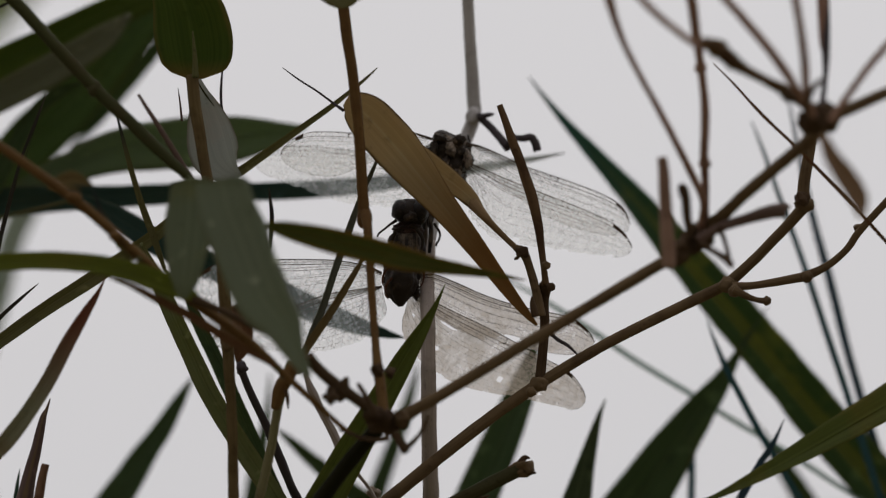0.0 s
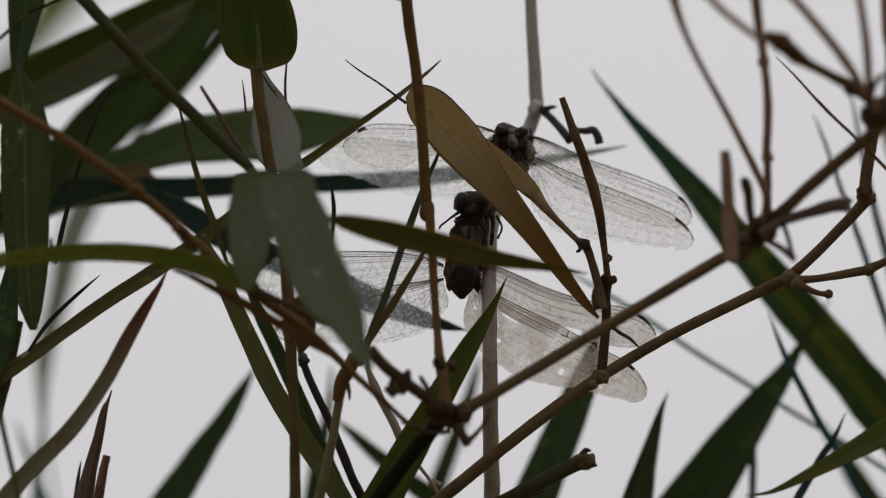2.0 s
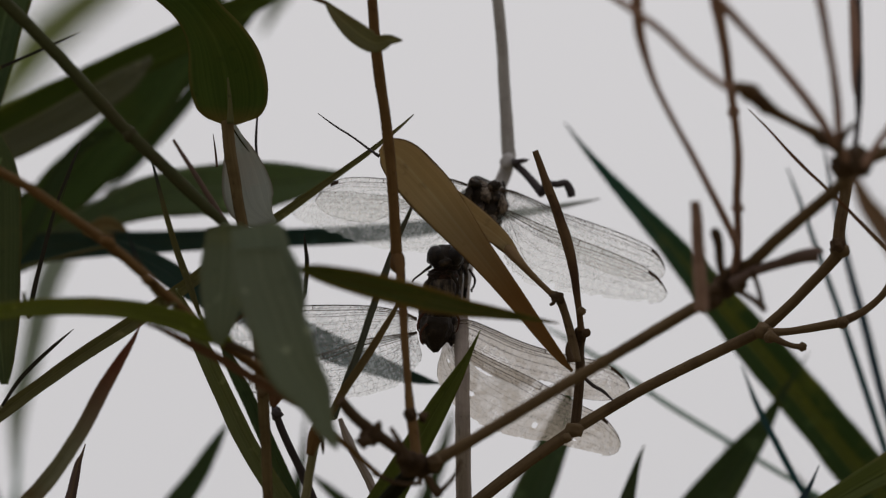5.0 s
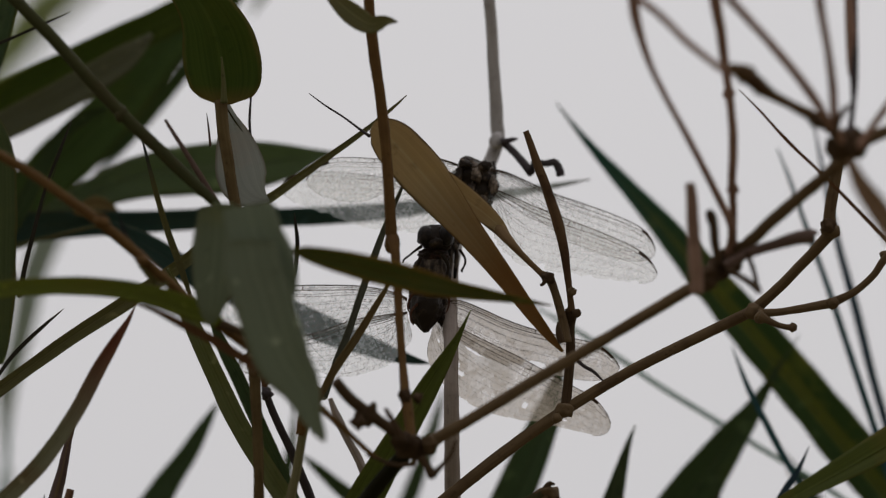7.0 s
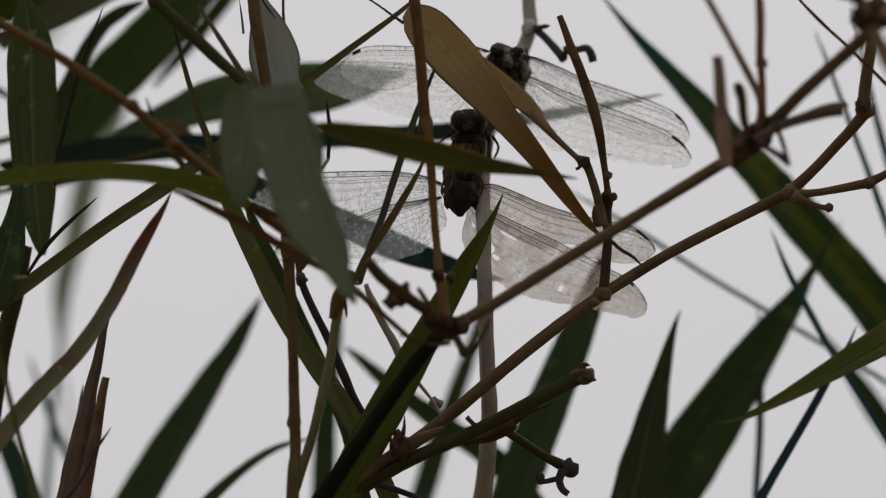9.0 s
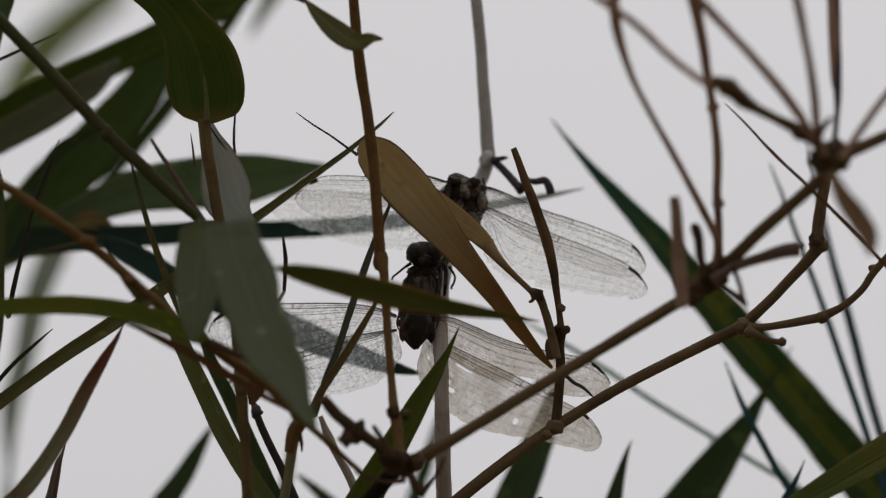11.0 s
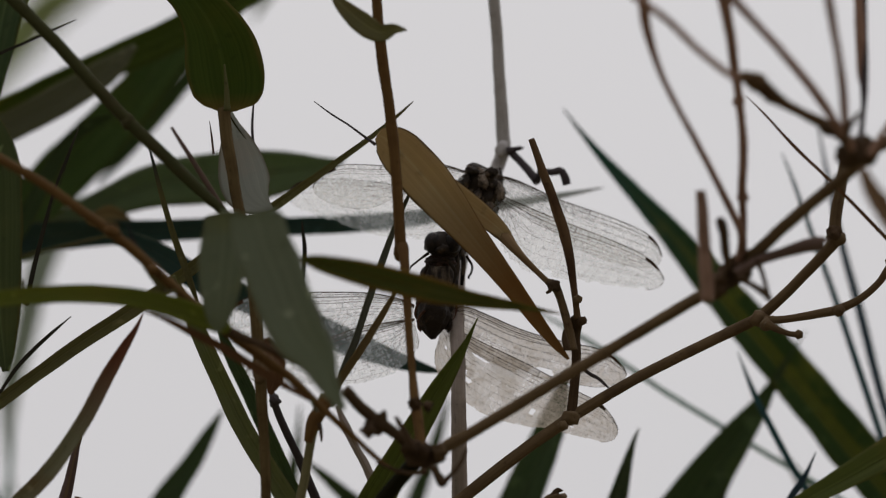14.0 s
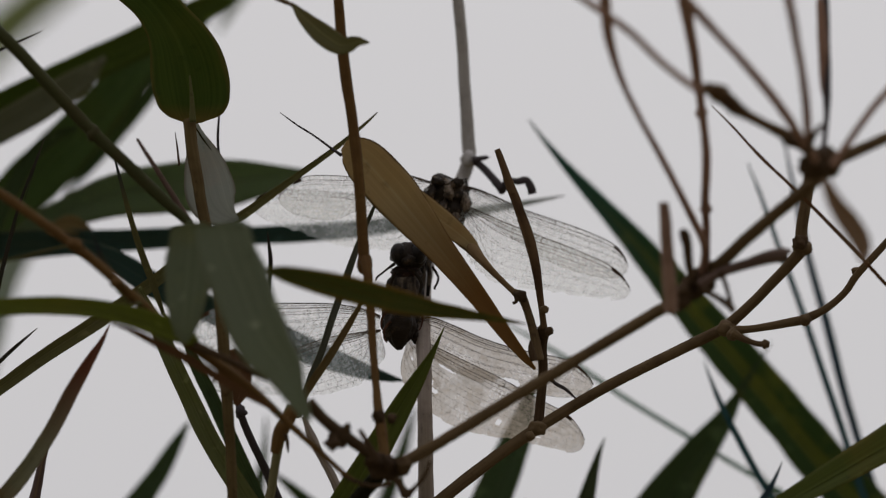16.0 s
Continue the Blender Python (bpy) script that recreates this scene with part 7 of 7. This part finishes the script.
    wing("wing", ob, [(-0.00824, 2.33933, 2.34133, 0.00007), (-0.00278, 2.34117, 2.33918, 0.00007), (0.00454, 2.34334, 2.33616, 0.00007), (0.01253, 2.34559, 2.33288, 0.00007), (0.01987, 2.3479, 2.32948, 0.00007), (0.02454, 2.3497, 2.32745, 0.00007), (0.02962, 2.3516, 2.32516, 0.00007), (0.03257, 2.35372, 2.32224, 0.00007), (0.03366, 2.35553, 2.32019, 0.00007)],
         [(-0.0085, 2.34051, 2.33808, 0.00007), (-0.00955, 2.34256, 2.33458, 0.00007), (-0.00915, 2.3447, 2.33082, 0.00007), (-0.00661, 2.34675, 2.32732, 0.00007), (-0.00182, 2.34884, 2.3237, 0.00007), (0.00458, 2.35062, 2.32095, 0.00007), (0.01124, 2.35184, 2.3197, 0.00007), (0.01724, 2.35289, 2.31895, 0.00007), (0.02324, 2.35398, 2.31808, 0.00007), (0.02965, 2.35517, 2.31695, 0.00007), (0.03259, 2.35567, 2.3177, 0.00007), (0.03366, 2.35576, 2.31957, 0.00007)], 8, ragged=0.04, holes=((0.20, 0.84, 0.022, 0.10), (0.215, 0.56, 0.03, 0.025), (0.24, 0.62, 0.012, 0.06), (0.275, 0.66, 0.018, 0.035), (0.585, 0.70, 0.013, 0.06), (0.77, 0.80, 0.008, 0.03), (0.26, 0.25, 0.05, 0.018), (0.10, 0.55, 0.012, 0.02)), label=hind, stigma=(0.80, 0.88), weight=1.0, skin=DUSTY)
    wing("wing", ob, [(-0.01437, 2.33985, 2.34574, 0.00007), (-0.01811, 2.34072, 2.34774, 0.00007), (-0.02478, 2.34172, 2.34937, 0.00007), (-0.03146, 2.34305, 2.35012, 0.00007), (-0.03948, 2.34446, 2.35061, 0.00007), (-0.04751, 2.34597, 2.35085, 0.00007), (-0.05421, 2.34775, 2.35035, 0.00007), (-0.05797, 2.34999, 2.34859, 0.00007), (-0.05934, 2.35236, 2.34646, 0.00007)],
         [(-0.01463, 2.34085, 2.34299, 7e-05), (-0.02076, 2.3433, 2.34127, 7e-05), (-0.02744, 2.34524, 2.34096, 7e-05), (-0.03411, 2.34745, 2.3399, 7e-05), (-0.04214, 2.34962, 2.33896, 7e-05), (-0.05017, 2.35128, 2.33939, 7e-05), (-0.05555, 2.35258, 2.34084, 7e-05), (-0.0584, 2.35295, 2.34483, 7e-05)], 9, label=fore, stigma=(0.85, 0.93), weight=1.35, skin=DIM, net=1.9)
    wing("wing", ob, [(-0.01435, 2.33906, 2.34206, 0.00007), (-0.02075, 2.341, 2.34176, 0.00007), (-0.02741, 2.34298, 2.34132, 0.00007), (-0.03541, 2.34555, 2.33926, 0.00007), (-0.04476, 2.3479, 2.33781, 0.00007), (-0.05079, 2.35016, 2.33662, 0.00007), (-0.05389, 2.35269, 2.33468, 0.00007), (-0.05446, 2.35495, 2.3335, 0.00007)],
         [(-0.01408, 2.3396, 2.34057, 0.00007), (-0.01329, 2.34201, 2.33748, 0.00007), (-0.01435, 2.34418, 2.335, 0.00007), (-0.01675, 2.34627, 2.33277, 0.00007), (-0.02008, 2.34823, 2.33092, 0.00007), (-0.02475, 2.34977, 2.33018, 0.00007), (-0.02876, 2.35122, 2.32969, 0.00007), (-0.03677, 2.35236, 2.33008, 0.00007), (-0.04479, 2.35336, 2.33084, 0.00007), (-0.05082, 2.35432, 2.33172, 0.00007), (-0.05405, 2.35518, 2.33287, 0.00007)], 10, ragged=0.06, holes=((0.6, 0.9, 0.03, 0.05),), label=hind, stigma=(0.84, 0.93), weight=1.35, skin=DIM, net=1.9)
    return ob


UPPER = upper_dragonfly()
lower_dragonfly()


UPWARD = Vector((0, -math.sin(radians(20)), math.cos(radians(20))))


def drift(ob, rows):
    """Key a small shift of a thing: seconds, millimetres sideways, millimetres up."""
    base = Vector(ob.location)
    walk(ob, [(t, Matrix.Translation(base + Vector((dx, 0, 0)) * 0.001 + UPWARD * dz * 0.001)) for t, dx, dz in rows])


def lean(ob, rows):
    """Key a small lean of a thing about its base: seconds, degrees."""
    base = Matrix.Translation(ob.location)
    walk(ob, [(t, base @ Matrix.Rotation(radians(a), 4, "Y")) for t, a in rows])


def motions():
    lean(BROAD, [(0, 0), (1.5, 0.05), (2, 0.2), (2.5, 0.35), (3, 0.55), (3.5, 0.6), (5.8, -0.25), (6.5, -0.25), (7, 0.3), (7.5, 0.85), (8, 0.9), (8.5, 0.75), (9, 0.47), (9.5, 0.13), (10, -0.05), (12.5, -0.1), (13, 0), (14.5, -0.15), (16, -0.1)])
    drift(NEAR, [(0, 0, -0), (2, 0.13, -0.13), (3.5, -0.27, -0.4), (6, -0.53, 0.8), (6.5, 0, 0.67), (7, 0.53, 0.13), (7.5, 0.94, 0.13), (8, 1.2, 0.13), (8.5, 1.34, -0), (9, 1.07, 0.4), (9.5, 0.67, 0.27), (10, 0.8, 0.13), (12.5, 0.67, -0.13), (15, 0.94, -0.13), (16, 0.27, -0.53)])
    drift(TWIG, [(0, 0, 0), (3.5, 0, 0), (6, -0.4, 0), (7, -0.53, 0.27), (8, -0.25, -0.13), (9, -0.95, -0.13), (9.5, -0.5, -0.13), (10, -0.37, -0.13), (12.5, -0.45, -0.53), (13, -0.32, -0.67), (14, -0.58, -0.27), (16, -0.58, 0)])
    drift(ACROSS, [(0, 0, -0), (2, 0.13, -0.27), (3.5, -0.13, -0), (6, -0.4, 0.8), (7, 0.27, 0.13), (7.5, 0.27, 0.13), (8, 0.53, -0), (8.5, 0.27, 0.53), (9, -0.53, 1.34), (9.5, 0, 0.53), (10, 0.67, -0.13), (12.5, 0.27, -0.13), (16, 0.13, -0.13)])
    drift(CROSSING, [(0, 0, -0), (1, -0.13, -0), (2, 0.27, -0), (3, 0.53, -0.13), (3.5, 0.53, -0.27), (6, 0.13, -0.13), (7, 0.8, -0.4), (7.5, 1.74, -0.27), (8, 1.6, -0.27), (8.5, 1.2, -0.13), (9, 0.8, -0), (10, 0.67, -0.13), (12.5, 0.67, -0.27), (13, 0.8, -0.27), (16, 0.53, -0.27)])
    drift(REDDISH, [(0, 0, -0), (3, 0.13, -0), (3.5, 0.13, -0), (6, 0, -0.27), (6.5, 0.4, -0.13), (7, 1.2, -0.4), (7.5, 2.41, -0), (8, 2.81, -0.27), (8.5, 2.27, -0.27), (9, 2.14, -0.4), (9.5, 1.34, -0), (10, 1.2, -0.13), (12.5, 1.2, -0.4), (16, 1.2, -0.53)])

    for ob in LOW_SWING:
        drift(ob, [(0, 0, -0), (3.7, 0, -0), (5.8, 0, -0), (7, 0, -0), (7.2, 0, -0.4), (7.4, 6.01, -6.95), (7.5, 6.42, -7.35), (7.6, 6.01, -6.68), (7.8, 1.07, -1.07), (8, 0.4, -0), (8.3, 0.67, -0), (8.5, 4.68, -0), (8.7, 6.68, -3.34), (9, 8.55, -7.22), (9.3, 8.02, -6.68), (9.5, 6.15, -5.61), (10, 0, 5.08), (10.2, 0, 4.54), (12.3, 1.6, -0.53), (13.5, 1.87, -0.53), (16, 0.53, -0)])
    for ob in HIGH_SWING:
        drift(ob, [(0, 0, -0), (5.8, 0, -0), (7, 0, -0), (7.5, -0.67, -0.67), (8, 0.67, -0.67), (8.5, 4.01, -2.41), (9, 4.28, -2.94), (9.5, 2.67, -1.87), (10, 0.8, -0.53), (12.3, 0, -0), (16, 0, -0)])
    drift(EDGE, [(0, 0, 0), (1.5, 0.8, 0), (2, 1.5, 0), (2.5, 1.2, 0), (3, 1.9, 0), (3.5, 1.3, 0), (5.8, 0.9, 0), (6, 0.6, 0), (6.5, 0.4, 0), (7, 2.3, 0), (7.5, 4, 0), (8, 5, 0), (8.5, 3, 0), (9, 3.6, 0), (9.5, 1.9, 0), (10, 1.6, 0), (12.3, 2.4, 0), (13, 1.6, 0), (14.5, 2.2, 0), (16, 2.1, 0)])
    drift(DULL, [(0, 0, -0.8), (1, 0, 0), (2, 0, 0), (3, -1.5, 0), (3.5, -3.4, -2), (6, -3, 0.9), (7, -1, 0.5), (7.5, 0.3, 0.3), (8, 0, 1.8), (8.5, 1, 4), (9, 0.5, 1.5), (9.5, -3, 1.7), (10, -7, 0), (12.3, -6.3, -0.5), (13, -6.3, -0.5), (16, -5, -0.5)])
    drift(BRIGHT, [(0, 0, -1.2), (2, 0, -1.5), (3, 0, -0.8), (3.5, 0, -0.6), (6, 0, -0.6), (7, 0, -0.3), (7.5, 0, 0.5), (8, 0, 1.4), (10, 0, 1.5), (12.3, 0, -2), (13, 0, -2.3), (16, 0, -1.5)])
    drift(FRESH_LEAF, [(0, 0, -0), (7, 0, -0), (7.5, -0.53, -0.13), (8, -3.34, -1.2), (8.5, -6.01, -2.14), (9, -8.02, -2.94), (9.5, -7.35, -2.67), (10, -5.35, -2), (12.3, 0, -0), (16, 0, -0)])
    drift(PURPLE_LEAF, [(0, 0, -0), (7, 0, -0), (8, 1.07, -0), (9, 2, -0), (10, 1.6, -0), (12.3, 0, -0), (16, 0, -0)])
    drift(DRY, [(0, 0, -0), (3.5, 0, -0), (6, 0.13, -0), (7, 0.13, -0), (7.5, 0.13, -0), (8, 0.53, -0.13), (9, 0.8, -0.53), (10, 0.67, -0.27), (12.3, -0.27, -0.27), (16, -0.13, -0.27)])
    drift(SHOOT, [(0, 0, -0), (3.5, 0, -0), (6, 0, -0), (7, 0.27, -0), (8, 1.07, -0), (9, 1.34, -0), (10, 0.53, -0), (12.3, 0, -0), (16, 0, -0)])
    drift(FOLDED, [(0, 0, -0), (6, 0, -0), (7, 0.27, -0), (8, 1.6, -0), (9, 2, -0), (10, 1.07, -0), (12.3, 0, -0), (16, 0, -0)])
    drift(FLECKED, [(0, 0, -0), (3.5, 0, -0), (6, 0.27, -0), (8, 0.67, -0), (9, 1.34, 0.27), (9.5, 1.87, 0.53), (10, 1.6, 0.4), (12.3, 1.2, -0), (14, 0.94, -0), (16, 0.8, -0)])
    drift(UPPER, [(0, 0, -0), (7.5, 0, -0), (8, 0, -0.27), (9, -0.27, -0.53), (10, 0, -0.27), (12.3, 0, -0), (16, 0, -0)])
    drift(POINTED, [(0, 0, -0), (3.5, 0.53, -0), (6, 1.6, -0.53), (7.5, 1.34, -0.8), (9, 1.87, -1.07), (10, 1.6, -0.53), (12.5, 1.2, 1.07), (14.5, 1.87, 1.74), (16, 1.6, 1.34)])
    drift(SPIKE, [(0, 0, -0), (3.5, 0.53, -0), (6, 1.07, -0), (7.5, 1.2, -0), (8, 2.14, -0), (9, 2.27, -0), (10, 2.14, -0), (12.5, 0.94, 0.67), (16, 0.4, 0.94)])
    # the long drooping leaf swings about its upper end
    hinge = Vector((-0.04967, 2.22248, 2.32321)) - Vector(BROAD.location)
    walk(DROOP, [(t, Matrix.Translation(hinge + UPWARD * dz * 0.001) @ Matrix.Rotation(radians(a), 4, "Y") @ Matrix.Translation(-hinge)) for t, a, dz in
                 ((0, 0, 0), (3.7, 0, 0), (5.8, 3.5, -7.5), (7.5, 3.5, -7.5), (8.5, 3.2, -4.5), (9.0, 2.5, -4), (9.5, 2.5, -3.5), (10.2, 2, -3), (12.3, 0.5, 0), (16, 0, 0))])


motions()
